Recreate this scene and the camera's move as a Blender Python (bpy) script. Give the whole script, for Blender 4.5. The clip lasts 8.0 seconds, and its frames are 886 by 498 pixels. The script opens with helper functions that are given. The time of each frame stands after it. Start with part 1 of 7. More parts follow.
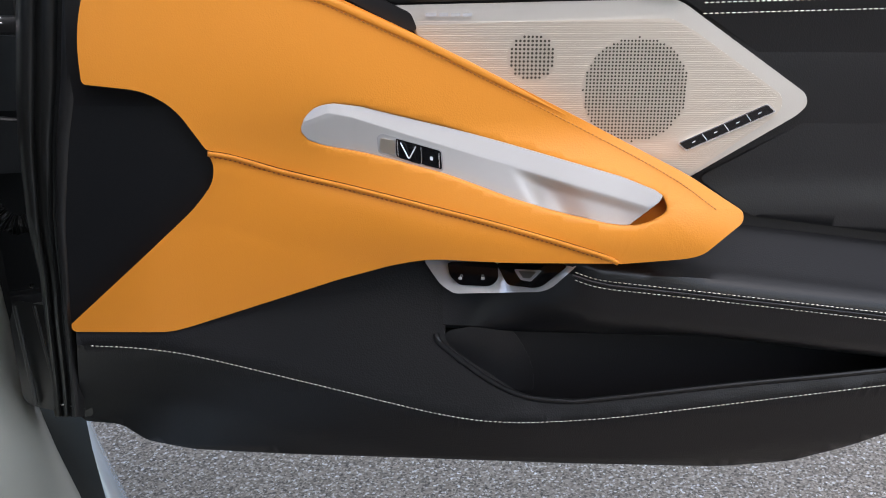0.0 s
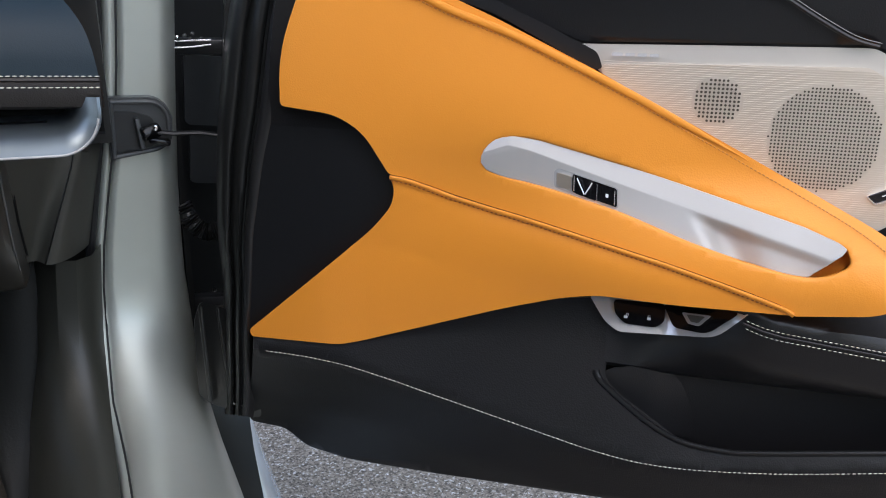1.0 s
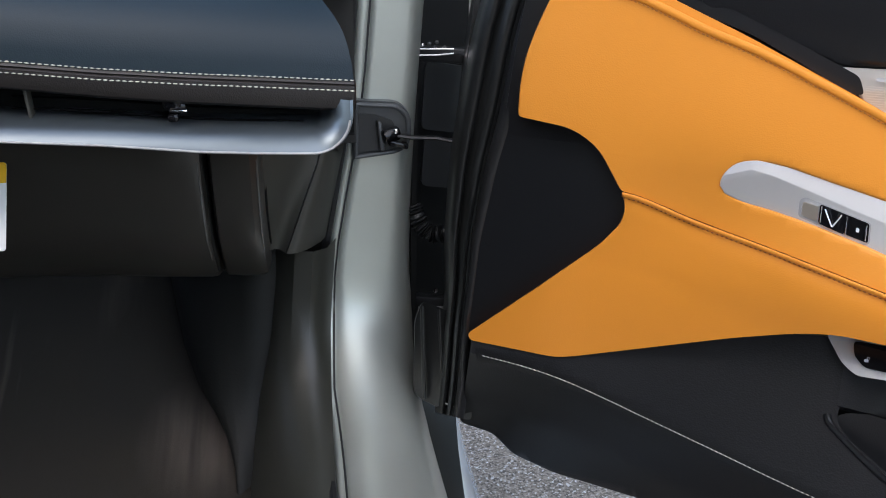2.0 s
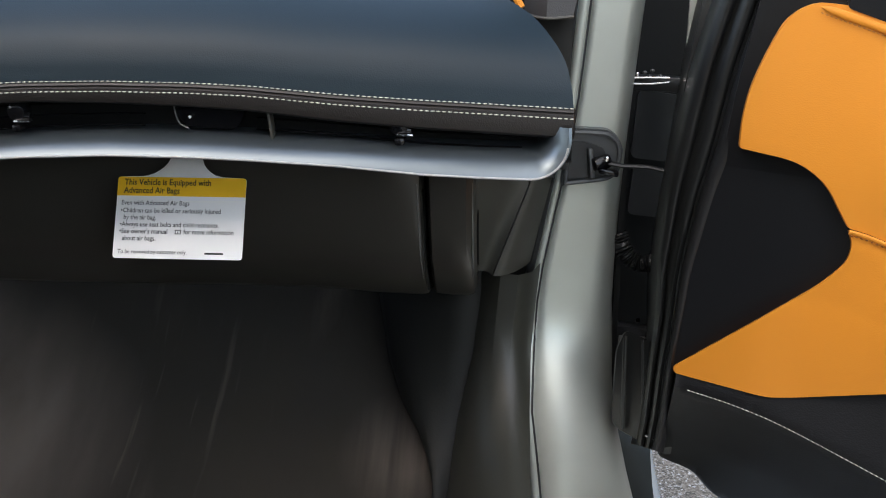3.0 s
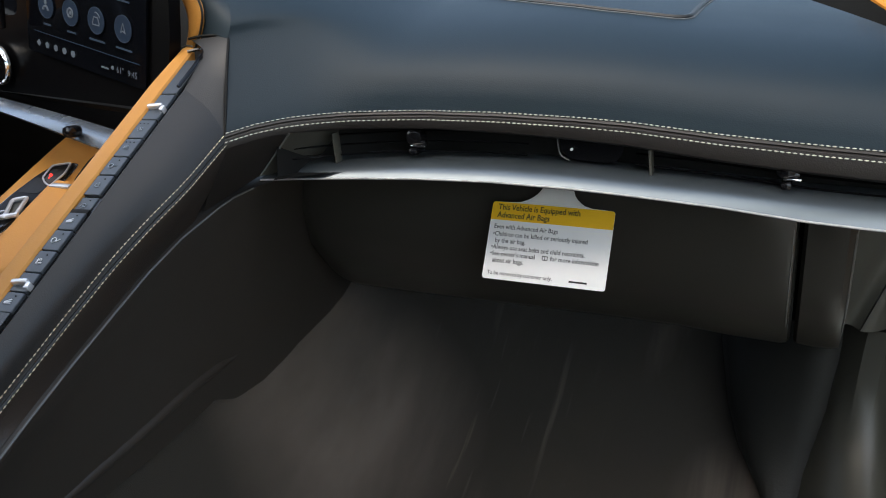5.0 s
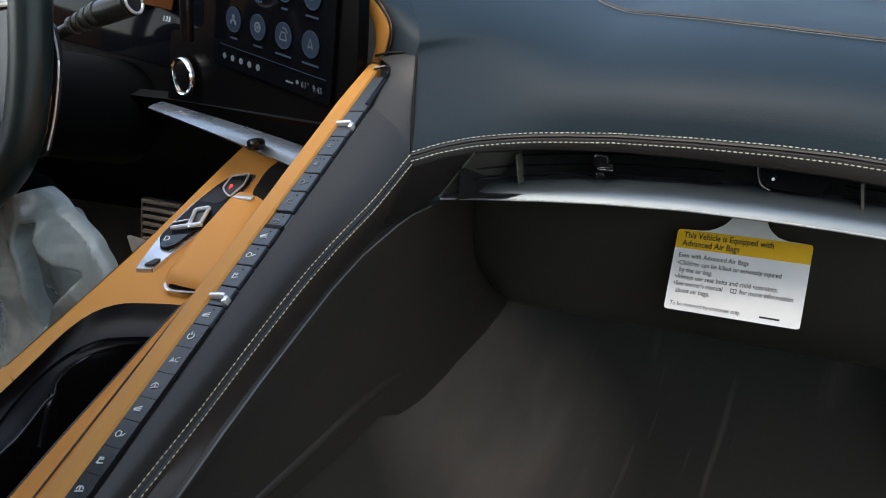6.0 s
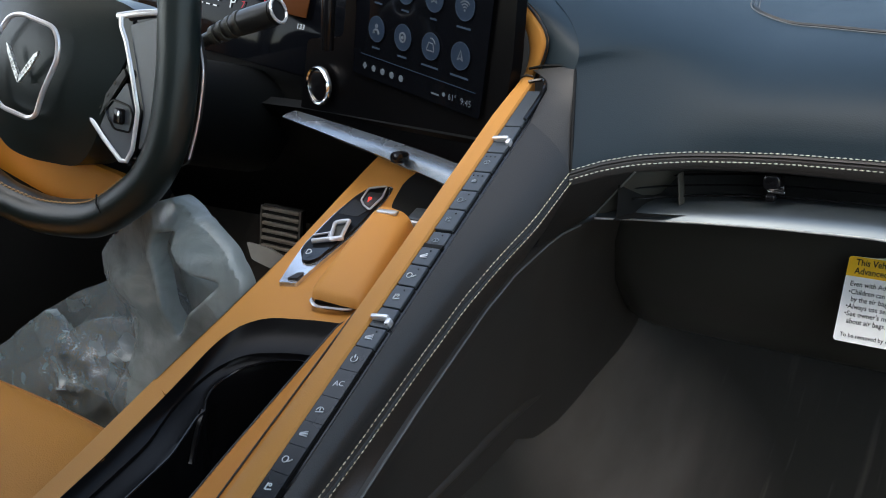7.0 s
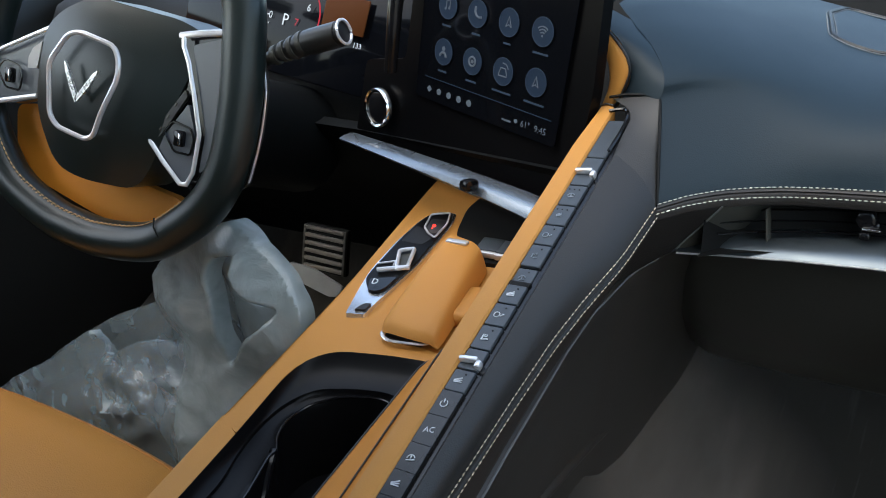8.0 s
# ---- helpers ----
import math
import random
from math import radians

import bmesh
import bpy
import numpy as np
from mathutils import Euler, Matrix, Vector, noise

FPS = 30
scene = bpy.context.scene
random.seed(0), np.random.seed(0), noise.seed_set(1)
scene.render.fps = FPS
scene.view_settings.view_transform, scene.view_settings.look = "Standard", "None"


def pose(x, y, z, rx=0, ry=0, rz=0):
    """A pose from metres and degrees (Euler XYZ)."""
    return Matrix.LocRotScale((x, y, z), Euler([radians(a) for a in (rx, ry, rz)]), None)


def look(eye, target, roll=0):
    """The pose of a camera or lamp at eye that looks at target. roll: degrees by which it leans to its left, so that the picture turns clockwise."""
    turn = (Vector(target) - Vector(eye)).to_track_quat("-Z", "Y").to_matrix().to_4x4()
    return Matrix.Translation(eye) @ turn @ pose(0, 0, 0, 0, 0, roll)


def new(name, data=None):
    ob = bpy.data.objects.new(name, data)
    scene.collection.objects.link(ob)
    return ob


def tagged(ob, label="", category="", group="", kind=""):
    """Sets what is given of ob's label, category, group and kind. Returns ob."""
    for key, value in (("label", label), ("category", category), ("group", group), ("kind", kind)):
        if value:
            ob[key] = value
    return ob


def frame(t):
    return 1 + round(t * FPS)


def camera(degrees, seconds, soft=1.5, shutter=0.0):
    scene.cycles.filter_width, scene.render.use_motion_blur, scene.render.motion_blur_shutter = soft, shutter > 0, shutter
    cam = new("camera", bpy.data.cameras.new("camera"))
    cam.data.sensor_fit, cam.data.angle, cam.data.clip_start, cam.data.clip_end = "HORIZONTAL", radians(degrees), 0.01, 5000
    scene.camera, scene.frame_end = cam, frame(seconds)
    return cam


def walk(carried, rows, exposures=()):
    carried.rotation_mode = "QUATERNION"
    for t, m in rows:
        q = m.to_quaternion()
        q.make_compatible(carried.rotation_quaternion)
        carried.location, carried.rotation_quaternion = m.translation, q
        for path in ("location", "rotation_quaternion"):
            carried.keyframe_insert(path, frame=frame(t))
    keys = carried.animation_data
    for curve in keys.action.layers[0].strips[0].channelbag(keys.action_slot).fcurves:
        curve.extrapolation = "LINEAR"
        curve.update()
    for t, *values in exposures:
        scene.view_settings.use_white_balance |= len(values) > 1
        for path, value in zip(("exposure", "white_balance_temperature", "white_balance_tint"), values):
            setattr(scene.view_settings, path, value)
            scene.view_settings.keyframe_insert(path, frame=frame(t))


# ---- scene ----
cam = camera(50.8, 8.0, soft=1.0)
METRES, EYE, TILT, LEAN, TURN = 0.335, 0.82, -22.0, 0.0, -32.0
ROWS = [
    (0.0, 0.0, 0.0, 0.0, 0.0, 0.0, -0.0),
    (0.5, -0.0258, -0.0163, 0.0008, 4.2, 1.34, -2.33),
    (1.0, -0.0445, -0.0401, 0.0046, 9.11, 1.36, -4.48),
    (1.5, -0.0707, -0.0311, 0.0068, 15.93, 0.63, -7.48),
    (1.7, -0.0797, -0.0399, 0.0056, 18.39, 0.50, -8.42),
    (2.8, -0.1257, -0.1039, -0.0040, 30.53, 0.05, -11.68),
    (3.0, -0.134, -0.113, -0.0049, 33.18, -0.27, -12.3),
    (3.5, -0.1532, -0.1321, 0.0012, 38.91, -1.2, -13.78),
    (4.0, -0.1906, -0.1671, -0.0027, 43.46, -2.16, -14.85),
    (4.5, -0.216, -0.2049, -0.0144, 47.64, -3.05, -15.77),
    (4.7, -0.2290, -0.2220, -0.0165, 49.31, -3.29, -16.11),
    (5.8, -0.3700, -0.3410, -0.0325, 57.73, -5.0, -18.28),
    (6.0, -0.4044, -0.3634, -0.0353, 59.15, -5.5, -18.48),
    (6.5, -0.5026, -0.4224, -0.0424, 61.56, -6.18, -19.05),
    (7.0, -0.5783, -0.4978, -0.0675, 63.93, -6.92, -19.38),
    (7.5, -0.66, -0.5722, -0.0742, 65.35, -7.14, -20.07),
    (8.0, -0.7328, -0.6245, -0.0747, 64.32, -6.65, -20.12),
]
walk(cam, [(t, pose(0, 0, EYE, TILT, LEAN, TURN) @ pose(METRES * x, METRES * y, METRES * z, 90 + pitch, roll, yaw)) for t, x, y, z, yaw, pitch, roll in ROWS], exposures=[(0.0, 0.97, 6420, 10), (0.5, 0.92, 6380, 10), (1.0, 0.98, 6320, 10), (1.7, 1.03, 6250, 10), (3.0, 1.16, 6750, 8), (4.5, 1.19, 6900, 6), (6.0, 1.14, 6800, 5), (7.0, 1.16, 6600, 4), (8.0, 1.24, 6420, 3)])
# ---- light ----
world = bpy.data.worlds.new("overcast_sky")
scene.world = world
world.use_nodes = True
wn = world.node_tree
sky = wn.nodes.new("ShaderNodeTexSky")
sky.sky_type, sky.sun_disc = "NISHITA", False
sky.sun_elevation, sky.sun_rotation = radians(50), radians(217)
sky.air_density, sky.dust_density = 1.0, 2.0
wn.nodes["Background"].inputs["Strength"].default_value = 0.22
soft_sky = wn.nodes.new("ShaderNodeHueSaturation")
soft_sky.inputs["Saturation"].default_value = 0.9
wn.links.new(sky.outputs["Color"], soft_sky.inputs["Color"])
wn.links.new(soft_sky.outputs["Color"], wn.nodes["Background"].inputs["Color"])
sun = new("sun", bpy.data.lights.new("sun", "SUN"))
sun.data.energy, sun.data.angle, sun.data.color = 0.75, radians(70), (1.0, 0.90, 0.77)
sun.matrix_world = look((0.9, -1.2, 1.9), (0, 0, 0))


# ---- materials ----
def material(name, colour, rough=0.5, metal=0.0, grain=0.0, scale=300.0, mottle=0.12, mottle_scale=9.0, coat=0.0, spec=0.5, voronoi=False, sheen=0.0):
    """Principled surface with mottling at a large scale and grain relief at a small one."""
    m = bpy.data.materials.new(name)
    m.use_nodes = True
    nt = m.node_tree
    b = nt.nodes["Principled BSDF"]
    b.inputs["Roughness"].default_value, b.inputs["Metallic"].default_value = rough, metal
    b.inputs["Specular IOR Level"].default_value = spec
    b.inputs["Coat Weight"].default_value = coat
    b.inputs["Coat Roughness"].default_value = 0.06
    b.inputs["Sheen Weight"].default_value = sheen
    tc = nt.nodes.new("ShaderNodeTexCoord")
    big = nt.nodes.new("ShaderNodeTexNoise")
    big.inputs["Scale"].default_value, big.inputs["Detail"].default_value = mottle_scale, 5
    nt.links.new(tc.outputs["Object"], big.inputs["Vector"])
    mix = nt.nodes.new("ShaderNodeMix")
    mix.data_type = "RGBA"
    mix.inputs[6].default_value = (*[c * (1 - mottle) for c in colour], 1)
    mix.inputs[7].default_value = (*[min(1, c * (1 + mottle)) for c in colour], 1)
    nt.links.new(big.outputs["Fac"], mix.inputs[0])
    nt.links.new(mix.outputs[2], b.inputs["Base Color"])
    ramp = nt.nodes.new("ShaderNodeMapRange")
    ramp.inputs["To Min"].default_value, ramp.inputs["To Max"].default_value = max(0.02, rough - 0.07), min(1, rough + 0.07)
    nt.links.new(big.outputs["Fac"], ramp.inputs["Value"])
    nt.links.new(ramp.outputs["Result"], b.inputs["Roughness"])
    if grain:
        fine = nt.nodes.new("ShaderNodeTexVoronoi" if voronoi else "ShaderNodeTexNoise")
        fine.inputs["Scale"].default_value = scale
        if not voronoi:
            fine.inputs["Detail"].default_value = 4
        nt.links.new(tc.outputs["Object"], fine.inputs["Vector"])
        bump = nt.nodes.new("ShaderNodeBump")
        bump.inputs["Strength"].default_value, bump.inputs["Distance"].default_value = grain, 0.0006
        nt.links.new(fine.outputs["Distance" if voronoi else "Fac"], bump.inputs["Height"])
        nt.links.new(bump.outputs["Normal"], b.inputs["Normal"])
    return m


def with_scuffs_and_light(nt, tc, base):
    """Adds thin shoe scuffs beside the trodden patch and paints light on the pile by the sill."""
    mp = nt.nodes.new("ShaderNodeMapping")
    mp.inputs["Scale"].default_value, mp.inputs["Rotation"].default_value = (95, 5.0, 5.0), (0, 0, radians(-14))
    line = nt.nodes.new("ShaderNodeTexNoise")
    line.inputs["Scale"].default_value, line.inputs["Detail"].default_value = 1.0, 3
    nt.links.new(tc.outputs["Object"], mp.inputs["Vector"])
    nt.links.new(mp.outputs["Vector"], line.inputs["Vector"])
    out = base
    # Scuff streaks first, then a pale spot painted for light by the sill.
    for centre, reach, lo, hi, amount in (((-0.50, 0.95, 0.32), 0.20, 0.58, 0.74, 0.5), ((-0.145, 0.905, 0.295), 0.085, 0.15, 0.80, 0.55)):
        spot = nt.nodes.new("ShaderNodeVectorMath")
        spot.operation = "DISTANCE"
        spot.inputs[1].default_value = centre
        nt.links.new(tc.outputs["Object"], spot.inputs[0])
        near, thin = nt.nodes.new("ShaderNodeMapRange"), nt.nodes.new("ShaderNodeMapRange")
        near.inputs["From Min"].default_value, near.inputs["From Max"].default_value, near.inputs["To Max"].default_value = reach, reach * 0.4, amount
        thin.inputs["From Min"].default_value, thin.inputs["From Max"].default_value = lo, hi
        nt.links.new(spot.outputs["Value"], near.inputs["Value"])
        nt.links.new(line.outputs["Fac"], thin.inputs["Value"])
        mul, top = nt.nodes.new("ShaderNodeMath"), nt.nodes.new("ShaderNodeMath")
        mul.operation, top.operation = "MULTIPLY", "MAXIMUM"
        nt.links.new(near.outputs["Result"], mul.inputs[0])
        nt.links.new(thin.outputs["Result"], mul.inputs[1])
        nt.links.new(out.outputs[0], top.inputs[0])
        nt.links.new(mul.outputs[0], top.inputs[1])
        out = top
    return out


def brushed(m, pale):
    """Pale, dusty brush marks trodden into a pile, in long streaks, with door light painted in."""
    nt = m.node_tree
    b = nt.nodes["Principled BSDF"]
    old = b.inputs["Base Color"].links[0].from_socket
    tc = nt.nodes.new("ShaderNodeTexCoord")
    mp = nt.nodes.new("ShaderNodeMapping")
    mp.inputs["Scale"].default_value, mp.inputs["Rotation"].default_value = (20, 3.4, 3.0), (0, 0, radians(16))
    streak = nt.nodes.new("ShaderNodeTexNoise")
    streak.inputs["Scale"].default_value, streak.inputs["Detail"].default_value = 1.0, 6
    patch = nt.nodes.new("ShaderNodeTexNoise")
    patch.inputs["Scale"].default_value = 3.4
    nt.links.new(tc.outputs["Object"], mp.inputs["Vector"])
    nt.links.new(mp.outputs["Vector"], streak.inputs["Vector"])
    nt.links.new(tc.outputs["Object"], patch.inputs["Vector"])
    r1, r2 = nt.nodes.new("ShaderNodeMapRange"), nt.nodes.new("ShaderNodeMapRange")
    r1.inputs["From Min"].default_value, r1.inputs["From Max"].default_value = 0.54, 0.78
    r2.inputs["From Min"].default_value, r2.inputs["From Max"].default_value = 0.48, 0.75
    nt.links.new(streak.outputs["Fac"], r1.inputs["Value"])
    nt.links.new(patch.outputs["Fac"], r2.inputs["Value"])
    mul = nt.nodes.new("ShaderNodeMath")
    mul.operation = "MULTIPLY"
    nt.links.new(r1.outputs["Result"], mul.inputs[0])
    nt.links.new(r2.outputs["Result"], mul.inputs[1])
    # Paler spot by the tunnel: trodden dirt with door light painted in.
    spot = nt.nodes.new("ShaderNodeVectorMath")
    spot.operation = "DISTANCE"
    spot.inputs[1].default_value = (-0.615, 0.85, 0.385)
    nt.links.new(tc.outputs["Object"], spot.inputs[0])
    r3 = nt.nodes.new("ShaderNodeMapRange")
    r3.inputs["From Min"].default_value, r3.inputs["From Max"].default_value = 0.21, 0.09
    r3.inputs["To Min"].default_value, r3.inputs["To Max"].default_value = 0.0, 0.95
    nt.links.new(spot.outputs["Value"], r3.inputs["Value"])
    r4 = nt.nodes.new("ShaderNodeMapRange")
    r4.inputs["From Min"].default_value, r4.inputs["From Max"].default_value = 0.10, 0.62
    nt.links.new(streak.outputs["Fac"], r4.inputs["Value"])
    dust_and_light = nt.nodes.new("ShaderNodeMath")
    dust_and_light.operation = "MULTIPLY"
    nt.links.new(r3.outputs["Result"], dust_and_light.inputs[0])
    nt.links.new(r4.outputs["Result"], dust_and_light.inputs[1])
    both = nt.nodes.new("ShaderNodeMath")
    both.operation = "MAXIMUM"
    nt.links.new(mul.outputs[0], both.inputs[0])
    nt.links.new(dust_and_light.outputs[0], both.inputs[1])
    both = with_scuffs_and_light(nt, tc, both)
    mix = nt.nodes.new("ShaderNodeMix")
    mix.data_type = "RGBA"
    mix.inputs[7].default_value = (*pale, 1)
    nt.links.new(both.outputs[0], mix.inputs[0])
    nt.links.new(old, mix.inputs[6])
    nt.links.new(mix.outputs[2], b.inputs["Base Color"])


def glowing(name, colour, strength):
    m = bpy.data.materials.new(name)
    m.use_nodes = True
    b = m.node_tree.nodes["Principled BSDF"]
    b.inputs["Base Color"].default_value = (*[c * 0.12 for c in colour], 1)
    b.inputs["Specular IOR Level"].default_value = 0.05
    b.inputs["Emission Color"].default_value, b.inputs["Emission Strength"].default_value = (*colour, 1), strength
    return m


def glass(name, colour=(0.9, 0.95, 0.95), rough=0.0):
    m = bpy.data.materials.new(name)
    m.use_nodes = True
    b = m.node_tree.nodes["Principled BSDF"]
    b.inputs["Base Color"].default_value = (*colour, 1)
    b.inputs["Transmission Weight"].default_value, b.inputs["Roughness"].default_value, b.inputs["IOR"].default_value = 1.0, rough, 1.45
    return m


TAN = material("tan_leather", (0.64, 0.238, 0.026), 0.44, grain=0.14, scale=800, voronoi=True, mottle=0.07, spec=0.3)
# Same leather as TAN; the lower panel's shade is put into a darker colour.
TAN_LOWER = material("tan_leather_lower", (0.625, 0.228, 0.022), 0.45, grain=0.14, scale=800, voronoi=True, mottle=0.07, spec=0.3)
TAN_SEAT = material("tan_seat_leather", (0.52, 0.228, 0.045), 0.50, grain=0.25, scale=700, voronoi=True, mottle=0.08, spec=0.25)
# Same leather as TAN; the cabin's bluish light is put into the colour.
CONSOLE_TAN = material("cool_lit_console_leather", (0.52, 0.235, 0.052), 0.50, grain=0.12, scale=800, voronoi=True, mottle=0.07, spec=0.25)
DIVIDER = material("divider_leather", (0.0275, 0.0268, 0.0262), 0.44, grain=0.15, scale=850, voronoi=True, mottle=0.1, spec=0.4)
SEAM_THREAD = material("dark_tan_thread", (0.24, 0.075, 0.012), 0.75, mottle=0.2, mottle_scale=200)
TAN_THREAD = material("tan_thread", (0.43, 0.155, 0.024), 0.7, mottle=0.2, mottle_scale=200)
BLACK_LEATHER = material("black_leather", (0.0078, 0.0079, 0.0090), 0.34, grain=0.12, scale=800, voronoi=True, mottle=0.2, spec=0.38)
# Black leather; the blue sheen of the sky is put into its base colour.
DASH_LEATHER = material("sky_tinted_dash_leather", (0.0062, 0.0165, 0.0245), 0.55, grain=0.12, scale=900, voronoi=True, mottle=0.12, spec=0.33)
LIP_LEATHER = material("brown_black_leather", (0.0180, 0.0155, 0.0140), 0.45, grain=0.3, scale=800, voronoi=True, mottle=0.15)
BLACK_PLASTIC = material("black_plastic", (0.018, 0.018, 0.017), 0.36, grain=0.15, scale=700, mottle=0.15)
GREY_PLASTIC = material("charcoal_plastic", (0.052, 0.0505, 0.0415), 0.5, grain=0.25, scale=600, mottle=0.12)
GLOSS_BLACK = material("gloss_black", (0.006, 0.006, 0.007), 0.14, coat=0.1, mottle=0.1, spec=0.3)
RUBBER = material("black_rubber", (0.008, 0.008, 0.0085), 0.5, grain=0.2, scale=300, mottle=0.2, spec=0.5)
# Near-black plastic; in voids and gaps it stands in for shade.
DEEP_BLACK = material("dark_plastic_and_void_shade", (0.0058, 0.0060, 0.0058), 0.65, mottle=0.2, spec=0.2)
CARPET = material("black_carpet", (0.0222, 0.0184, 0.0128), 0.95, grain=1.0, scale=1400, mottle=0.40, mottle_scale=9, sheen=0.05)
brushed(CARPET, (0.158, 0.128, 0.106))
SAND_THREAD = material("sand_thread", (0.68, 0.57, 0.43), 0.7, mottle=0.2, mottle_scale=150)
THREAD = material("pale_thread", (0.80, 0.76, 0.66), 0.7, mottle=0.2, mottle_scale=150)
CHROME = material("polished_chrome", (0.85, 0.85, 0.86), 0.10, metal=1.0, mottle=0.04)
SATIN = material("satin_silver_trim", (0.122, 0.145, 0.162), 0.29, metal=0.75, mottle=0.05, grain=0.05, scale=1200)
DOOR_SILVER = material("pale_silver_paint", (0.40, 0.395, 0.385), 0.50, metal=0.12, mottle=0.04, grain=0.08, scale=1500)
GRILLE = material("champagne_grille", (0.52, 0.465, 0.395), 0.45, metal=0.4, mottle=0.05)
PAINT = material("sage_grey_paint", (0.52, 0.545, 0.490), 0.45, metal=0.62, coat=0.3, mottle=0.12, mottle_scale=14, grain=0.05, scale=2500)
WHITE_CARD = material("white_card", (0.86, 0.86, 0.85), 0.55, mottle=0.03)
YELLOW_CARD = material("yellow_card", (0.93, 0.54, 0.015), 0.5, mottle=0.03)
INK = material("black_ink", (0.02, 0.02, 0.02), 0.6)
BUTTON = material("strip_button", (0.045, 0.054, 0.064), 0.34, mottle=0.1)
SYMBOL = material("grey_symbol", (0.22, 0.25, 0.28), 0.5)
GLYPH = material("pale_symbol", (0.65, 0.66, 0.68), 0.5)
HOLE = material("grille_hole", (0.045, 0.037, 0.026), 0.8, mottle=0.2)
BRIGHT = material("bright_chrome", (0.82, 0.82, 0.84), 0.18, metal=0.5, mottle=0.03)
WHEEL_LEATHER = material("wheel_leather", (0.0095, 0.0150, 0.0145), 0.33, grain=0.10, scale=800, voronoi=True, mottle=0.12)
SPOKE = material("spoke_gloss", (0.075, 0.084, 0.098), 0.24, mottle=0.08)
# Grey of the unseen roof lining, set for the light it bounces.
HEADLINER = material("bounce_grey_headliner", (0.12, 0.118, 0.115), 0.9, grain=0.5, scale=900)
FELT = material("cup_rubber", (0.0045, 0.0045, 0.005), 0.36, mottle=0.2, spec=0.17)
KNEE = material("matt_black_insert", (0.0042, 0.0046, 0.0058), 0.42, grain=0.1, scale=900, mottle=0.15, spec=0.42)
LEDGE = material("polished_ledge", (0.21, 0.24, 0.27), 0.26, metal=0.75, mottle=0.06)
SWITCH_DISH = material("warm_silver_dish", (0.34, 0.30, 0.25), 0.35, metal=0.5, mottle=0.06)
GOLD_THREAD = material("gold_thread", (0.42, 0.25, 0.10), 0.7, mottle=0.2, mottle_scale=150)
LIP_TAN = material("lip_leather", (0.60, 0.235, 0.034), 0.55, grain=0.12, scale=800, voronoi=True, mottle=0.08, spec=0.25)
LOWER_VINYL = material("black_door_vinyl", (0.0073, 0.0072, 0.0080), 0.38, grain=0.2, scale=700, voronoi=True, mottle=0.2, spec=0.29)
TUNNEL = material("olive_black_plastic", (0.0360, 0.0310, 0.0265), 0.42, grain=0.15, scale=600, mottle=0.15)
BROWN_FOLD = material("brown_black_fold", (0.030, 0.0230, 0.0185), 0.5, grain=0.2, scale=800, voronoi=True, mottle=0.2)
PALE_EDGE = material("pale_plastic_edge", (0.24, 0.24, 0.23), 0.4, mottle=0.2, mottle_scale=40)
LOCK_SATIN = material("bright_satin_chrome", (0.62, 0.62, 0.63), 0.26, metal=0.55, mottle=0.04)
LOCK_CHROME = material("dark_chrome", (0.74, 0.74, 0.76), 0.18, metal=0.85, mottle=0.04)
GLOVE = material("glove_box_plastic", (0.042, 0.0390, 0.0335), 0.31, grain=0.2, scale=600, mottle=0.15)
EDGE_BLACK = material("door_edge_black", (0.0085, 0.0090, 0.0090), 0.40, grain=0.1, scale=500, mottle=0.25, mottle_scale=20)
ARCH = material("matt_arch_cover", (0.0100, 0.0106, 0.0095), 0.6, grain=0.3, scale=400, mottle=0.2, spec=0.3)
SPEAKER_FRAME = material("champagne_frame", (0.50, 0.475, 0.435), 0.38, metal=0.4, mottle=0.05, grain=0.06, scale=1200)
CAST = material("painted_cast_steel", (0.062, 0.066, 0.068), 0.40, grain=0.2, scale=500, mottle=0.2, mottle_scale=60)
CAST_DARK = material("dark_steel", (0.016, 0.017, 0.018), 0.42, grain=0.2, scale=400, mottle=0.25, mottle_scale=50)
# Sage body paint; the pale blue sky reflection is put into its colour.
FLARE = material("sky_tinted_sage_flare", (0.36, 0.41, 0.46), 0.22, coat=0.6, mottle=0.06)
KICK = material("kick_panel_plastic", (0.033, 0.0330, 0.0265), 0.42, grain=0.2, scale=600, mottle=0.12)
# Pale grey for thin cords that paint highlights along dark edges.
EDGE = material("edge_highlight_grey", (0.15, 0.15, 0.145), 0.4, mottle=0.2, mottle_scale=40)


# ---- builders ----
def thing(name, label, category, m=None, group="", kind=""):
    ob = new(name)
    if m is not None:
        ob.matrix_world = m
    return tagged(ob, label, category, group, kind)


def finish(me, mat, angle=38):
    for p in me.polygons:
        p.use_smooth = True
    me.set_sharp_from_angle(angle=radians(angle))
    if mat is not None:
        me.materials.append(mat)


def part(name, bm, mat, parent, label="", angle=38):
    """One mesh object from a bmesh, under its thing or part."""
    bmesh.ops.recalc_face_normals(bm, faces=bm.faces)
    me = bpy.data.meshes.new(name)
    bm.to_mesh(me)
    bm.free()
    finish(me, mat, angle)
    ob = new(name, me)
    if parent is not None:
        ob.parent = parent
    return tagged(ob, label)


def smoothstep(a, b, x):
    t = max(0.0, min(1.0, (x - a) / (b - a)))
    return t * t * (3 - 2 * t)


def lerp(pts, x):
    """Piecewise linear value of y at x along (x, y) points."""
    if x <= pts[0][0]:
        return pts[0][1]
    for (x0, y0), (x1, y1) in zip(pts, pts[1:]):
        if x <= x1:
            return y0 + (y1 - y0) * (x - x0) / (x1 - x0)
    return pts[-1][1]


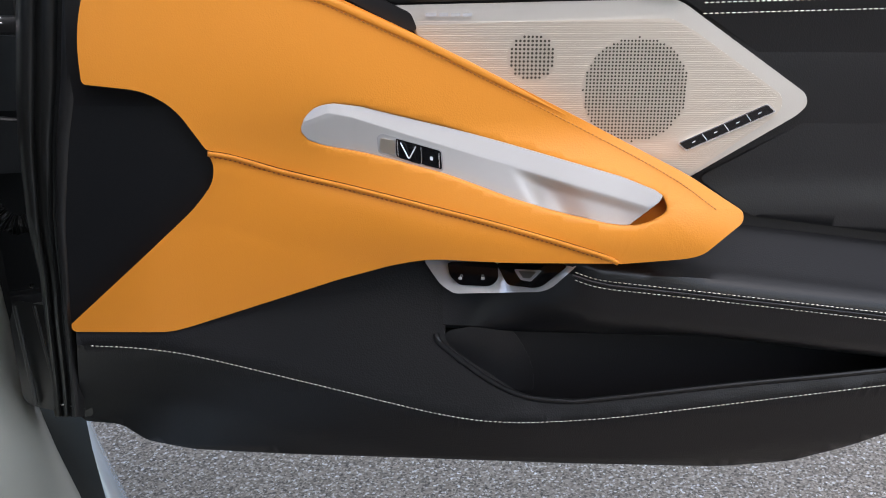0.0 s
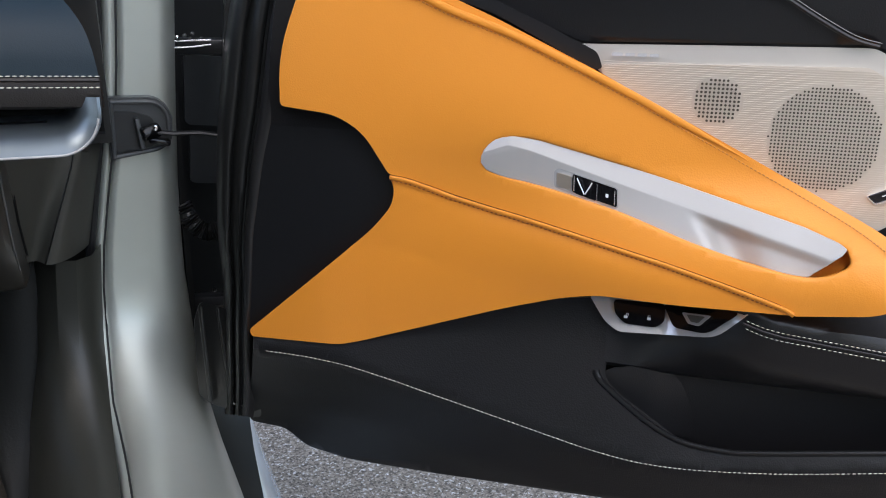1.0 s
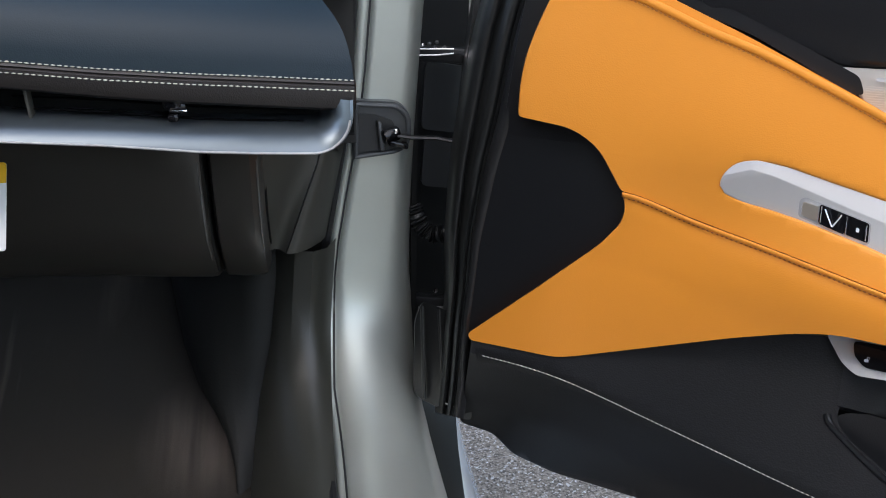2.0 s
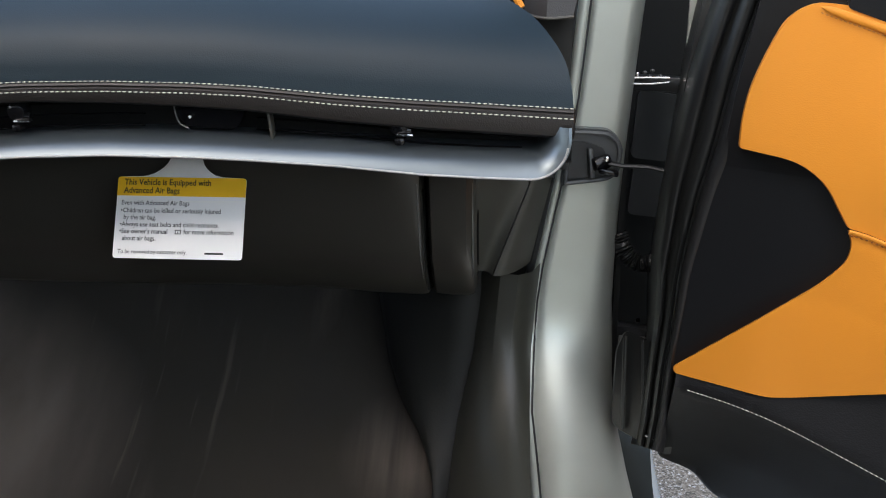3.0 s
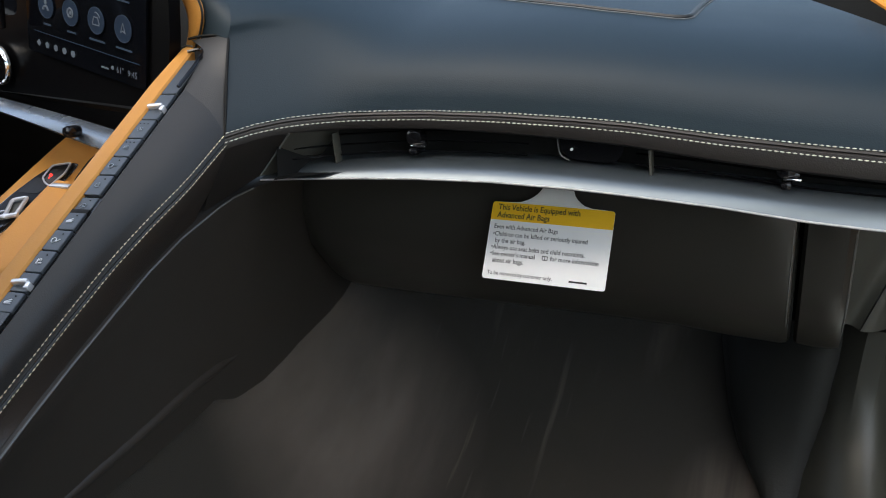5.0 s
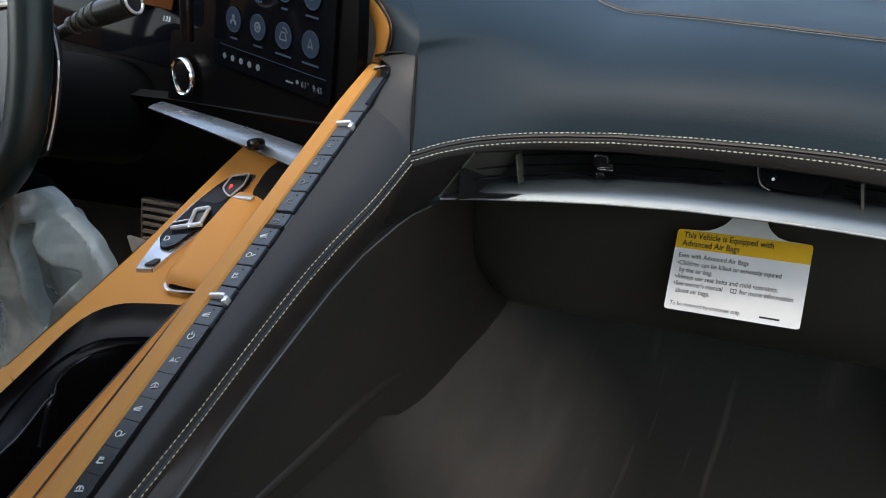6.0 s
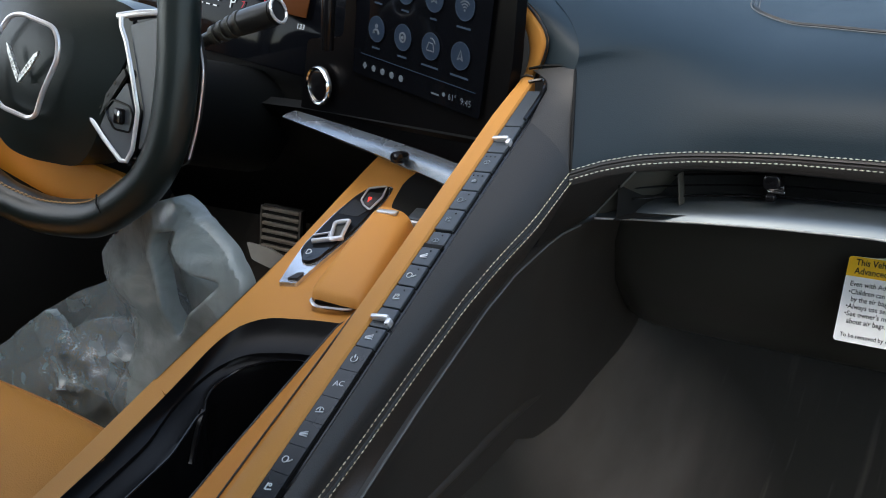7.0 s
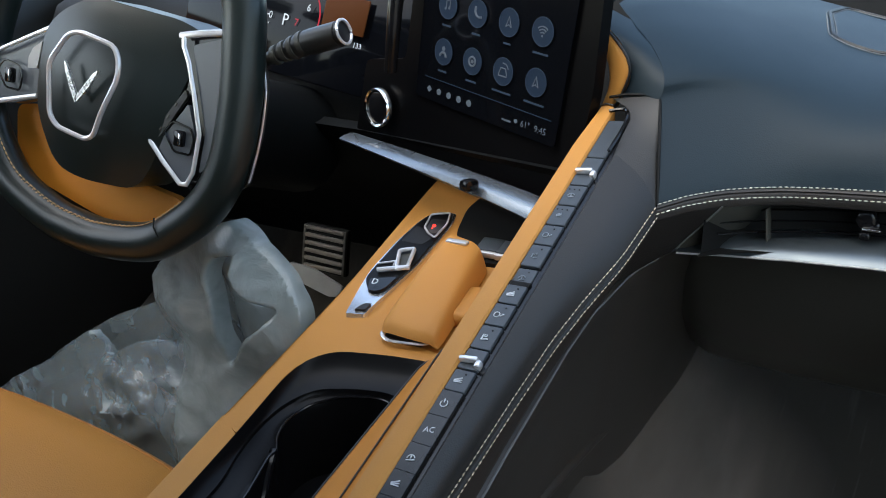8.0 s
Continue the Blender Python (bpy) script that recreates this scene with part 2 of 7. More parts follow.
def spline(pts, n=8, closed=False):
    """Catmull-Rom curve through points of any size."""
    pts = [Vector(p) for p in pts]
    out, k = [], len(pts)
    for i in range(k if closed else k - 1):
        if closed:
            a, b, c, d = pts[i - 1], pts[i], pts[(i + 1) % k], pts[(i + 2) % k]
        else:
            a, b, c, d = pts[max(i - 1, 0)], pts[i], pts[i + 1], pts[min(i + 2, k - 1)]
        for j in range(n):
            t = j / n
            out.append(0.5 * ((2 * b) + (c - a) * t + (2 * a - 5 * b + 4 * c - d) * t * t + (3 * b - 3 * c + d - a) * t ** 3))
    if not closed:
        out.append(pts[-1])
    return out


def rounded(pts, r=0.01, n=5):
    """A 2D outline with rounded corners; a point may carry its own radius."""
    out, k = [], len(pts)
    for i in range(k):
        p, a, b = (Vector(q[:2]) for q in (pts[i], pts[i - 1], pts[(i + 1) % k]))
        rad = pts[i][2] if len(pts[i]) > 2 else r
        la, lb = (a - p).length, (b - p).length
        cut = min(rad, la * 0.48, lb * 0.48)
        if cut < 1e-5:
            out.append(p)
            continue
        p0, p1 = p + (a - p) * (cut / la), p + (b - p) * (cut / lb)
        for j in range(n + 1):
            t = j / n
            out.append(p0 * (1 - t) ** 2 + p * (2 * t * (1 - t)) + p1 * t * t)
    return out


def loft(rows, close_u=False, close_v=False):
    """A grid surface through rows of points."""
    bm = bmesh.new()
    vs = [[bm.verts.new(p) for p in row] for row in rows]
    nr, nc = len(vs), len(vs[0])
    for i in range(nr if close_u else nr - 1):
        for j in range(nc if close_v else nc - 1):
            a, b = vs[i], vs[(i + 1) % nr]
            q = (a[j], a[(j + 1) % nc], b[(j + 1) % nc], b[j])
            if len(set(q)) == 4:
                bm.faces.new(q)
    return bm


def solid(rows, depth):
    """A lofted sheet given thickness along a vector."""
    bm = loft(rows)
    d = Vector(depth)
    edges = [e for e in bm.edges if e.is_boundary]
    faces = bm.faces[:]
    res = bmesh.ops.duplicate(bm, geom=faces)
    copied = {v: res["vert_map"][v] for v in {v for e in edges for v in e.verts}}
    for g in res["geom"]:
        if isinstance(g, bmesh.types.BMVert):
            g.co += d
    for e in edges:
        a, b = e.verts
        bm.faces.new((a, b, copied[b], copied[a]))
    return bm


def grown(loop, d):
    """A closed 2D loop pushed outwards by d."""
    area = sum(a[0] * b[1] - b[0] * a[1] for a, b in zip(loop, loop[1:] + loop[:1]))
    out, k, sgn = [], len(loop), (1 if area > 0 else -1)
    for i, p in enumerate(loop):
        t = (Vector(loop[(i + 1) % k]) - Vector(loop[i - 1])).normalized()
        out.append(Vector(p) + Vector((t[1], -t[0])) * d * sgn)
    return out


def relief(outline, height=None, rim=0.004, thick=0.012, cell=0.012, hole=None):
    """A panel in the x-z plane facing -y: outline, height towards the viewer, rounded rim, sides."""
    bm = bmesh.new()
    face = bm.faces.new([bm.verts.new((p[0], rim, p[1])) for p in outline])
    outer = set(bm.verts)
    if rim > 0:
        bmesh.ops.inset_region(bm, faces=[face], thickness=rim * 0.3, use_even_offset=False)
        ring = set(bm.verts) - outer
        for v in ring:
            v.co.y = 0.286 * rim
        bmesh.ops.inset_region(bm, faces=[face], thickness=rim * 0.7, use_even_offset=False)
        for v in set(bm.verts) - outer - ring:
            v.co.y = 0.0
    if hole is not None:
        edges = face.edges[:]
        bmesh.ops.delete(bm, geom=[face], context="FACES_ONLY")
        rings = [[bm.verts.new((p[0], d, p[1])) for p in grown(hole, g)] for g, d in ((0, rim), (rim * 0.3, rim * 0.286), (rim, 0.0))]
        k = len(hole)
        for a, b in zip(rings, rings[1:]):
            for i in range(k):
                bm.faces.new((a[i], a[(i + 1) % k], b[(i + 1) % k], b[i]))
        last = rings[-1]
        inner = [bm.edges.get((last[i], last[(i + 1) % k])) for i in range(k)]
        bmesh.ops.triangle_fill(bm, edges=edges + inner, use_beauty=True)
    bmesh.ops.triangulate(bm, faces=[f for f in bm.faces if len(f.verts) > 4])
    if height is not None:
        xs, zs = [p[0] for p in outline], [p[1] for p in outline]
        for axis, lo, hi in ((0, min(xs), max(xs)), (2, min(zs), max(zs))):
            k = int((hi - lo) / cell)
            for i in range(1, k + 1):
                co, no = [0, 0, 0], [0, 0, 0]
                co[axis], no[axis] = lo + i * (hi - lo) / (k + 1), 1
                bmesh.ops.bisect_plane(bm, geom=bm.verts[:] + bm.edges[:] + bm.faces[:], plane_co=co, plane_no=no)
    ext = bmesh.ops.extrude_edge_only(bm, edges=[e for e in bm.edges if e.is_boundary])
    back = {g for g in ext["geom"] if isinstance(g, bmesh.types.BMVert)}
    for v in bm.verts:
        if height is not None:
            v.co.y -= height(v.co.x, v.co.z)
        if v in back:
            v.co.y += thick
    return bm


def tube(path, r, n=8, closed=False, flat=1.0, up=(0, 0, 1)):
    """A round cord along a path; r may be a function of 0..1."""
    pts = [Vector(p) for p in path]
    k = len(pts)
    rows, up = [], Vector(up)
    for i, p in enumerate(pts):
        a = pts[i - 1] if (closed or i) else pts[i]
        b = pts[(i + 1) % k] if (closed or i < k - 1) else pts[i]
        t = (b - a).normalized()
        ref = up if abs(t.dot(up)) < 0.95 else Vector((0, 1, 0))
        s = t.cross(ref).normalized()
        q = s.cross(t)
        rr = r(i / max(1, k - 1)) if callable(r) else r
        rows.append([p + s * (rr * math.cos(2 * math.pi * j / n)) + q * (rr * flat * math.sin(2 * math.pi * j / n)) for j in range(n)])
    bm = loft(rows, close_u=closed, close_v=True)
    if not closed:
        bm.verts.ensure_lookup_table()
        bm.faces.new(bm.verts[:n])
        bm.faces.new(bm.verts[-n:])
    return bm


def block(sx, sy, sz, bevel=0.002, m=None, seg=2):
    bm = bmesh.new()
    bmesh.ops.create_cube(bm, size=1, matrix=Matrix.Diagonal((sx, sy, sz, 1)))
    if bevel:
        bmesh.ops.bevel(bm, geom=bm.edges[:], offset=bevel, segments=seg, profile=0.5, affect="EDGES")
    if m is not None:
        bmesh.ops.transform(bm, matrix=m, verts=bm.verts)
    return bm


def disc(r, h, n=20, m=None, bevel=0.0):
    bm = bmesh.new()
    bmesh.ops.create_cone(bm, cap_ends=True, segments=n, radius1=r, radius2=r, depth=h)
    if bevel:
        bmesh.ops.bevel(bm, geom=[e for e in bm.edges if len(e.link_faces) == 2 and abs(e.verts[0].co.z - e.verts[1].co.z) < 1e-6], offset=bevel, segments=2, profile=0.5, affect="EDGES")
    if m is not None:
        bmesh.ops.transform(bm, matrix=m, verts=bm.verts)
    return bm


def merged(bms):
    """Several bmeshes as one."""
    out = bmesh.new()
    for b in bms:
        me = bpy.data.meshes.new("piece")
        b.to_mesh(me)
        b.free()
        out.from_mesh(me)
        bpy.data.meshes.remove(me)
    return out


def stitches(path, pitch=0.0042, length=0.0030, r=0.00052, out=(0, -1, 0)):
    """A row of single stitches along a path."""
    pts = [Vector(p) for p in path]
    lens = [0]
    for a, b in zip(pts, pts[1:]):
        lens.append(lens[-1] + (b - a).length)

    def at(s):
        for i in range(len(pts) - 1):
            if s <= lens[i + 1] or i == len(pts) - 2:
                return pts[i] + (pts[i + 1] - pts[i]) * ((s - lens[i]) / max(1e-9, lens[i + 1] - lens[i]))
    verts, faces, n, s = [], [], Vector(out).normalized(), pitch / 2
    while s < lens[-1]:
        a, b = at(max(0, s - length / 2)), at(min(lens[-1], s + length / 2))
        t = (b - a).normalized()
        q = t.cross(n).normalized()
        k = len(verts)
        mid = (a + b) / 2
        for c, f in ((a, 0.35), (mid, 1.0), (b, 0.35)):
            verts += [c + q * r * f, c + n * r * f * 1.3, c - q * r * f, c - n * r * f]
        for ring in (0, 4):
            for j in range(4):
                faces.append((k + ring + j, k + ring + (j + 1) % 4, k + ring + 4 + (j + 1) % 4, k + ring + 4 + j))
        faces += [(k, k + 1, k + 2, k + 3), (k + 8, k + 9, k + 10, k + 11)]
        s += pitch
    bm = bmesh.new()
    me = bpy.data.meshes.new("piece")
    me.from_pydata([tuple(v) for v in verts], [], faces)
    bm.from_mesh(me)
    bpy.data.meshes.remove(me)
    return bm


def lettering(name, text, size, mat, parent, m, align="LEFT", bold=0.0):
    cu = bpy.data.curves.new(name, "FONT")
    cu.body, cu.size, cu.align_x, cu.offset = text, size, align, bold
    cu.resolution_u = 2
    tmp = bpy.data.objects.new(name, cu)
    scene.collection.objects.link(tmp)
    me = bpy.data.meshes.new_from_object(tmp.evaluated_get(bpy.context.evaluated_depsgraph_get()))
    bpy.data.objects.remove(tmp)
    bpy.data.curves.remove(cu)
    me.transform(m)
    me.materials.clear()
    me.materials.append(mat)
    ob = new(name, me)
    ob.parent = parent
    return ob


# ---- ground ----
def asphalt():
    m = bpy.data.materials.new("grey_asphalt")
    m.use_nodes = True
    nt = m.node_tree
    b = nt.nodes["Principled BSDF"]
    b.inputs["Roughness"].default_value = 0.9
    tc = nt.nodes.new("ShaderNodeTexCoord")
    vor = nt.nodes.new("ShaderNodeTexVoronoi")
    vor.inputs["Scale"].default_value = 330
    big = nt.nodes.new("ShaderNodeTexNoise")
    big.inputs["Scale"].default_value, big.inputs["Detail"].default_value = 150, 8
    for n in (vor, big):
        nt.links.new(tc.outputs["Object"], n.inputs["Vector"])
    ramp = nt.nodes.new("ShaderNodeValToRGB")
    for e, (pos, col) in zip((*ramp.color_ramp.elements, ramp.color_ramp.elements.new(0.5), ramp.color_ramp.elements.new(0.72)), ((0.20, (0.060, 0.050, 0.040)), (0.94, (0.70, 0.60, 0.48)), (0.48, (0.220, 0.182, 0.142)), (0.74, (0.360, 0.300, 0.236)))):
        e.position, e.color = pos, (*col, 1)
    sep = nt.nodes.new("ShaderNodeSeparateColor")
    nt.links.new(vor.outputs["Color"], sep.inputs[0])
    mix = nt.nodes.new("ShaderNodeMath")
    mix.operation = "MULTIPLY_ADD"
    mix.inputs[1].default_value = 0.55
    half = nt.nodes.new("ShaderNodeMath")
    half.operation = "MULTIPLY"
    half.inputs[1].default_value = 0.55
    nt.links.new(big.outputs["Fac"], half.inputs[0])
    nt.links.new(sep.outputs[0], mix.inputs[0])
    nt.links.new(half.outputs[0], mix.inputs[2])
    nt.links.new(mix.outputs[0], ramp.inputs["Fac"])
    nt.links.new(ramp.outputs["Color"], b.inputs["Base Color"])
    bump = nt.nodes.new("ShaderNodeBump")
    bump.inputs["Strength"].default_value, bump.inputs["Distance"].default_value = 0.8, 0.003
    nt.links.new(mix.outputs[0], bump.inputs["Height"])
    nt.links.new(bump.outputs["Normal"], b.inputs["Normal"])
    return m


bm = bmesh.new()
bmesh.ops.create_grid(bm, x_segments=8, y_segments=8, size=1500)
tagged(part("ground", bm, asphalt(), None), "coarse grey asphalt of a car park", "ground", kind="structure")

# ---- car body ----
car = thing("car_body", "sage grey painted sports car body with open doorway", "car")


def pillar_section(z):
    """Inner edge, outer edge and depth of the hinge pillar at a height."""
    inner = lerp([(0.33, -0.017), (0.36, -0.022), (0.48, -0.016), (0.64, 0.013), (0.70, 0.016), (0.80, 0.024), (0.95, 0.05)], z)
    outer = lerp([(0.33, 0.094), (0.36, 0.079), (0.40, 0.074), (0.5, 0.074), (0.58, 0.076), (0.67, 0.082), (0.78, 0.090), (0.95, 0.105)], z)
    return inner, outer


path = [(0.93, z) for z in (0.95, 0.88, 0.80, 0.74, 0.68, 0.62, 0.56, 0.50, 0.46)]
path += [(0.93 - 0.17 * (1 - math.cos(a)), 0.46 - 0.13 * math.sin(a)) for a in [radians(d) for d in range(10, 91, 8)]]
path += [(y, 0.33) for y in (0.72, 0.66, 0.5, 0.2, -0.2, -0.7)]
# outer edge of the sill as it rolls down and outwards, by the share of the bend
ROLL = [(0.0, Vector((0.0767, 0.955, 0.452))), (0.25, Vector((0.0785, 0.950, 0.360))), (0.5, Vector((0.086, 0.935, 0.306))), (0.75, Vector((0.0935, 0.893, 0.264))), (1.0, Vector((0.1030, 0.840, 0.230)))]


def outer_edge(y, z):
    if z >= 0.46:
        return Vector((pillar_section(z)[1], y + 0.022, z - 0.004 * smoothstep(0.6, 0.46, z)))
    if y < 0.76:
        f = (0.76 - y) / 1.46
        return Vector((0.1030 + 0.03 * f, 0.84 - 1.54 * f, 0.230 - 0.02 * f))
    share = math.asin(min(1.0, (0.46 - z) / 0.13)) / (math.pi / 2)
    return Vector([lerp([(k, p[axis]) for k, p in ROLL], share) for axis in range(3)])


rows, seam = [], []
for y, z in path:
    i, o = pillar_section(z)[0], outer_edge(y, z)
    sill = smoothstep(0.47, 0.33, z)
    back = Vector((0, 1 - sill, -sill))
    swell = Vector((0.45, -0.45 * (1 - sill) - 0.25, 0.80)).normalized() * (0.040 * sill)
    lip = 0.009 + 0.004 * smoothstep(0.55, 0.75, z)
    row = [Vector((i + dx, y, z)) + back * d for dx, d in ((0.002, 0.05), (0.0, 0.004), (0.003, 0.0), (lip - 0.0015, 0.0), (lip, 0.0025), (lip + 0.0015, 0.003), (lip + 0.004, 0.0005))]
    start = row[-1]
    seam.append(row[4] - back * 0.0012)
    for k in range(1, 13):
        f = k / 12
        edge = 0.016 * max(0.0, (f - 0.72) / 0.28) ** 2 * (1 - sill)
        straight = Vector((start[0] + (o[0] - start[0]) * f, start[1] + (o[1] - 0.018 * (1 - sill) - start[1]) * f, start[2] + (o[2] - start[2]) * f))
        row.append(straight + swell * math.sin(math.pi * f) ** 0.8 + Vector((0, edge, 0)))
    row += [o + Vector((0.002, 0.02, -0.004)), o + Vector((0.0, 0.06, -0.006))]
    rows.append(row)
part("hinge_pillar", loft(rows), PAINT, car, "sage grey hinge pillar running down into the sill", 60)
# Dark cord painting the shaded crease beside the pillar's flange.
part("crease_line", tube(seam, 0.0012, 6), RUBBER, car)
# rubber weather strip on the inner flange
part("weather_strip", tube([Vector((pillar_section(z)[0] - 0.004, y - 0.002, z + (0.0 if z > 0.46 else 0.003))) for y, z in path], 0.0045), RUBBER, car)
# outer skin of the fender ahead of the doorway and its lower sill skirt
def flare_x(y):
    """Inner edge of the lower body flare, drawn to a point ahead of the door to fit the camera's view."""
    return lerp([(0.4, 0.105), (0.7, 0.1135), (0.882, 0.128), (0.976, 0.1365), (1.043, 0.1445), (1.11, 0.1555), (1.3, 0.158)], y)


AHEAD = (0.4, 0.55, 0.7, 0.8, 0.882, 0.93, 0.976, 1.01, 1.043, 1.08, 1.11, 1.2, 1.3)
part("rocker_flare", solid([[(flare_x(y) + (0.163 - flare_x(y)) * f, y, z) for f, z in ((0.0, 0.208), (0.25, 0.203), (0.6, 0.184), (1.0, 0.155), (1.12, 0.120))] for y in AHEAD], (-0.01, 0, -0.004)), FLARE, car, "lower body flare under the door, toned pale for reflected sky")
# Near-black sheet standing in for the shadow gap above the flare.
part("rocker_shadow_gap", solid([[(0.080, y, 0.250), (0.105, y, 0.228), (flare_x(y) + 0.002, y, 0.2085)] for y in AHEAD], (-0.006, 0, -0.012)), DEEP_BLACK, car)
rows = [[(0.19 + 0.02 * math.sin(z * 3), y, z) for z in (0.30, 0.45, 0.6, 0.75, 0.88)] for y in (1.12, 1.4, 1.8, 2.3)]
part("fender", solid(rows, (-0.012, 0, 0)), PAINT, car)
# inner wing behind the doorway gap, its shade painted in as near-black
rows = [[(x, 1.07 + 0.03 * math.sin(z * 9), z) for z in (0.24, 0.4, 0.55, 0.7, 0.95)] for x in (0.06, 0.12, 0.2, 0.3)]
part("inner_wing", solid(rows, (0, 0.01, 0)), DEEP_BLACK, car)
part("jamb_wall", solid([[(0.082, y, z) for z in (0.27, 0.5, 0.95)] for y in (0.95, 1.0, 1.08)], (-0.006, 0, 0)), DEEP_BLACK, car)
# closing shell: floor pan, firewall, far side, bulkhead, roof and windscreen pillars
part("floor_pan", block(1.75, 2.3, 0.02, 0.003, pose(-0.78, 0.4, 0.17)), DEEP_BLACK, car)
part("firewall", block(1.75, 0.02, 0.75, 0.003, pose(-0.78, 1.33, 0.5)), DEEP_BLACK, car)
part("far_door", block(0.06, 2.2, 0.72, 0.02, pose(-1.66, 0.3, 0.5)), BLACK_PLASTIC, car)
part("far_door_trim", relief(rounded([(0.30, 0.60), (0.74, 0.78), (0.80, 0.90), (0.30, 0.90)], 0.02), None, rim=0.004, thick=0.01), TAN, car, "tan leather on the driver's door").matrix_world = pose(-1.62, 0, 0, 0, 0, 90)
part("bulkhead", block(1.7, 0.05, 0.95, 0.02, pose(-0.8, -0.75, 0.6)), BLACK_PLASTIC, car)
# Unseen roof; its front edge is set to limit sky light in the cabin.
rows = [[(x, y, 1.09 + 0.03 * (1 - ((x + 0.8) / 0.75) ** 2) - 0.05 * max(0, y / 0.4) ** 2) for x in (-1.5, -1.2, -0.9, -0.6, -0.3, -0.12)] for y in (-0.75, -0.5, -0.25, -0.05, 0.15, 0.28)]
part("roof", solid(rows, (0, 0, 0.03)), HEADLINER, car)
for x0, x1 in ((-0.08, 0.03), (-1.5, -1.62)):
    part("windscreen_pillar", tube(spline([(x0, 0.38, 1.06), (x0 + (x1 - x0) * 0.4, 0.7, 0.99), (x1, 1.2, 0.83)]), 0.035), PAINT, car)

# ---- passenger door, standing open ----
def trim(name, bm, mat, parent, label="", angle=38):
    """A door part; what stands proud of the door's plane is narrowed about the camera's start, to fit its view."""
    for v in bm.verts:
        k = 1 + v.co.y / 0.718
        v.co.x, v.co.z = 0.33 + (v.co.x - 0.33) * k, 0.82 + (v.co.z - 0.82) * k
    return part(name, bm, mat, parent, label, angle)


DOOR = pose(0.109, 0.782, 0, 0, 0, -33)
door = thing("passenger_door", "open car door with tan and black leather trim", "car door", DOOR)


SEAM = [(0.1342, 0.6140), (0.149, 0.6119), (0.167, 0.6070), (0.190, 0.6000), (0.220, 0.5925), (0.245, 0.5867), (0.280, 0.5777), (0.325, 0.5658), (0.360, 0.5566), (0.394, 0.5468), (0.427, 0.5368), (0.457, 0.5270), (0.468, 0.5214)]


def seam_z(u):
    """Height of the seam between the two tan panels."""
    return lerp(SEAM, u)


def stitch_z(u):
    return lerp([(-0.05, 0.440), (0.015, 0.438), (0.06, 0.436), (0.103, 0.430), (0.23, 0.396), (0.31, 0.374), (0.355, 0.366), (0.406, 0.364), (0.481, 0.371), (0.708, 0.406), (1.1, 0.46)], u)


def arm_z(u):
    return lerp([(0.30, 0.516), (0.40, 0.513), (0.428, 0.509), (0.453, 0.500), (0.543, 0.490), (0.696, 0.472), (1.1, 0.425)], u)


def lower_w(u, z):
    d = z - stitch_z(u)
    ridge = 0.012 + 0.022 * smoothstep(0.1, 0.4, u)
    return ridge - (0.30 * d if d > 0 else -0.42 * d) - 0.3 * max(0, -d - 0.05)


def mid_w(u, z):
    """The black panel: scooped out above the pocket, swelling to the arm rest and the upper pad."""
    scoop = smoothstep(0.30, 0.42, u) * (1 - smoothstep(0.455, 0.50, z)) * 0.010
    upper = 0.006 * smoothstep(0.6, 0.7, z)
    waist = 0.004 * math.exp(-((z - 0.45) / 0.02) ** 2) * (1 - smoothstep(0.25, 0.4, u))
    return 0.0 - scoop + upper + waist - 0.016 * (1 - smoothstep(0.0, 0.03, u))


def tan_w(u, z):
    low = smoothstep(0.64, 0.53, z)
    flare = smoothstep(0.12, 0.46, u)
    hollow = 0.010 * math.exp(-(((u - 0.19) / 0.07) ** 2 + ((z - 0.60) / 0.05) ** 2))
    tip = 0.012 * smoothstep(0.46, 0.56, u)
    return 0.016 + 0.040 * flare * low + 0.016 * flare + tip - hollow + 0.006 * math.sin((z - 0.5) * 11)


def tan_lower_w(u, z):
    d = seam_z(max(0.131, u)) - z
    tuck = 0.06 * max(0, 0.012 - d) if u > 0.125 else 0
    return tan_w(u, z) - 0.0008 - tuck - 0.14 * min(max(0, d - 0.015), 0.05) * (1 - smoothstep(0.25, 0.42, u)) * smoothstep(0.06, 0.12, u)


shell = rounded([(-0.012, 0.40), (0.05, 0.36), (0.10, 0.345), (0.6, 0.335), (0.78, 0.41), (1.12, 0.52), (1.15, 0.72), (1.05, 0.80), (0.1, 0.83), (0.02, 0.86), (0.0, 0.75), (-0.02, 0.55)], 0.03)
trim("door_shell", relief(shell, lambda u, z: -0.05, rim=0.02, thick=0.10), BLACK_PLASTIC, door, "dark inner door frame")
skin = rounded([(0.0, 0.43), (0.1, 0.36), (0.6, 0.345), (0.8, 0.42), (1.16, 0.53), (1.18, 0.74), (1.05, 0.83), (0.1, 0.86), (0.0, 0.86)], 0.04)
trim("outer_skin", relief(skin, lambda u, z: -0.15, rim=0.01, thick=0.015), PAINT, door)


def edge_u(z):
    """Hinge-side edge of the trim at a height."""
    return lerp([(0.355, -0.006), (0.40, -0.001), (0.46, 0.003), (0.55, 0.012), (0.62, 0.026), (0.667, 0.039), (0.731, 0.050), (0.79, 0.065), (0.86, 0.090)], z)


def edge_strip(name, profile, mat, label, z0=0.366, z1=0.86):
    """A rubber or sheet-metal strip running down the hinge side of the door."""
    zs = [z0 + (z1 - z0) * k / 36 for k in range(37)]
    return trim(name, loft([[(edge_u(z) + du * lerp([(0.37, 0.46), (0.50, 0.52), (0.667, 1.0)], z), dy, z) for du, dy in profile] for z in zs]), mat, door, label, 70)


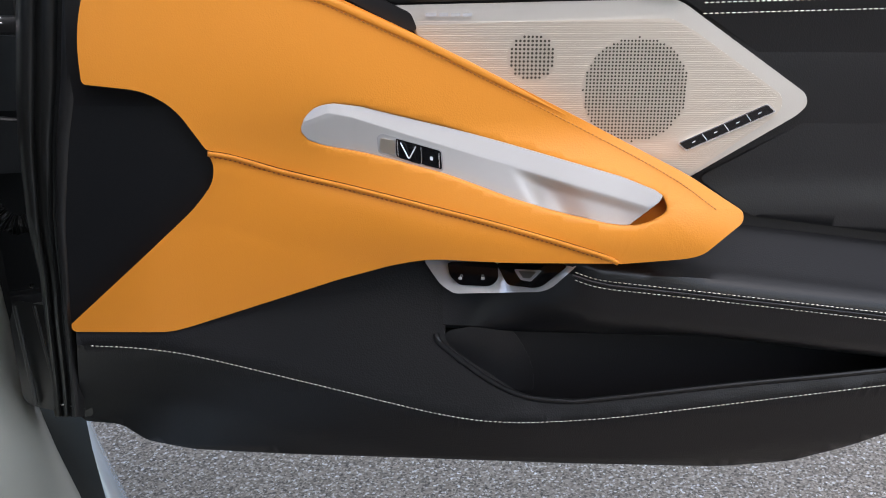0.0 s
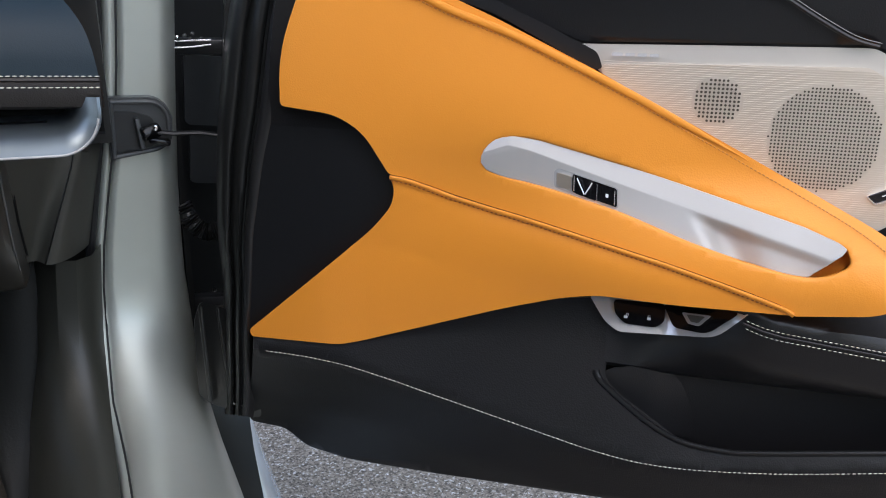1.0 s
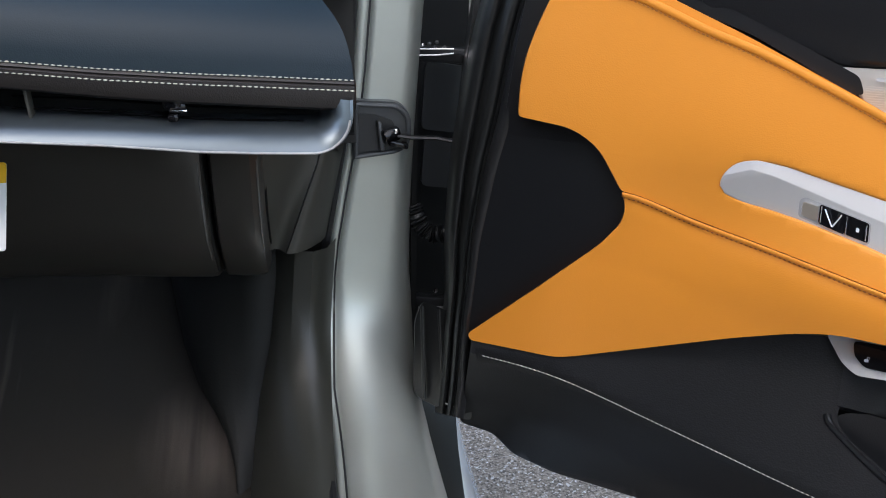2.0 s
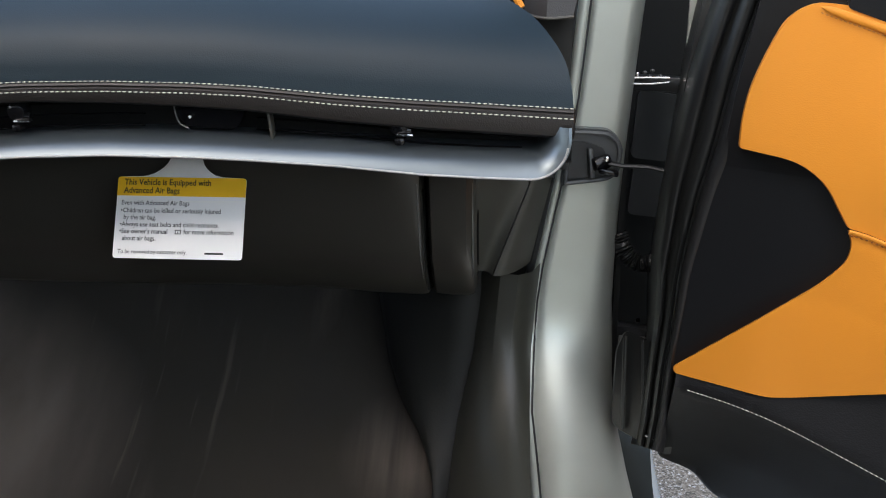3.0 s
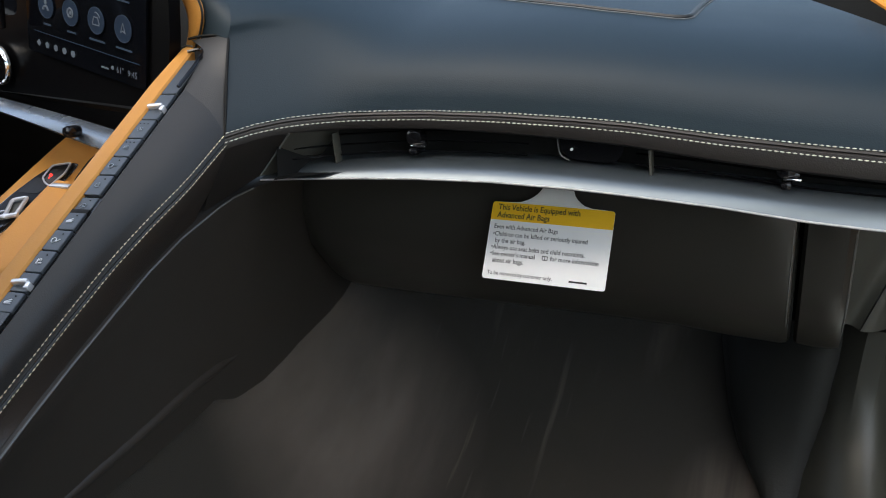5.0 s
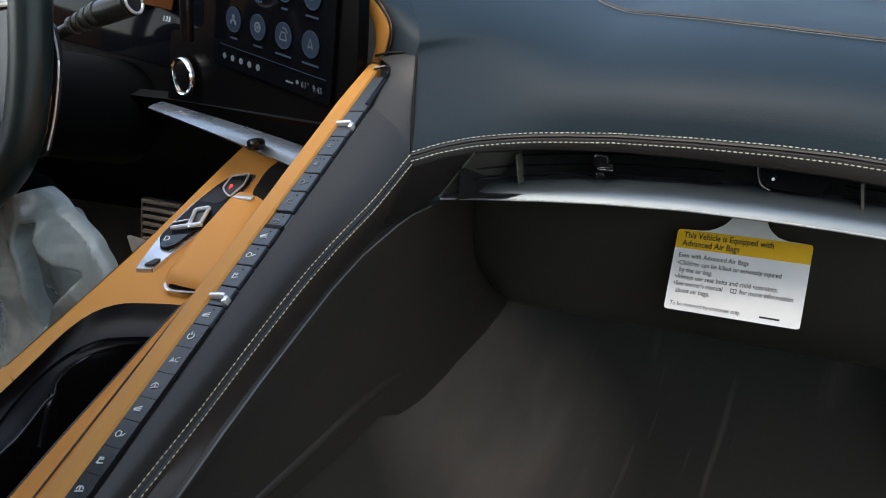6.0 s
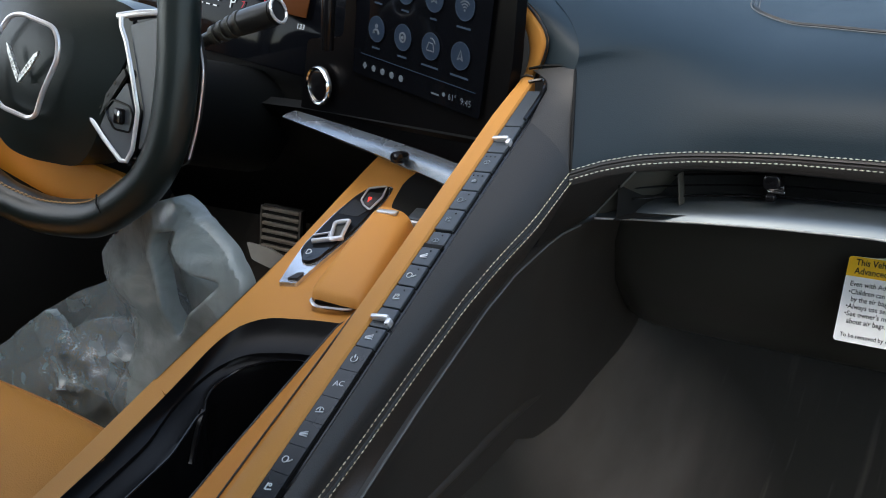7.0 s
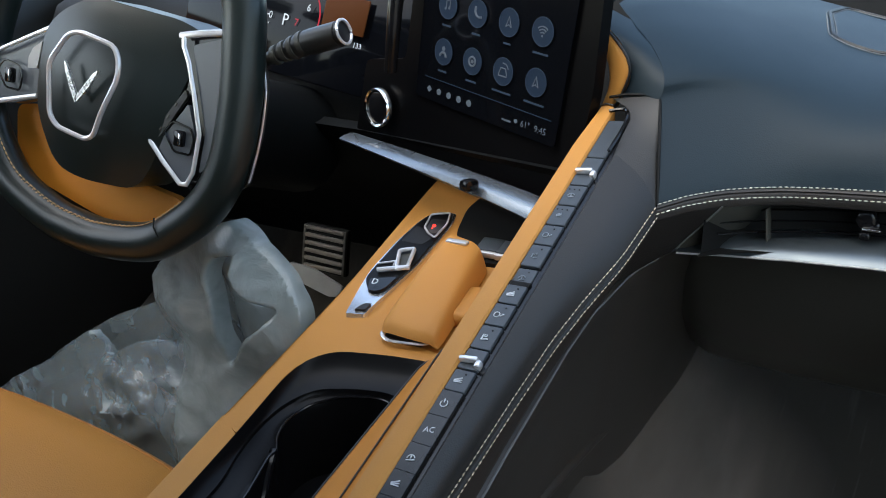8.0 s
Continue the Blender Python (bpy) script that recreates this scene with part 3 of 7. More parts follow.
edge_strip("door_seal", [(0.010, 0.014), (0.001, 0.007), (-0.003, 0.0025), (-0.008, 0.001), (-0.0125, 0.003), (-0.0145, 0.008), (-0.0145, 0.018)], RUBBER, "soft black rubber door seal")
edge_strip("seal_channel", [(-0.013, 0.017), (-0.0175, 0.016), (-0.0195, 0.010), (-0.024, 0.0075), (-0.029, 0.010), (-0.0305, 0.020), (-0.034, 0.021), (-0.0365, 0.016), (-0.041, 0.0145), (-0.046, 0.019), (-0.048, 0.030), (-0.050, 0.060), (-0.050, 0.10)], EDGE_BLACK, "ribbed black edge of the door frame")
foot = trim("frame_foot", relief(rounded([(-0.053, 0.379, 0.012), (-0.030, 0.373), (0.002, 0.366), (0.008, 0.368), (0.010, 0.47), (-0.044, 0.482), (-0.052, 0.46)], 0.006), lambda u, z: -0.014 - 0.42 * (0.015 - u), rim=0.003, thick=0.02, cell=0.02), EDGE_BLACK, door, "pressed foot of the door frame")
for u0, u1, r in ((-0.045, -0.042, 0.0022), (-0.028, -0.021, 0.0016), (-0.018, -0.011, 0.0014)):
    trim("frame_rib", tube([(u0 + (u1 - u0) * k / 6, 0.012 + 0.42 * (0.015 - (u0 + (u1 - u0) * k / 6)), 0.476 - 0.098 * k / 6) for k in range(7)], r, 8), EDGE_BLACK, foot)
trim("drain_slot", block(0.026, 0.002, 0.0020, 0.0007, pose(-0.008, 0.0185, 0.3765, 0, 9, 22)), PALE_EDGE, foot)
mid = rounded([(0.02, 0.53), (0.15, 0.54), (0.345, 0.535), (0.345, 0.415), (0.40, 0.372), (0.5, 0.372), (0.75, 0.41), (1.09, 0.47), (1.10, 0.745), (1.05, 0.757), (0.3, 0.742), (0.2, 0.765), (0.05, 0.80), (0.036, 0.72), (0.022, 0.60)], 0.015)
trim("centre_panel", relief(mid, mid_w, rim=0.006, thick=0.02, cell=0.016), BLACK_LEATHER, door, "black leather centre panel")
lower = rounded([(-0.004, 0.362), (0.032, 0.359), (0.053, 0.342), (0.094, 0.333), (0.176, 0.329), (0.33, 0.325), (0.433, 0.322), (0.571, 0.320), (0.636, 0.327), (0.685, 0.343), (0.78, 0.385), (1.0, 0.42), (1.09, 0.43), (1.09, 0.475),
                 (1.0, 0.463), (0.705, 0.421), (0.46, 0.389), (0.43, 0.3865, 0.02), (0.395, 0.391, 0.02), (0.34, 0.430, 0.02), (0.322, 0.447, 0.02), (0.326, 0.470, 0.02), (0.330, 0.495, 0.01), (0.325, 0.521, 0.005), (0.295, 0.518, 0.005), (0.22, 0.507), (0.1, 0.475), (0.006, 0.464)], 0.008)
trim("lower_panel", relief(lower, lower_w, rim=0.0022, thick=0.03, cell=0.0095), LOWER_VINYL, door, "black lower panel with a map pocket")
line = [(0.015 + 0.0095 * i, stitch_z(0.015 + 0.0095 * i)) for i in range(103)]
line = spline([line[i] for i in range(0, 103, 4)], 4)
trim("stitching", stitches([(u, -lower_w(u, z) - 0.0006, z) for u, z in line]), THREAD, door, "pale contrast stitching")
well = rounded([(0.318, 0.446), (0.327, 0.456), (0.350, 0.4605), (0.379, 0.4590), (0.390, 0.445), (0.400, 0.422), (0.402, 0.396), (0.385, 0.398), (0.36, 0.410), (0.336, 0.428)], 0.010)
trim("pocket_insert", relief(well, lambda u, z: mid_w(u, z) + 0.0035 + 0.004 * smoothstep(0.402, 0.36, u), rim=0.005, thick=0.01, cell=0.006), BLACK_LEATHER, door)
lip_line = spline([(0.316, 0.452), (0.319, 0.444), (0.330, 0.434), (0.345, 0.421), (0.368, 0.404), (0.395, 0.391), (0.43, 0.3868), (0.46, 0.389), (0.58, 0.4055), (0.705, 0.421), (1.0, 0.463)], 6)
trim("pocket_lip", tube([(p[0], -lower_w(p[0], p[1]) + 0.0012, p[1]) for p in lip_line], 0.0030, 10), BLACK_LEATHER, door, "rounded pocket lip")


def arm_w(u, z):
    s = smoothstep(0.325, 0.44, u)
    return pad_w(u, z) * s + (lower_w(u, z) - 0.0012) * (1 - s)


def pad_w(u, z):
    d = z - arm_z(u)
    top = 0.050 * smoothstep(0.25, 0.45, u)
    if d > 0:
        return top - 0.10 * min(d, 0.012) - 1.0 * max(0, d - 0.012) * smoothstep(0.010, 0.020, d)
    return top + 0.30 * d - 0.9 * max(0, -d - 0.03)


def arm_row(u):
    lo = lerp([(0.322, 0.4585), (0.40, 0.455), (0.55, 0.452), (0.72, 0.431), (1.08, 0.385)], u)
    hi = lerp([(0.322, 0.5255), (0.45, 0.53), (0.52, 0.555), (0.57, 0.562), (0.684, 0.545), (1.09, 0.50)], u)
    c = min(arm_z(u), hi - 0.004)
    zs = [lo + (c - 0.006 - lo) * f for f in (0, 0.06, 0.2, 0.4, 0.6, 0.8, 1)] + [c - 0.003, c, c + 0.003]
    zs += [c + 0.003 + (hi - c - 0.003) * f for f in (0.1, 0.2, 0.3, 0.4, 0.5, 0.65, 0.8, 1)]
    row = [(u, -arm_w(u, z) + (0.004 if k == 0 else 0), z) for k, z in enumerate(zs)]
    return [(u, row[0][1] + 0.02, row[0][2])] + row + [(u, row[-1][1] + 0.02, row[-1][2])]


trim("arm_rest", loft([arm_row(0.322 + 0.012 * i) for i in range(65)]), BLACK_LEATHER, door, "padded black leather arm rest")
for up in (0.0035, -0.0035):
    line = [(u, arm_z(u) + up) for u in [0.432 + 0.016 * i for i in range(40)]]
    trim("stitching", stitches([(u, -arm_w(u, z) - 0.0010, z) for u, z in spline(line, 3)]), THREAD, door, "pale contrast stitching")
trim("piping", tube([(u, -arm_w(u, arm_z(u)) - 0.0012, arm_z(u)) for u in [0.43 + 0.016 * i for i in range(40)]], 0.0011), BLACK_LEATHER, door)

# tan leather
insert = rounded([(0.028, 0.672), (0.089, 0.668), (0.118, 0.650), (0.140, 0.608), (0.140, 0.587), (0.122, 0.560), (0.07, 0.513), (0.0, 0.452), (0.008, 0.55)], 0.012)
trim("knee_insert", relief(insert, lambda u, z: 0.004, rim=0.007, thick=0.02), KNEE, door, "matt black insert")
upper = rounded([(0.041, 0.667, 0.004), (0.0414, 0.694), (0.0456, 0.718), (0.052, 0.7365), (0.0594, 0.7547), (0.067, 0.7704), (0.077, 0.7794), (0.090, 0.785), (0.119, 0.783), (0.157, 0.7705), (0.185, 0.7587), (0.218, 0.745), (0.301, 0.7065), (0.417, 0.648), (0.518, 0.596), (0.5655, 0.5655, 0.008), (0.5665, 0.556, 0.008), (0.537, 0.527, 0.012), (0.523, 0.5235), (0.468, 0.5185)]
                + [(u, z + 0.0004, 0.004) for u, z in SEAM[:0:-1]] + [(0.1335, 0.6144, 0.003), (0.112, 0.648, 0.02), (0.089, 0.662, 0.03)], 0.012)
pull = rounded([(0.2112, 0.6325, 0.006), (0.2161, 0.6430, 0.006), (0.2253, 0.6498, 0.006), (0.2365, 0.6518, 0.012), (0.252, 0.6515, 0.02), (0.329, 0.633), (0.465, 0.5935), (0.4987, 0.5790, 0.004), (0.5035, 0.5683, 0.006), (0.5020, 0.5635, 0.006), (0.4903, 0.5558, 0.01), (0.4769, 0.5528, 0.01), (0.4584, 0.5542, 0.01), (0.4165, 0.5643), (0.3772, 0.5762), (0.352, 0.5861), (0.3247, 0.5962), (0.2842, 0.6075), (0.2573, 0.6140), (0.2305, 0.6188, 0.01), (0.2151, 0.6247, 0.006)], 0.01)
trim("upper_leather", relief(upper, tan_w, rim=0.0026, thick=0.035, cell=0.007, hole=[tuple(p) for p in pull]), TAN, door, "tan leather upper panel")
low = rounded([(0.1338, 0.6134, 0.002)] + [(u, z - 0.0006, 0.004) for u, z in SEAM[1:]] + [(0.470, 0.5190, 0.002), (0.376, 0.519), (0.311, 0.522, 0.03), (0.282, 0.517, 0.03), (0.235, 0.503), (0.104, 0.457, 0.03), (0.086, 0.452, 0.02), (0.003, 0.4515, 0.004), (0.001, 0.458, 0.004), (0.07, 0.52), (0.12, 0.566, 0.02), (0.136, 0.587, 0.02), (0.1385, 0.602, 0.01)], 0.012)
trim("lower_leather", relief(low, tan_lower_w, rim=0.0026, thick=0.03, cell=0.008), TAN_LOWER, door, "tan leather lower panel")
line = spline([(u, z - 0.0024) for u, z in SEAM], 4)
trim("rolled_seam", tube([(p[0], -tan_lower_w(p[0], p[1]) + 0.0010, p[1]) for p in line], 0.0021, 10, up=(0, 1, 0)), TAN, door, "rolled tan leather edge along the seam")
line = spline([(u, z - 0.0050) for u, z in SEAM[:-1]], 4)
trim("stitching", stitches([(p[0], -tan_lower_w(p[0], p[1]) - 0.0002, p[1]) for p in line], 0.0040, 0.0024, 0.00062), SEAM_THREAD, door, "dark tan stitching")
BROW = [(0.092, 0.7776), (0.117, 0.7700), (0.138, 0.7634), (0.159, 0.7555), (0.187, 0.7438), (0.2316, 0.7284), (0.2861, 0.7047), (0.329, 0.6848), (0.4175, 0.6403), (0.50, 0.597), (0.545, 0.566)]
line = spline(BROW, 6)
trim("stitching", stitches([(p[0], -tan_w(p[0], p[1]) - 0.0003, p[1]) for p in line], 0.0036, 0.0025, 0.00062), TAN_THREAD, door, "tan stitching")
line = spline([(u, z + 0.0042) for u, z in BROW[:-2]], 6)
trim("rolled_seam", tube([(p[0], -tan_w(p[0], p[1]) + 0.0010, p[1]) for p in line], lambda f: 0.0030 * smoothstep(0, 0.06, f) * smoothstep(1, 0.9, f) + 0.0002, 10, flat=0.5, up=(0, 1, 0)), TAN, door, "rolled tan leather edge below the sail trim")

# silver pull with window switch
def pull_top(u):
    return lerp([(0.212, 0.640), (0.25, 0.652), (0.329, 0.633), (0.465, 0.5935), (0.498, 0.580)], u)


def sw(u, z):
    return tan_w(u, z) + 0.0036 - 0.23 * max(0, pull_top(u) - z - 0.006)


def ridge_z(u):
    """Line on which the bevelled top of the pull meets its flat face."""
    return lerp([(0.21, 0.637), (0.232, 0.6455), (0.25, 0.6420), (0.3085, 0.6235), (0.379, 0.6020), (0.40, 0.5955), (0.50, 0.566)], u)


def pull_w(u, z):
    up = z - ridge_z(u)
    flat = sw(u, min(z, ridge_z(u))) - 0.32 * max(0.0, up)
    drop = max(0.0, pull_top(u) - z - 0.004)
    deep = smoothstep(0.36, 0.43, u) * smoothstep(0.52, 0.45, u)
    scoop = tan_w(u, z) + 0.0025 - (0.24 + 0.30 * deep) * drop + 6.0 * deep * drop * drop
    along = u + 0.55 * (z - 0.590)
    step = smoothstep(0.379, 0.3965, along) * smoothstep(0.0005, -0.010, up)
    hollow = 0.009 * math.exp(-((along - 0.4045) / 0.015) ** 2)
    return flat * (1 - step) + (scoop - hollow) * step


def pull_column(u):
    """A cut through the pull from its top edge over the ridge down to its lower edge."""
    hi = lerp([(0.2105, 0.6335), (0.2125, 0.6390), (0.2161, 0.6440), (0.221, 0.6485), (0.2265, 0.6508), (0.2365, 0.6526), (0.2629, 0.6496), (0.307, 0.6385), (0.347, 0.6285), (0.465, 0.5940), (0.4925, 0.5830), (0.4990, 0.5785)], u)
    lo = lerp([(0.2105, 0.6300), (0.2151, 0.6240), (0.2305, 0.6178), (0.2573, 0.6120), (0.2842, 0.6060), (0.3247, 0.5950), (0.352, 0.5855), (0.3772, 0.5757), (0.4165, 0.5638), (0.458, 0.5542), (0.4735, 0.5530), (0.4970, 0.5735), (0.4990, 0.5775)], u)
    mid = min(max(ridge_z(u), lo + 0.25 * (hi - lo)), hi - 0.12 * (hi - lo))
    zs = [hi - (hi - mid) * f for f in (0.0, 0.06, 0.16, 0.3, 0.5, 0.7, 0.85, 0.95)]
    zs += [mid - (mid - lo) * f for f in (0.0, 0.04, 0.09, 0.15, 0.22, 0.3, 0.38, 0.46, 0.54, 0.62, 0.7, 0.78, 0.86, 0.94, 1.0)]
    top = [(u, -pull_w(u, hi) + 0.03, hi + 0.0008), (u, -pull_w(u, hi) + 0.0016, hi + 0.0006)]
    return top + [(u, -pull_w(u, z), z) for z in zs] + [(u, -pull_w(u, lo) + 0.0015, lo - 0.0005), (u, -pull_w(u, lo) + 0.03, lo - 0.0005)]


columns = [0.2105 + 0.2885 * k / 130 for k in range(131)]
rows = [pull_column(u) for u in columns]
rows = [[(x, y + 0.03, z) for x, y, z in rows[0]]] + rows + [[(x, y + 0.03, z) for x, y, z in rows[-1]]]
handle = trim("door_pull", loft(rows), DOOR_SILVER, door, "pale silver moulded pull handle", 60)
cupo = rounded([(0.460, 0.550), (0.492, 0.550, 0.01), (0.510, 0.566, 0.01), (0.503, 0.586, 0.004), (0.470, 0.575)], 0.004)
trim("pull_end", relief(cupo, lambda u, z: tan_w(u, z) - 0.016 - 0.3 * (0.58 - z), rim=0.001, thick=0.01, cell=0.006), TAN_LOWER, door)


bez = rounded([(0.2700, 0.6265, 0.003), (0.2737, 0.6290, 0.003), (0.3215, 0.6155, 0.003), (0.3228, 0.5990, 0.003), (0.3185, 0.5972, 0.003), (0.2705, 0.6130, 0.003)], 0.003)
trim("switch_bezel", relief(bez, lambda u, z: sw(u, z) + 0.0012, rim=0.0010, thick=0.004, cell=0.006), LOCK_SATIN, handle, "chrome window switch bezel")
trim("switch_dish", relief(rounded([(0.2725, 0.6255), (0.2840, 0.6228), (0.2840, 0.6112), (0.2725, 0.6145)], 0.002), lambda u, z: sw(u, z) + 0.0018, rim=0.0005, thick=0.002, cell=0.005), SWITCH_DISH, handle)
trim("switch_bed", relief(rounded([(0.2848, 0.6250), (0.3205, 0.6148), (0.3215, 0.5995), (0.2852, 0.6100)], 0.002), lambda u, z: sw(u, z) + 0.0017, rim=0.0004, thick=0.002, cell=0.006), GLOSS_BLACK, handle)
trim("window_switch", relief(rounded([(0.2855, 0.6245), (0.3045, 0.6190), (0.3050, 0.6035), (0.2860, 0.6095)], 0.0015), lambda u, z: sw(u, z) + 0.0034 - 0.003 * abs(u - 0.296) / 0.01, rim=0.0008, thick=0.005, cell=0.004), GLOSS_BLACK, handle, "gloss black window switch")
for a, b in (((0.2885, 0.6215), (0.2950, 0.6085)), ((0.2955, 0.6085), (0.2990, 0.6150)), ((0.2990, 0.6150), (0.3005, 0.6185))):
    trim("switch_edge", tube([(a[0], -sw(*a) - 0.0034, a[1]), (b[0], -sw(*b) - 0.0038, b[1])], 0.0006, 6), BRIGHT, handle)
for a, b in (((0.2862, 0.6235), (0.2866, 0.6105)), ((0.3046, 0.6180), (0.3052, 0.6045)), ((0.3188, 0.6130), (0.3194, 0.6010))):
    trim("key_edge", tube([(a[0], -sw(*a) - 0.0030, a[1]), (b[0], -sw(*b) - 0.0030, b[1])], 0.0004, 6), LOCK_CHROME, handle)
trim("lock_key", relief(rounded([(0.3065, 0.6185), (0.3195, 0.6145), (0.3200, 0.6000), (0.3070, 0.6035)], 0.002), lambda u, z: sw(u, z) + 0.0022, rim=0.0008, thick=0.004, cell=0.005), GLOSS_BLACK, handle)
trim("lock_symbol", relief(rounded([(0.3120, 0.6105), (0.3142, 0.6099), (0.3142, 0.6068), (0.3120, 0.6074)], 0.0006), lambda u, z: sw(u, z) + 0.0026, rim=0.0002, thick=0.001), GLYPH, handle)

# metal speaker panel
def grille_w(u, z):
    return 0.010 - 0.004 * smoothstep(0.5, 0.6, u)


panel = rounded([(0.2815, 0.7275), (0.40, 0.7305), (0.495, 0.7325), (0.503, 0.729, 0.006), (0.519, 0.718), (0.6015, 0.662, 0.012), (0.604, 0.653, 0.012), (0.597, 0.645, 0.012), (0.518, 0.594, 0.003), (0.417, 0.645), (0.305, 0.703)], 0.006)
speaker = trim("speaker_panel", relief(panel, grille_w, rim=0.003, thick=0.02, cell=0.02), SPEAKER_FRAME, door, "champagne metal speaker panel")
face = rounded([(0.300, 0.7125), (0.40, 0.7165), (0.4935, 0.7185), (0.512, 0.709, 0.004), (0.583, 0.661, 0.010), (0.585, 0.652, 0.010), (0.580, 0.644, 0.010), (0.5175, 0.5955, 0.003), (0.417, 0.6455), (0.304, 0.7040)], 0.003)
TWEET, WOOF = (0.390, 0.689, 0.0190), (0.4705, 0.664, 0.0415)
trim("grille_sheet", relief(face, lambda u, z: grille_w(u, z) + 0.0012, rim=0.0006, thick=0.004, cell=0.03), GRILLE, speaker)
ribs = []
for k in range(67):
    z = 0.602 + k * 0.00172
    lo = lerp([(0.5955, 0.518), (0.6455, 0.418), (0.704, 0.305), (0.7125, 0.302)], z)
    hi = lerp([(0.600, 0.519), (0.644, 0.578), (0.661, 0.581), (0.709, 0.510), (0.7185, 0.495)], z)
    us = [lo + 0.001, hi - 0.001]
    for cu, cz, cr in (TWEET, WOOF):
        if abs(z - cz) < cr:
            h = math.sqrt(cr * cr - (z - cz) ** 2)
            us += [cu - h, cu + h]
    us.sort()
    for a, b in zip(us[::2], us[1::2]):
        if b - a > 0.002:
            ribs.append(tube([(a, -grille_w(a, z) - 0.0011, z), (b, -grille_w(b, z) - 0.0011, z)], 0.00017, 4))
tagged(trim("grille_ribs", merged(ribs), GRILLE, speaker), kind="stuff")
for cu, cz, cr in (TWEET, WOOF):
    holes, step = [], 0.0031 if cr < 0.03 else 0.0027
    n = int(cr / step) + 1
    for i in range(-n, n + 1):
        for j in range(-n, n + 1):
            u, z = cu + step * i, cz + step * j
            if math.hypot(u - cu, z - cz) < cr - 0.001:
                holes.append(disc(0.00105 if cr < 0.03 else 0.00088, 0.0006, 6, pose(u, -grille_w(u, z) - 0.00135, z, 90)))
    tagged(trim("perforation", merged(holes), HOLE, speaker, "round field of dark perforations"), kind="stuff")
for k, (u0, u1) in enumerate(((0.309, 0.317), (0.319, 0.326), (0.328, 0.335), (0.337, 0.344))):
    trim("badge_bar", relief(rounded([(u0, 0.7193), (u1, 0.7195), (u1, 0.7222), (u0, 0.7220)], 0.001), lambda u, z: grille_w(u, z) + 0.0008, rim=0.0003, thick=0.001), BRIGHT, speaker)
memory = rounded([(0.5068, 0.622, 0.002), (0.5140, 0.6156, 0.002), (0.5806, 0.6475, 0.002), (0.5734, 0.6542, 0.002)], 0.002)
bar = trim("memory_switches", relief(memory, lambda u, z: grille_w(u, z) + 0.0045, rim=0.0012, thick=0.006), LOCK_CHROME, speaker, "row of seat memory buttons")
core = rounded([(0.5082, 0.6218, 0.0015), (0.5142, 0.6168, 0.0015), (0.5792, 0.6478, 0.0015), (0.5732, 0.6530, 0.0015)], 0.0015)
trim("key_plate", relief(core, lambda u, z: grille_w(u, z) + 0.0052, rim=0.0006, thick=0.003), GLOSS_BLACK, bar)
for k in range(4):
    f = (k + 0.5) / 4
    c = (0.5112 + 0.0650 * f, 0.6193 + 0.0311 * f)
    trim("key_mark", relief(rounded([(c[0] - 0.0016, c[1] - 0.0010), (c[0] + 0.0010, c[1] + 0.0002), (c[0] + 0.0016, c[1] + 0.0012), (c[0] - 0.0010, c[1])], 0.0003), lambda u, z: grille_w(u, z) + 0.0055, rim=0.0001, thick=0.0006), GLYPH, bar)
    if k:
        f = k / 4
        c = (0.5112 + 0.0650 * f, 0.6193 + 0.0311 * f)
        trim("key_gap", tube([(c[0] - 0.0022, -grille_w(*c) - 0.0054, c[1] + 0.0026), (c[0] + 0.0022, -grille_w(*c) - 0.0054, c[1] - 0.0026)], 0.0003, 4), BRIGHT, bar)

# upper black pad with twin stitching, and the dark wedge above the tan panel
pad = rounded([(0.20, 0.757), (0.285, 0.729), (0.40, 0.7325), (0.497, 0.735), (0.525, 0.7175), (0.60, 0.667), (0.611, 0.653, 0.012), (0.60, 0.637), (0.525, 0.594), (0.57, 0.562), (0.70, 0.545), (1.09, 0.51), (1.10, 0.78), (0.6, 0.80), (0.1, 0.82)], 0.008)
trim("upper_pad", relief(pad, lambda u, z: 0.004 + 0.02 * smoothstep(0.66, 0.78, z) - 0.004 * smoothstep(0.56, 0.6, z), rim=0.004, thick=0.02, cell=0.011), BLACK_LEATHER, door, "black leather upper pad", 75)
for z0 in (0.7225, 0.7305):
    trim("stitching", stitches([(0.516 + 0.01 * i, -(0.004 + 0.02 * smoothstep(0.66, 0.78, z0) - 0.004) - 0.0008, z0 - 0.0005 + 0.0003 * i) for i in range(55)]), THREAD, door, "pale contrast stitching")
# Dark cord for the seam; the thin pale one paints its highlight.
for off, rr, m_ in ((0.0, 0.0016, RUBBER), (0.0026, 0.0004, EDGE)):
    trim("pad_seam", tube(spline([(u + off * 0.5, -(0.004 + 0.02 * smoothstep(0.66, 0.78, z) - 0.004) - 0.0004, z + off) for u, z in ((0.40, 0.783), (0.4319, 0.7644), (0.4543, 0.7513), (0.4792, 0.7385), (0.498, 0.7335))], 5), rr, 6), m_, door)
wedge = rounded([(0.12, 0.80), (0.255, 0.742), (0.298, 0.722, 0.004), (0.303, 0.709, 0.004), (0.295, 0.709), (0.22, 0.747), (0.11, 0.782)], 0.006)
trim("sail_trim", relief(wedge, lambda u, z: 0.022, rim=0.007, thick=0.03), KNEE, door)

# lock buttons in a chrome bezel below the tan panel
def lock_w(u, z):
    return max(arm_w(u, z), lower_w(u, z), -0.004 + 0.14 * (u - 0.30)) + 0.007 - 0.45 * (z - 0.507)


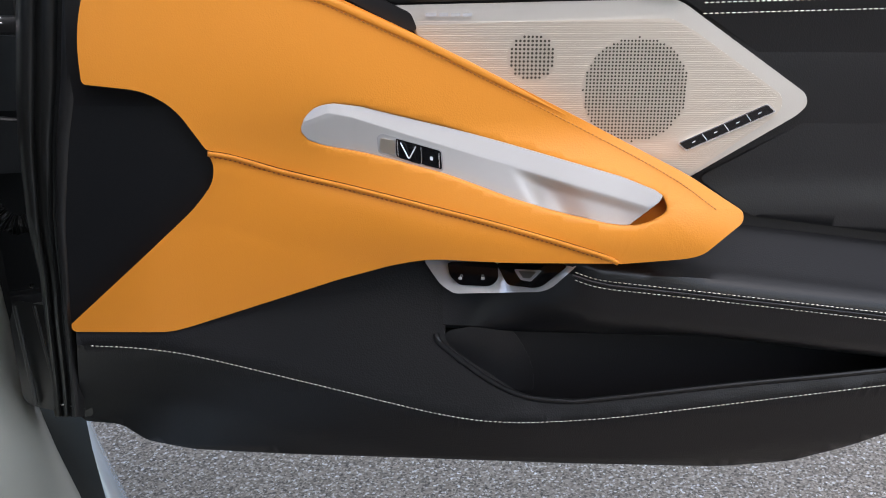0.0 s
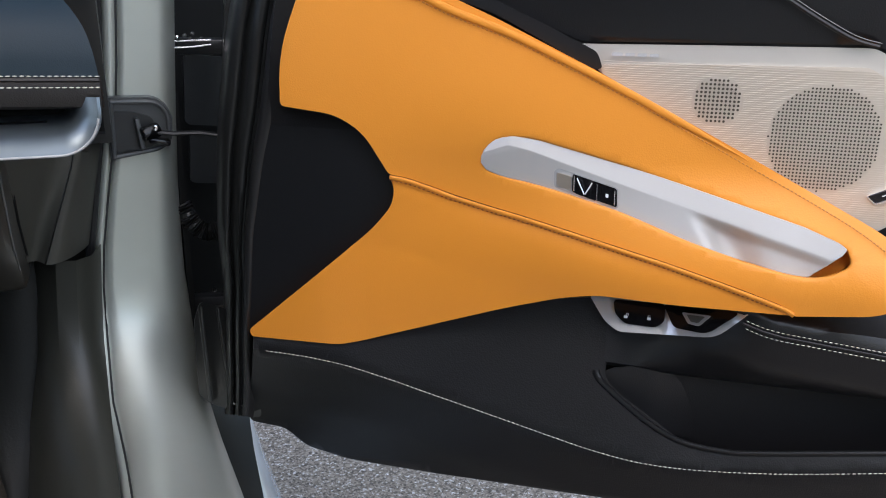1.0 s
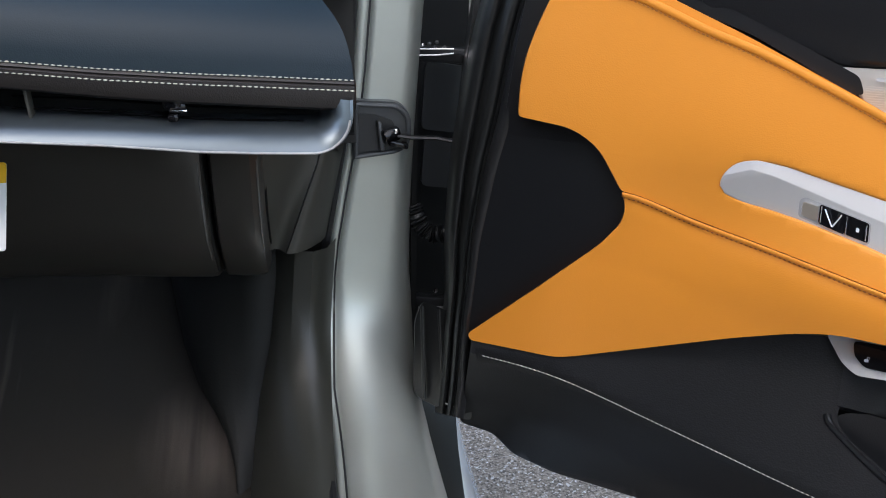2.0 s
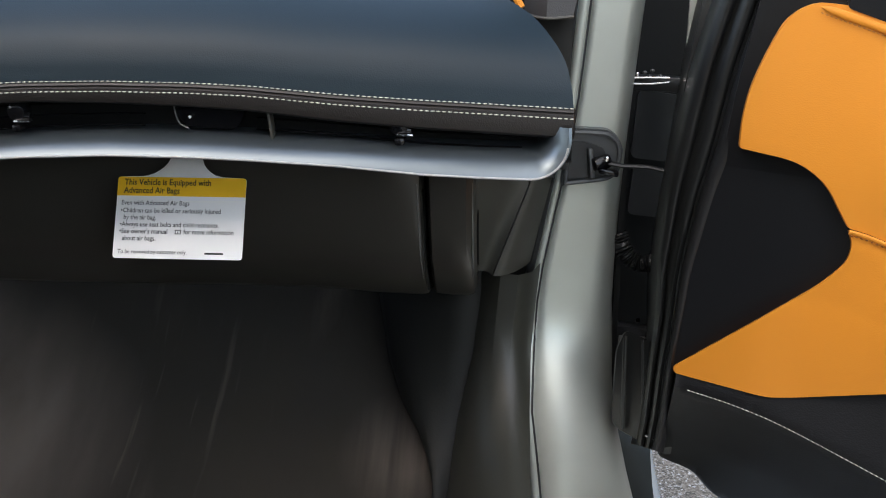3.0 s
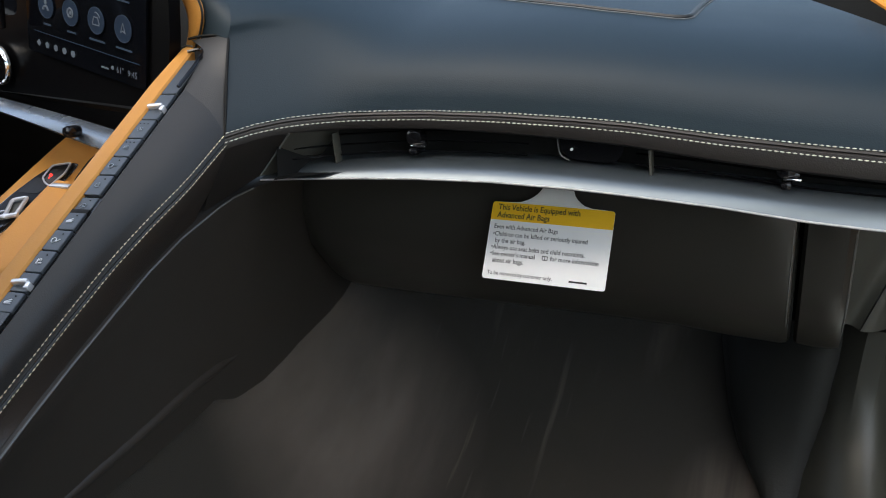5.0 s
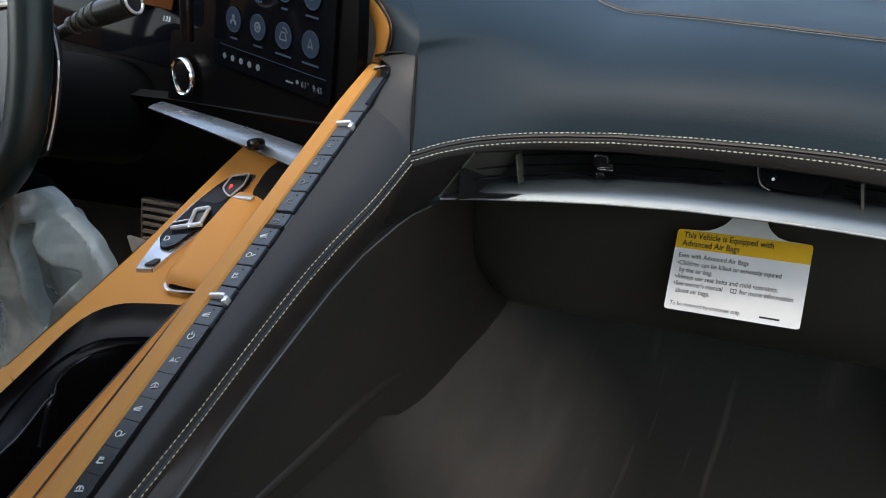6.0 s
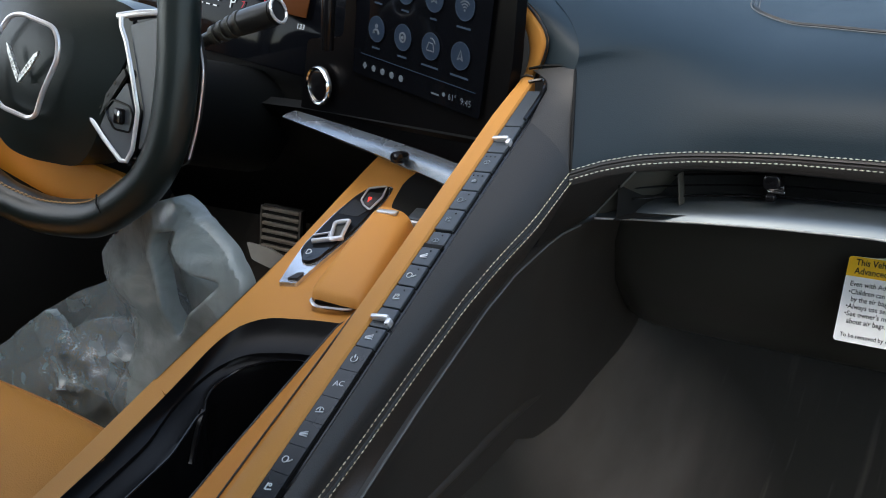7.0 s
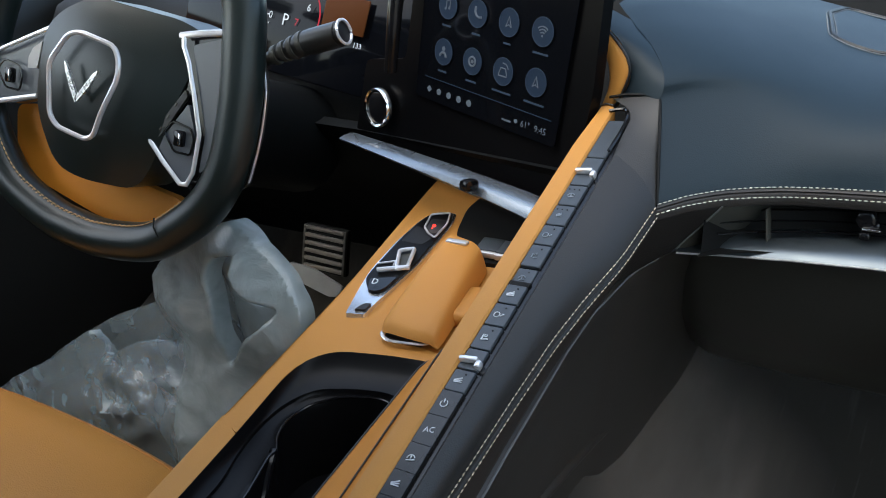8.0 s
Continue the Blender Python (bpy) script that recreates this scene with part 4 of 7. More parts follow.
lock = rounded([(0.3055, 0.5215), (0.3200, 0.4985, 0.006), (0.3315, 0.4905, 0.004), (0.363, 0.4915), (0.4103, 0.4930, 0.010), (0.434, 0.5170, 0.003), (0.43, 0.521)], 0.004)
lockset = trim("lock_bezel", relief(lock, lock_w, rim=0.003, thick=0.012, cell=0.006), LOCK_SATIN, door, "chrome lock and release bezel")
trim("lock_plate", relief(rounded([(0.3255, 0.5195), (0.3275, 0.507), (0.336, 0.4985), (0.362, 0.4975), (0.3685, 0.504), (0.3675, 0.5195)], 0.004), lambda u, z: lock_w(u, z) + 0.0025, rim=0.001, thick=0.004, cell=0.008), GLOSS_BLACK, lockset)
trim("release_dish", relief(rounded([(0.366, 0.519), (0.376, 0.499), (0.403, 0.4955, 0.008), (0.426, 0.5165), (0.42, 0.519)], 0.004), lambda u, z: lock_w(u, z) + 0.0018, rim=0.001, thick=0.004, cell=0.008), GLOSS_BLACK, lockset)
trim("release_key", relief(rounded([(0.381, 0.5135), (0.387, 0.5035), (0.396, 0.502), (0.405, 0.5125)], 0.002), lambda u, z: lock_w(u, z) + 0.0042, rim=0.0015, thick=0.004, cell=0.006), LOCK_SATIN, lockset)
trim("release_core", relief(rounded([(0.385, 0.5118), (0.389, 0.5055), (0.395, 0.505), (0.400, 0.5112)], 0.001), lambda u, z: lock_w(u, z) + 0.0052, rim=0.0006, thick=0.002, cell=0.006), GREY_PLASTIC, lockset)
for u0 in (0.335, 0.354):
    trim("padlock_mark", merged([relief(rounded([(u0, 0.5060), (u0 + 0.0030, 0.5060), (u0 + 0.0030, 0.5035), (u0, 0.5035)], 0.0005), lambda u, z: lock_w(u, z) + 0.0030, rim=0.0001, thick=0.0008), tube([(u0 + 0.0006 + (0.0012 if u0 < 0.34 else 0), -lock_w(u0, 0.5065) - 0.0030, 0.5060), (u0 + 0.0008 + (0.0012 if u0 < 0.34 else 0), -lock_w(u0, 0.5065) - 0.0030, 0.5078), (u0 + 0.0022 + (0.0012 if u0 < 0.34 else 0), -lock_w(u0, 0.5065) - 0.0030, 0.5078), (u0 + 0.0024 + (0.0012 if u0 < 0.34 else 0), -lock_w(u0, 0.5065) - 0.0030, 0.5062)], 0.0003, 4)]), GLYPH, lockset)

# door check strap, latch housing and cable boot
check = thing("door_check", "black door check link bolted to the pillar", "door check")
hous = rounded([(0.012, 0.5905), (0.059, 0.5965, 0.010), (0.0708, 0.605, 0.010), (0.0728, 0.634, 0.016), (0.060, 0.6490, 0.012), (0.014, 0.6515)], 0.004)
part("housing", relief([tuple(p) for p in hous], lambda u, z: 0.003 * smoothstep(0.59, 0.64, z), rim=0.003, thick=0.02), CAST, check).location = (0, 0.920, 0)
part("housing_rim", tube([(p[0], 0.9165, p[1]) for p in grown([tuple(q) for q in hous], -0.0035)], 0.0022, 8, closed=True, up=(0, 1, 0)), CAST, check)
# Dark plate standing in for the shaded hollow of the socket.
part("socket", relief(rounded([(0.014, 0.5985), (0.0530, 0.6025, 0.004), (0.0550, 0.6300, 0.006), (0.036, 0.6370, 0.006), (0.016, 0.6385)], 0.004), lambda u, z: 0.0, rim=0.002, thick=0.006), CAST_DARK, check).location = (0, 0.9155, 0)
part("web", block(0.0045, 0.010, 0.030, 0.0015, pose(0.0400, 0.9120, 0.6170, 0, -6, 8)), CAST, check)
part("roller", disc(0.0072, 0.018, 14, pose(0.0500, 0.908, 0.6185, 0, 78, 20), 0.002), GLOSS_BLACK, check)
part("roller_bracket", block(0.020, 0.012, 0.0055, 0.0016, pose(0.0575, 0.909, 0.6090, 0, 12, 0)), GLOSS_BLACK, check)
part("strap", tube([(0.047, 0.907, 0.6200), (0.070, 0.906, 0.6160), (0.096, 0.904, 0.6155), (0.133, 0.898, 0.6085), (0.170, 0.89, 0.600)], 0.0042, 8, flat=0.55), RUBBER, check)
part("rivet", disc(0.0028, 0.004, 10, pose(0.0545, 0.9035, 0.6235, 90), 0.0008), CHROME, check)
boot = thing("cable_boot", "ribbed black rubber cable boot", "cable boot")
cp = spline([(0.078, 0.955, 0.530), (0.0855, 0.950, 0.511), (0.098, 0.945, 0.5005), (0.113, 0.940, 0.5030), (0.126, 0.935, 0.512)], 12)
part("bellows", tube(cp, lambda s: 0.0085 + 0.0018 * math.sin(s * 130), 12), CAST_DARK, boot)
# hinge leaves in the gap, with the hold-open spring on the upper one
upper_hinge = part("door_hinge", block(0.050, 0.014, 0.016, 0.003, pose(0.112, 0.972, 0.688, 0, 0, -20)), CAST_DARK, car, "dark steel upper door hinge")
for dz in (0.0, 0.0062):
    part("spring_rod", tube([(0.080, 0.951, 0.6905 + dz), (0.100, 0.947, 0.6912 + dz), (0.1175, 0.943, 0.6935 + 0.7 * dz)], 0.0010, 8), LOCK_CHROME, upper_hinge)
for x, z in ((0.0865, 0.7005), (0.0935, 0.7020), (0.0985, 0.6985), (0.1010, 0.7035), (0.1090, 0.6985)):
    part("bolt", disc(0.0019, 0.006, 6, pose(x, 0.950, z, 78, 20), 0.0007), CHROME if x < 0.09 else CAST, upper_hinge)
lower_hinge = part("door_hinge", block(0.056, 0.016, 0.030, 0.004, pose(0.107, 0.966, 0.405, 0, 0, -16)), CAST_DARK, car, "dark steel lower door hinge")
part("leaf", block(0.030, 0.020, 0.0035, 0.0010, pose(0.099, 0.952, 0.4075, 0, -4, -10)), EDGE, lower_hinge)
part("bolt", disc(0.0026, 0.005, 6, pose(0.1035, 0.951, 0.432, 90), 0.0007), CHROME, lower_hinge)
for z0, z1 in ((0.60, 0.675), (0.535, 0.592)):
    part("jamb_panel", relief(rounded([(0.094, z0), (0.150, z0 - 0.006), (0.156, z1 - 0.008), (0.098, z1)], 0.008), None, rim=0.003, thick=0.006), CAST_DARK, car).location = (0, 1.01, 0)


# ---- dashboard, passenger side ----
dash = thing("dashboard", "black leather dashboard with pale twin stitching", "dashboard")


def edge_y(x):
    return lerp([(-0.60, 0.590), (-0.567, 0.622), (-0.55, 0.642), (-0.53, 0.662), (-0.51, 0.677), (-0.49, 0.687), (-0.46, 0.695), (-0.42, 0.700), (0.01, 0.700)], x)


def edge_z(x):
    return lerp([(-0.60, 0.695), (-0.567, 0.712), (-0.55, 0.7175), (-0.53, 0.721), (-0.49, 0.7235), (-0.422, 0.726), (-0.358, 0.727), (-0.292, 0.726), (-0.246, 0.724), (-0.179, 0.718), (-0.115, 0.714), (-0.073, 0.712), (0.003, 0.708)], x)


GENERAL = [(0.0, 0.0), (0.0015, 0.008), (0.004, 0.018), (0.012, 0.034), (0.030, 0.050), (0.066, 0.066), (0.12, 0.079), (0.19, 0.089), (0.28, 0.097), (0.38, 0.102), (0.50, 0.104)]
# where the pad sweeps up to the screen at the middle of the car
CENTRE = [(-0.567, 0.622, 0.712), (-0.5685, 0.626, 0.720), (-0.573, 0.634, 0.734), (-0.580, 0.650, 0.758), (-0.588, 0.667, 0.786), (-0.5860, 0.670, 0.7975), (-0.5935, 0.682, 0.8105), (-0.6110, 0.700, 0.8265), (-0.6395, 0.725, 0.8444), (-0.672, 0.79, 0.862), (-0.69, 1.10, 0.87)]


def pad_point(s, j):
    gy, gz = GENERAL[j]
    x_end = lerp([(0.0, 0.003), (0.0165, 0.001), (0.035, -0.004), (0.048, -0.012), (0.060, -0.022), (0.070, -0.036), (0.077, -0.052), (0.087, -0.085), (0.104, -0.16)], gz)
    xe = -0.567 + 0.570 * s
    g = Vector((-0.567 + (x_end + 0.567) * s, edge_y(xe) + gy, edge_z(xe) + gz))
    if s < 0.22:
        g0 = Vector((-0.567, edge_y(-0.567) + gy, edge_z(-0.567) + gz))
        g = g + (Vector(CENTRE[j]) - g0) * smoothstep(0.22, 0.0, s)
    return g


rows = [[pad_point(i / 72, j) for j in range(len(GENERAL))] for i in range(73)]
rows = [spline(row, 3) for row in rows]
pad_tris = np.array([[[*p] for p in t] for r0, r1 in zip(rows, rows[1:]) for k in range(len(r0) - 1) for t in ((r0[k], r1[k], r1[k + 1]), (r0[k], r1[k + 1], r0[k + 1]))])
part("top_pad", loft(rows), DASH_LEATHER, dash, "black leather top pad, tinted blue for reflected sky")
# end cap under the rounded right-hand end
cap = [rows[-1], [(p[0] + 0.002, p[1] + 0.004, min(p[2] - 0.012, 0.694)) for p in rows[-1]]]
part("end_cap", loft(cap), BLACK_PLASTIC, dash)
# folded edge below the top pad, carrying the stitching
xs = [-0.567 + 0.570 * i / 70 for i in range(71)]
rows = []
for x in xs:
    y, z = edge_y(x), edge_z(x)
    k = 0.8 + 0.5 * smoothstep(-0.567, 0.003, x)
    rows.append([(x, y + 0.001, z + 0.0005), (x, y - 0.0015, z - 0.0022), (x, y - 0.0005, z - 0.0034), (x, y - 0.0022, z - 0.0046), (x, y - 0.0024, z - 0.0080), (x, y - 0.0022, z - 0.0125 * k), (x, y - 0.0010, z - 0.0160 * k), (x, y + 0.005, z - 0.0182 * k), (x, y + 0.03, z - 0.0188 * k)])
rows.append([(0.0045, p[1] + 0.004, p[2]) for p in rows[-1]])
part("stitched_edge", loft(rows), LIP_LEATHER, dash, "folded leather edge")
for off, dy in ((0.0006, -0.0004), (-0.0068, -0.0032)):
    part("stitching", stitches([(x, edge_y(x) + dy, edge_z(x) + off) for x in xs], 0.0044, 0.0031, 0.0006, (0, -0.8, 0.6)), THREAD, dash, "pale contrast stitching")
# flat facet of the pad beside the screen
hoop_side = [(-0.6270, 0.6815, 0.7815), (-0.6185, 0.6795, 0.803), (-0.6300, 0.684, 0.8270), (-0.6490, 0.690, 0.8440), (-0.664, 0.715, 0.858)]
pad_side = spline(CENTRE[4:9], 6)
side_ = spline(hoop_side, 6)
part("pad_facet", loft([[Vector(a) * (1 - f) + Vector(b) * f + Vector((0, 0, -0.0004)) for f in (0, 0.25, 0.5, 0.75, 1)] for a, b in zip(side_, pad_side)]), DASH_LEATHER, dash)
# airbag seam on the pad
def pad_z(x, y):
    """Height of the pad's surface at x, y."""
    a, b, c = pad_tris[:, 0], pad_tris[:, 1], pad_tris[:, 2]
    den = (b[:, 1] - c[:, 1]) * (a[:, 0] - c[:, 0]) + (c[:, 0] - b[:, 0]) * (a[:, 1] - c[:, 1])
    den[np.abs(den) < 1e-12] = 1e-12
    u = ((b[:, 1] - c[:, 1]) * (x - c[:, 0]) + (c[:, 0] - b[:, 0]) * (y - c[:, 1])) / den
    v = ((c[:, 1] - a[:, 1]) * (x - c[:, 0]) + (a[:, 0] - c[:, 0]) * (y - c[:, 1])) / den
    z = u * a[:, 2] + v * b[:, 2] + (1 - u - v) * c[:, 2]
    inside = (u > -1e-4) & (v > -1e-4) & (u + v < 1.0001)
    return float(z[inside].max()) if inside.any() else 0.83


SEAM_GREY = material("seam_thread_grey", (0.13, 0.14, 0.145), 0.85, mottle=0.1, spec=0.1)
lid = rounded([(-0.550, 1.05, 0.02), (-0.512, 0.900, 0.022), (-0.462, 0.880), (-0.385, 0.8440), (-0.335, 0.826), (-0.285, 0.812), (-0.222, 0.811, 0.018), (-0.212, 1.10, 0.02), (-0.555, 1.16, 0.02)], 0.02, 6)
mid = Vector((-0.37, 0.98))
for grow, mat in ((0.0, RUBBER), (0.0040, SEAM_GREY), (-0.0040, SEAM_GREY)):
    loop = []
    for a, b in zip(lid, lid[1:] + lid[:1]):
        for k in range(6):
            q = a + (b - a) * (k / 6)
            q = q + (q - mid).normalized() * grow
            loop.append((q[0], q[1], pad_z(q[0], q[1]) + (0.0010 if grow == 0 else 0.0004)))
    part("airbag_seam", tube(loop, 0.0020 if grow == 0 else 0.0007, 6, closed=True), mat, dash)

# vent recess, silver trim ledge, knobs
rows = []
for x in xs:
    if x < -0.545:
        continue
    y, z = edge_y(x), edge_z(x)
    depth = 0.035 * smoothstep(-0.55, -0.52, x) * smoothstep(-0.002, -0.02, x) + 0.004
    zb = lerp([(-0.567, 0.668), (-0.426, 0.677), (-0.341, 0.680), (-0.246, 0.677), (-0.156, 0.672), (-0.071, 0.668), (0.0, 0.668)], x)
    rows.append([(x, y + 0.006, z - 0.0125), (x, y + depth, z - 0.015), (x, y + depth + 0.002, (z + zb) / 2), (x, y + depth, zb), (x, y + 0.0, zb - 0.001)])
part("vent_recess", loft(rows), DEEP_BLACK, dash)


def trim_z(x):
    return lerp([(-0.582, 0.661), (-0.49, 0.665), (-0.423, 0.669), (-0.357, 0.671), (-0.29, 0.670), (-0.244, 0.668), (-0.177, 0.664), (-0.112, 0.658), (-0.07, 0.656), (-0.033, 0.655), (0.01, 0.655)], x)


def trim_y(x):
    return lerp([(-0.582, 0.668), (-0.563, 0.672), (-0.53, 0.680), (-0.48, 0.687), (0.01, 0.690)], x)


rows = []
n = 64
for i in range(n + 1):
    x = -0.566 + 0.538 * i / n
    taper = smoothstep(-0.578, -0.525, x)
    y, z = trim_y(x), trim_z(x)
    h = (0.006 + 0.010 * taper) * (1 + 0.25 * smoothstep(-0.25, -0.03, x))
    rows.append([(x, y + 0.045, z + h * 1.08), (x, y + 0.022, z + h * 0.98), (x, y + 0.010, z + h * 0.82), (x, y + 0.003, z + h * 0.58), (x, y - 0.0012, z + h * 0.34), (x, y - 0.0032, z + 0.0026), (x, y - 0.0026, z + 0.0004), (x, y + 0.006, z - 0.0005), (x, y + 0.04, z)])
# curl up at the door end
base = rows[-1]
for k in range(1, 13):
    a = radians(7.5 * k)
    rows.append([(-0.028 + (0.030 - (z - trim_z(-0.028))) * math.sin(a), y + 0.004 * k / 12, trim_z(-0.028) + 0.030 - (0.030 - (z - trim_z(-0.028))) * math.cos(a)) for x, y, z in base])
rows.append([(x, y + 0.003, z + 0.010) for x, y, z in rows[-1]])
part("vent_trim", loft(rows), SATIN, dash, "satin silver trim below the vents")
# Brighter silver cord painting the highlight along the trim's lower lip.
part("trim_lip", tube([Vector(r[5]) + Vector((0, -0.0002, -0.0008)) for r in rows[:-2]], 0.0009, 8), DOOR_SILVER, dash)
# black filler behind the ledge and under it
rows = [[(x, trim_y(x) + 0.012, trim_z(x) - 0.0005), (x, trim_y(x) + 0.045, trim_z(x) - 0.003), (x, trim_y(x) + 0.085, trim_z(x) - 0.012)] for x in [-0.57 + 0.56 * i / 30 for i in range(31)]]
part("lower_lip", loft(rows), GLOVE, dash)
for x0, x1 in ((-0.535, -0.335), (-0.245, -0.035)):
    for k in range(3):
        pts = [(x0 + (x1 - x0) * i / 20, edge_y(x0 + (x1 - x0) * i / 20) + 0.016 + 0.003 * k, trim_z(x0 + (x1 - x0) * i / 20) + 0.020 + 0.0085 * k) for i in range(21)]
        part("vent_slat", tube(pts, 0.0016, 6, flat=0.5), GLOSS_BLACK, dash)
for x in (-0.432, -0.130):
    y, z = edge_y(x) + 0.012, trim_z(x) + 0.033
    knob = part("vent_knob", merged([disc(0.0076, 0.016, 22, pose(x - 0.001, y, z + 0.0008, 90), 0.003), block(0.013, 0.008, 0.007, 0.0025, pose(x + 0.003, y - 0.002, z - 0.004))]), GLOSS_BLACK, dash, "gloss black vent knob")
    part("knob_edge", block(0.013, 0.003, 0.0018, 0.0006, pose(x + 0.004, y - 0.0085, z - 0.006)), CHROME, knob)
    part("knob_stem", block(0.008, 0.02, 0.006, 0.002, pose(x, y - 0.002, z - 0.011)), GLOSS_BLACK, knob)
for x in (-0.5015, -0.232):
    part("vent_divider", block(0.0014 if x < -0.4 else 0.0022, 0.012, 0.026, 0.0005, pose(x, edge_y(x) + 0.012, trim_z(x) + 0.027, 0, -6, 0)), GREY_PLASTIC, dash)
latch = rounded([(-0.308, 0.712), (-0.306, 0.696, 0.006), (-0.298, 0.690, 0.006), (-0.262, 0.688, 0.006), (-0.255, 0.696), (-0.252, 0.712)], 0.004)
lt = part("glove_latch", relief(latch, lambda u, z: 0, rim=0.002, thick=0.01), GLOSS_BLACK, dash, "gloss black glove box release")
lt.location = (0, 0.712, 0)
part("latch_edge", tube(spline([(-0.3085, 0.711, 0.713), (-0.3075, 0.7105, 0.701), (-0.3045, 0.7105, 0.693), (-0.298, 0.7105, 0.6895)], 5), 0.0006, 6), EDGE, dash)
part("latch_lamp", disc(0.0012, 0.002, 8, pose(-0.296, 0.7105, 0.6985, 90)), WHITE_CARD, dash)

# ---- glove box and lower fascia ----
glove = thing("glove_box", "black moulded glove box door under the dashboard", "glove box")


def fascia_row(x, bulge=0.0):
    prof = [(0.800, 0.667), (0.783, 0.663), (0.774, 0.655), (0.7715, 0.645), (0.7735, 0.630), (0.780, 0.610), (0.790, 0.585), (0.804, 0.556), (0.835, 0.526), (0.860, 0.503), (0.872, 0.496), (0.90, 0.49)]
    return [(x, y - bulge, z) for y, z in prof]


rows = [fascia_row(x, b) for x, b in ((-0.62, -0.03), (-0.60, -0.012), (-0.58, -0.004), (-0.50, 0.0), (-0.40, 0.0), (-0.30, 0.0), (-0.22, 0.004), (-0.17, 0.014), (-0.126, 0.018), (-0.120, 0.015), (-0.118, 0.006))]
part("lid", solid(rows, (0, 0.02, 0.01)), GLOVE, glove)
part("lid_edge", tube([(-0.119, y - 0.010, z) for y, z in ((0.778, 0.626), (0.787, 0.607), (0.796, 0.585), (0.805, 0.556), (0.835, 0.526), (0.858, 0.505))], 0.0022, 6), BLACK_PLASTIC, glove)
# Pale cord painting the highlight down the lid's edge.
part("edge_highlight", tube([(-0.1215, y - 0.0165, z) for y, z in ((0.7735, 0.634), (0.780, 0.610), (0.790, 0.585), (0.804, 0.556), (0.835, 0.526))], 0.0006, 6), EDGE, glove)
side = thing("fascia_side", "black moulded side fascia beside the glove box", "car trim")
rows = [fascia_row(x, b) for x, b in ((-0.114, 0.006), (-0.111, 0.014), (-0.095, 0.018), (-0.080, 0.018), (-0.074, 0.012), (-0.072, -0.01))]
part("panel", solid(rows, (0, 0.02, 0.01)), GLOVE, side)
# Pale cord painting the highlight down the side panel's edge.
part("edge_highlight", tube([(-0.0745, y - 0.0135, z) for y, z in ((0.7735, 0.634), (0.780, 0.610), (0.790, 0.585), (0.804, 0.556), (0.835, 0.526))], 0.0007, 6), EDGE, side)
# Near-black sheet painting the shade in the gap beside the lid.
rows = [[(x, y + 0.035, z + 0.005) for x, y, z in fascia_row(x0)] for x0 in (-0.125, -0.10, -0.07)]
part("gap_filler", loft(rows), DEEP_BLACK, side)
A = [(-0.070, 0.78, 0.67), (-0.078, 0.80, 0.60), (-0.086, 0.835, 0.55), (-0.090, 0.86, 0.508)]
B = [(-0.006, 0.875, 0.67), (-0.024, 0.875, 0.60), (-0.042, 0.878, 0.55), (-0.057, 0.88, 0.508)]
C = [(0.014, 0.925, 0.67), (0.003, 0.925, 0.60), (-0.008, 0.925, 0.55), (-0.017, 0.925, 0.508)]
part("cheek", loft([[Vector(p) * (1 - f) + Vector(q) * f + Vector((0.004, 0.022, 0)) * math.sin(math.pi * f) for p, q in zip(A, B)] for f in [k / 8 for k in range(9)]]), GREY_PLASTIC, side, "", 80)
kick = thing("kick_panel", "charcoal plastic kick panel along the doorway", "car trim")
part("upper_panel", loft([[Vector(p) + Vector((0.001, 0.02, 0)) for p in B]] + [[Vector(p) * (1 - f) + Vector(q) * f + Vector((0.001 * (1 - f), -0.002 - 0.013 * math.sin(math.pi * f) ** 0.7, 0)) for p, q in zip(B, C)] for f in [k / 8 for k in range(9)]]), GREY_PLASTIC, kick, "", 60)
rows = []
for y, z, dx in ((0.885, 0.5065, 0.0), (0.885, 0.46, -0.004), (0.875, 0.41, -0.008), (0.845, 0.37, -0.010), (0.79, 0.347, -0.011), (0.72, 0.338, -0.012), (0.6, 0.336, -0.012), (0.0, 0.336, -0.012), (-0.6, 0.336, -0.012)):
    low = smoothstep(0.42, 0.338, z)
    rows.append([(x + dx, y + f * (1 - low), z - d * low) for x, f, d in ((-0.092, 0.16, 0.11), (-0.082, 0.09, 0.07), (-0.066, 0.03, 0.03), (-0.048, 0.004, 0.008), (-0.030, 0.0, 0.0), (-0.016, 0.010, 0.0), (-0.006, 0.04, 0.004))])
part("lower_panel", loft(rows), KICK, kick)

rows = []
for z, ax, ay, bx, by in ((0.56, -0.090, 0.90, -0.205, 1.12), (0.50, -0.088, 0.905, -0.200, 1.08), (0.43, -0.088, 0.905, -0.190, 1.02), (0.37, -0.090, 0.90, -0.175, 0.975), (0.335, -0.093, 0.89, -0.160, 0.950), (0.305, -0.097, 0.875, -0.128, 0.915), (0.285, -0.102, 0.85, -0.108, 0.880), (0.25, -0.102, 0.83, -0.104, 0.86)):
    rows.append([(ax + 0.02, ay + 0.01, z)] + [(ax + (bx - ax) * f - 0.012 * math.sin(math.pi * f), ay + (by - ay) * f - 0.018 * math.sin(math.pi * f), z) for f in [k / 8 for k in range(9)]] + [(bx + 0.01, by + 0.08, z)])
part("arch_cover", loft(rows), ARCH, kick, "dark rounded cover over the wheel arch", 70)

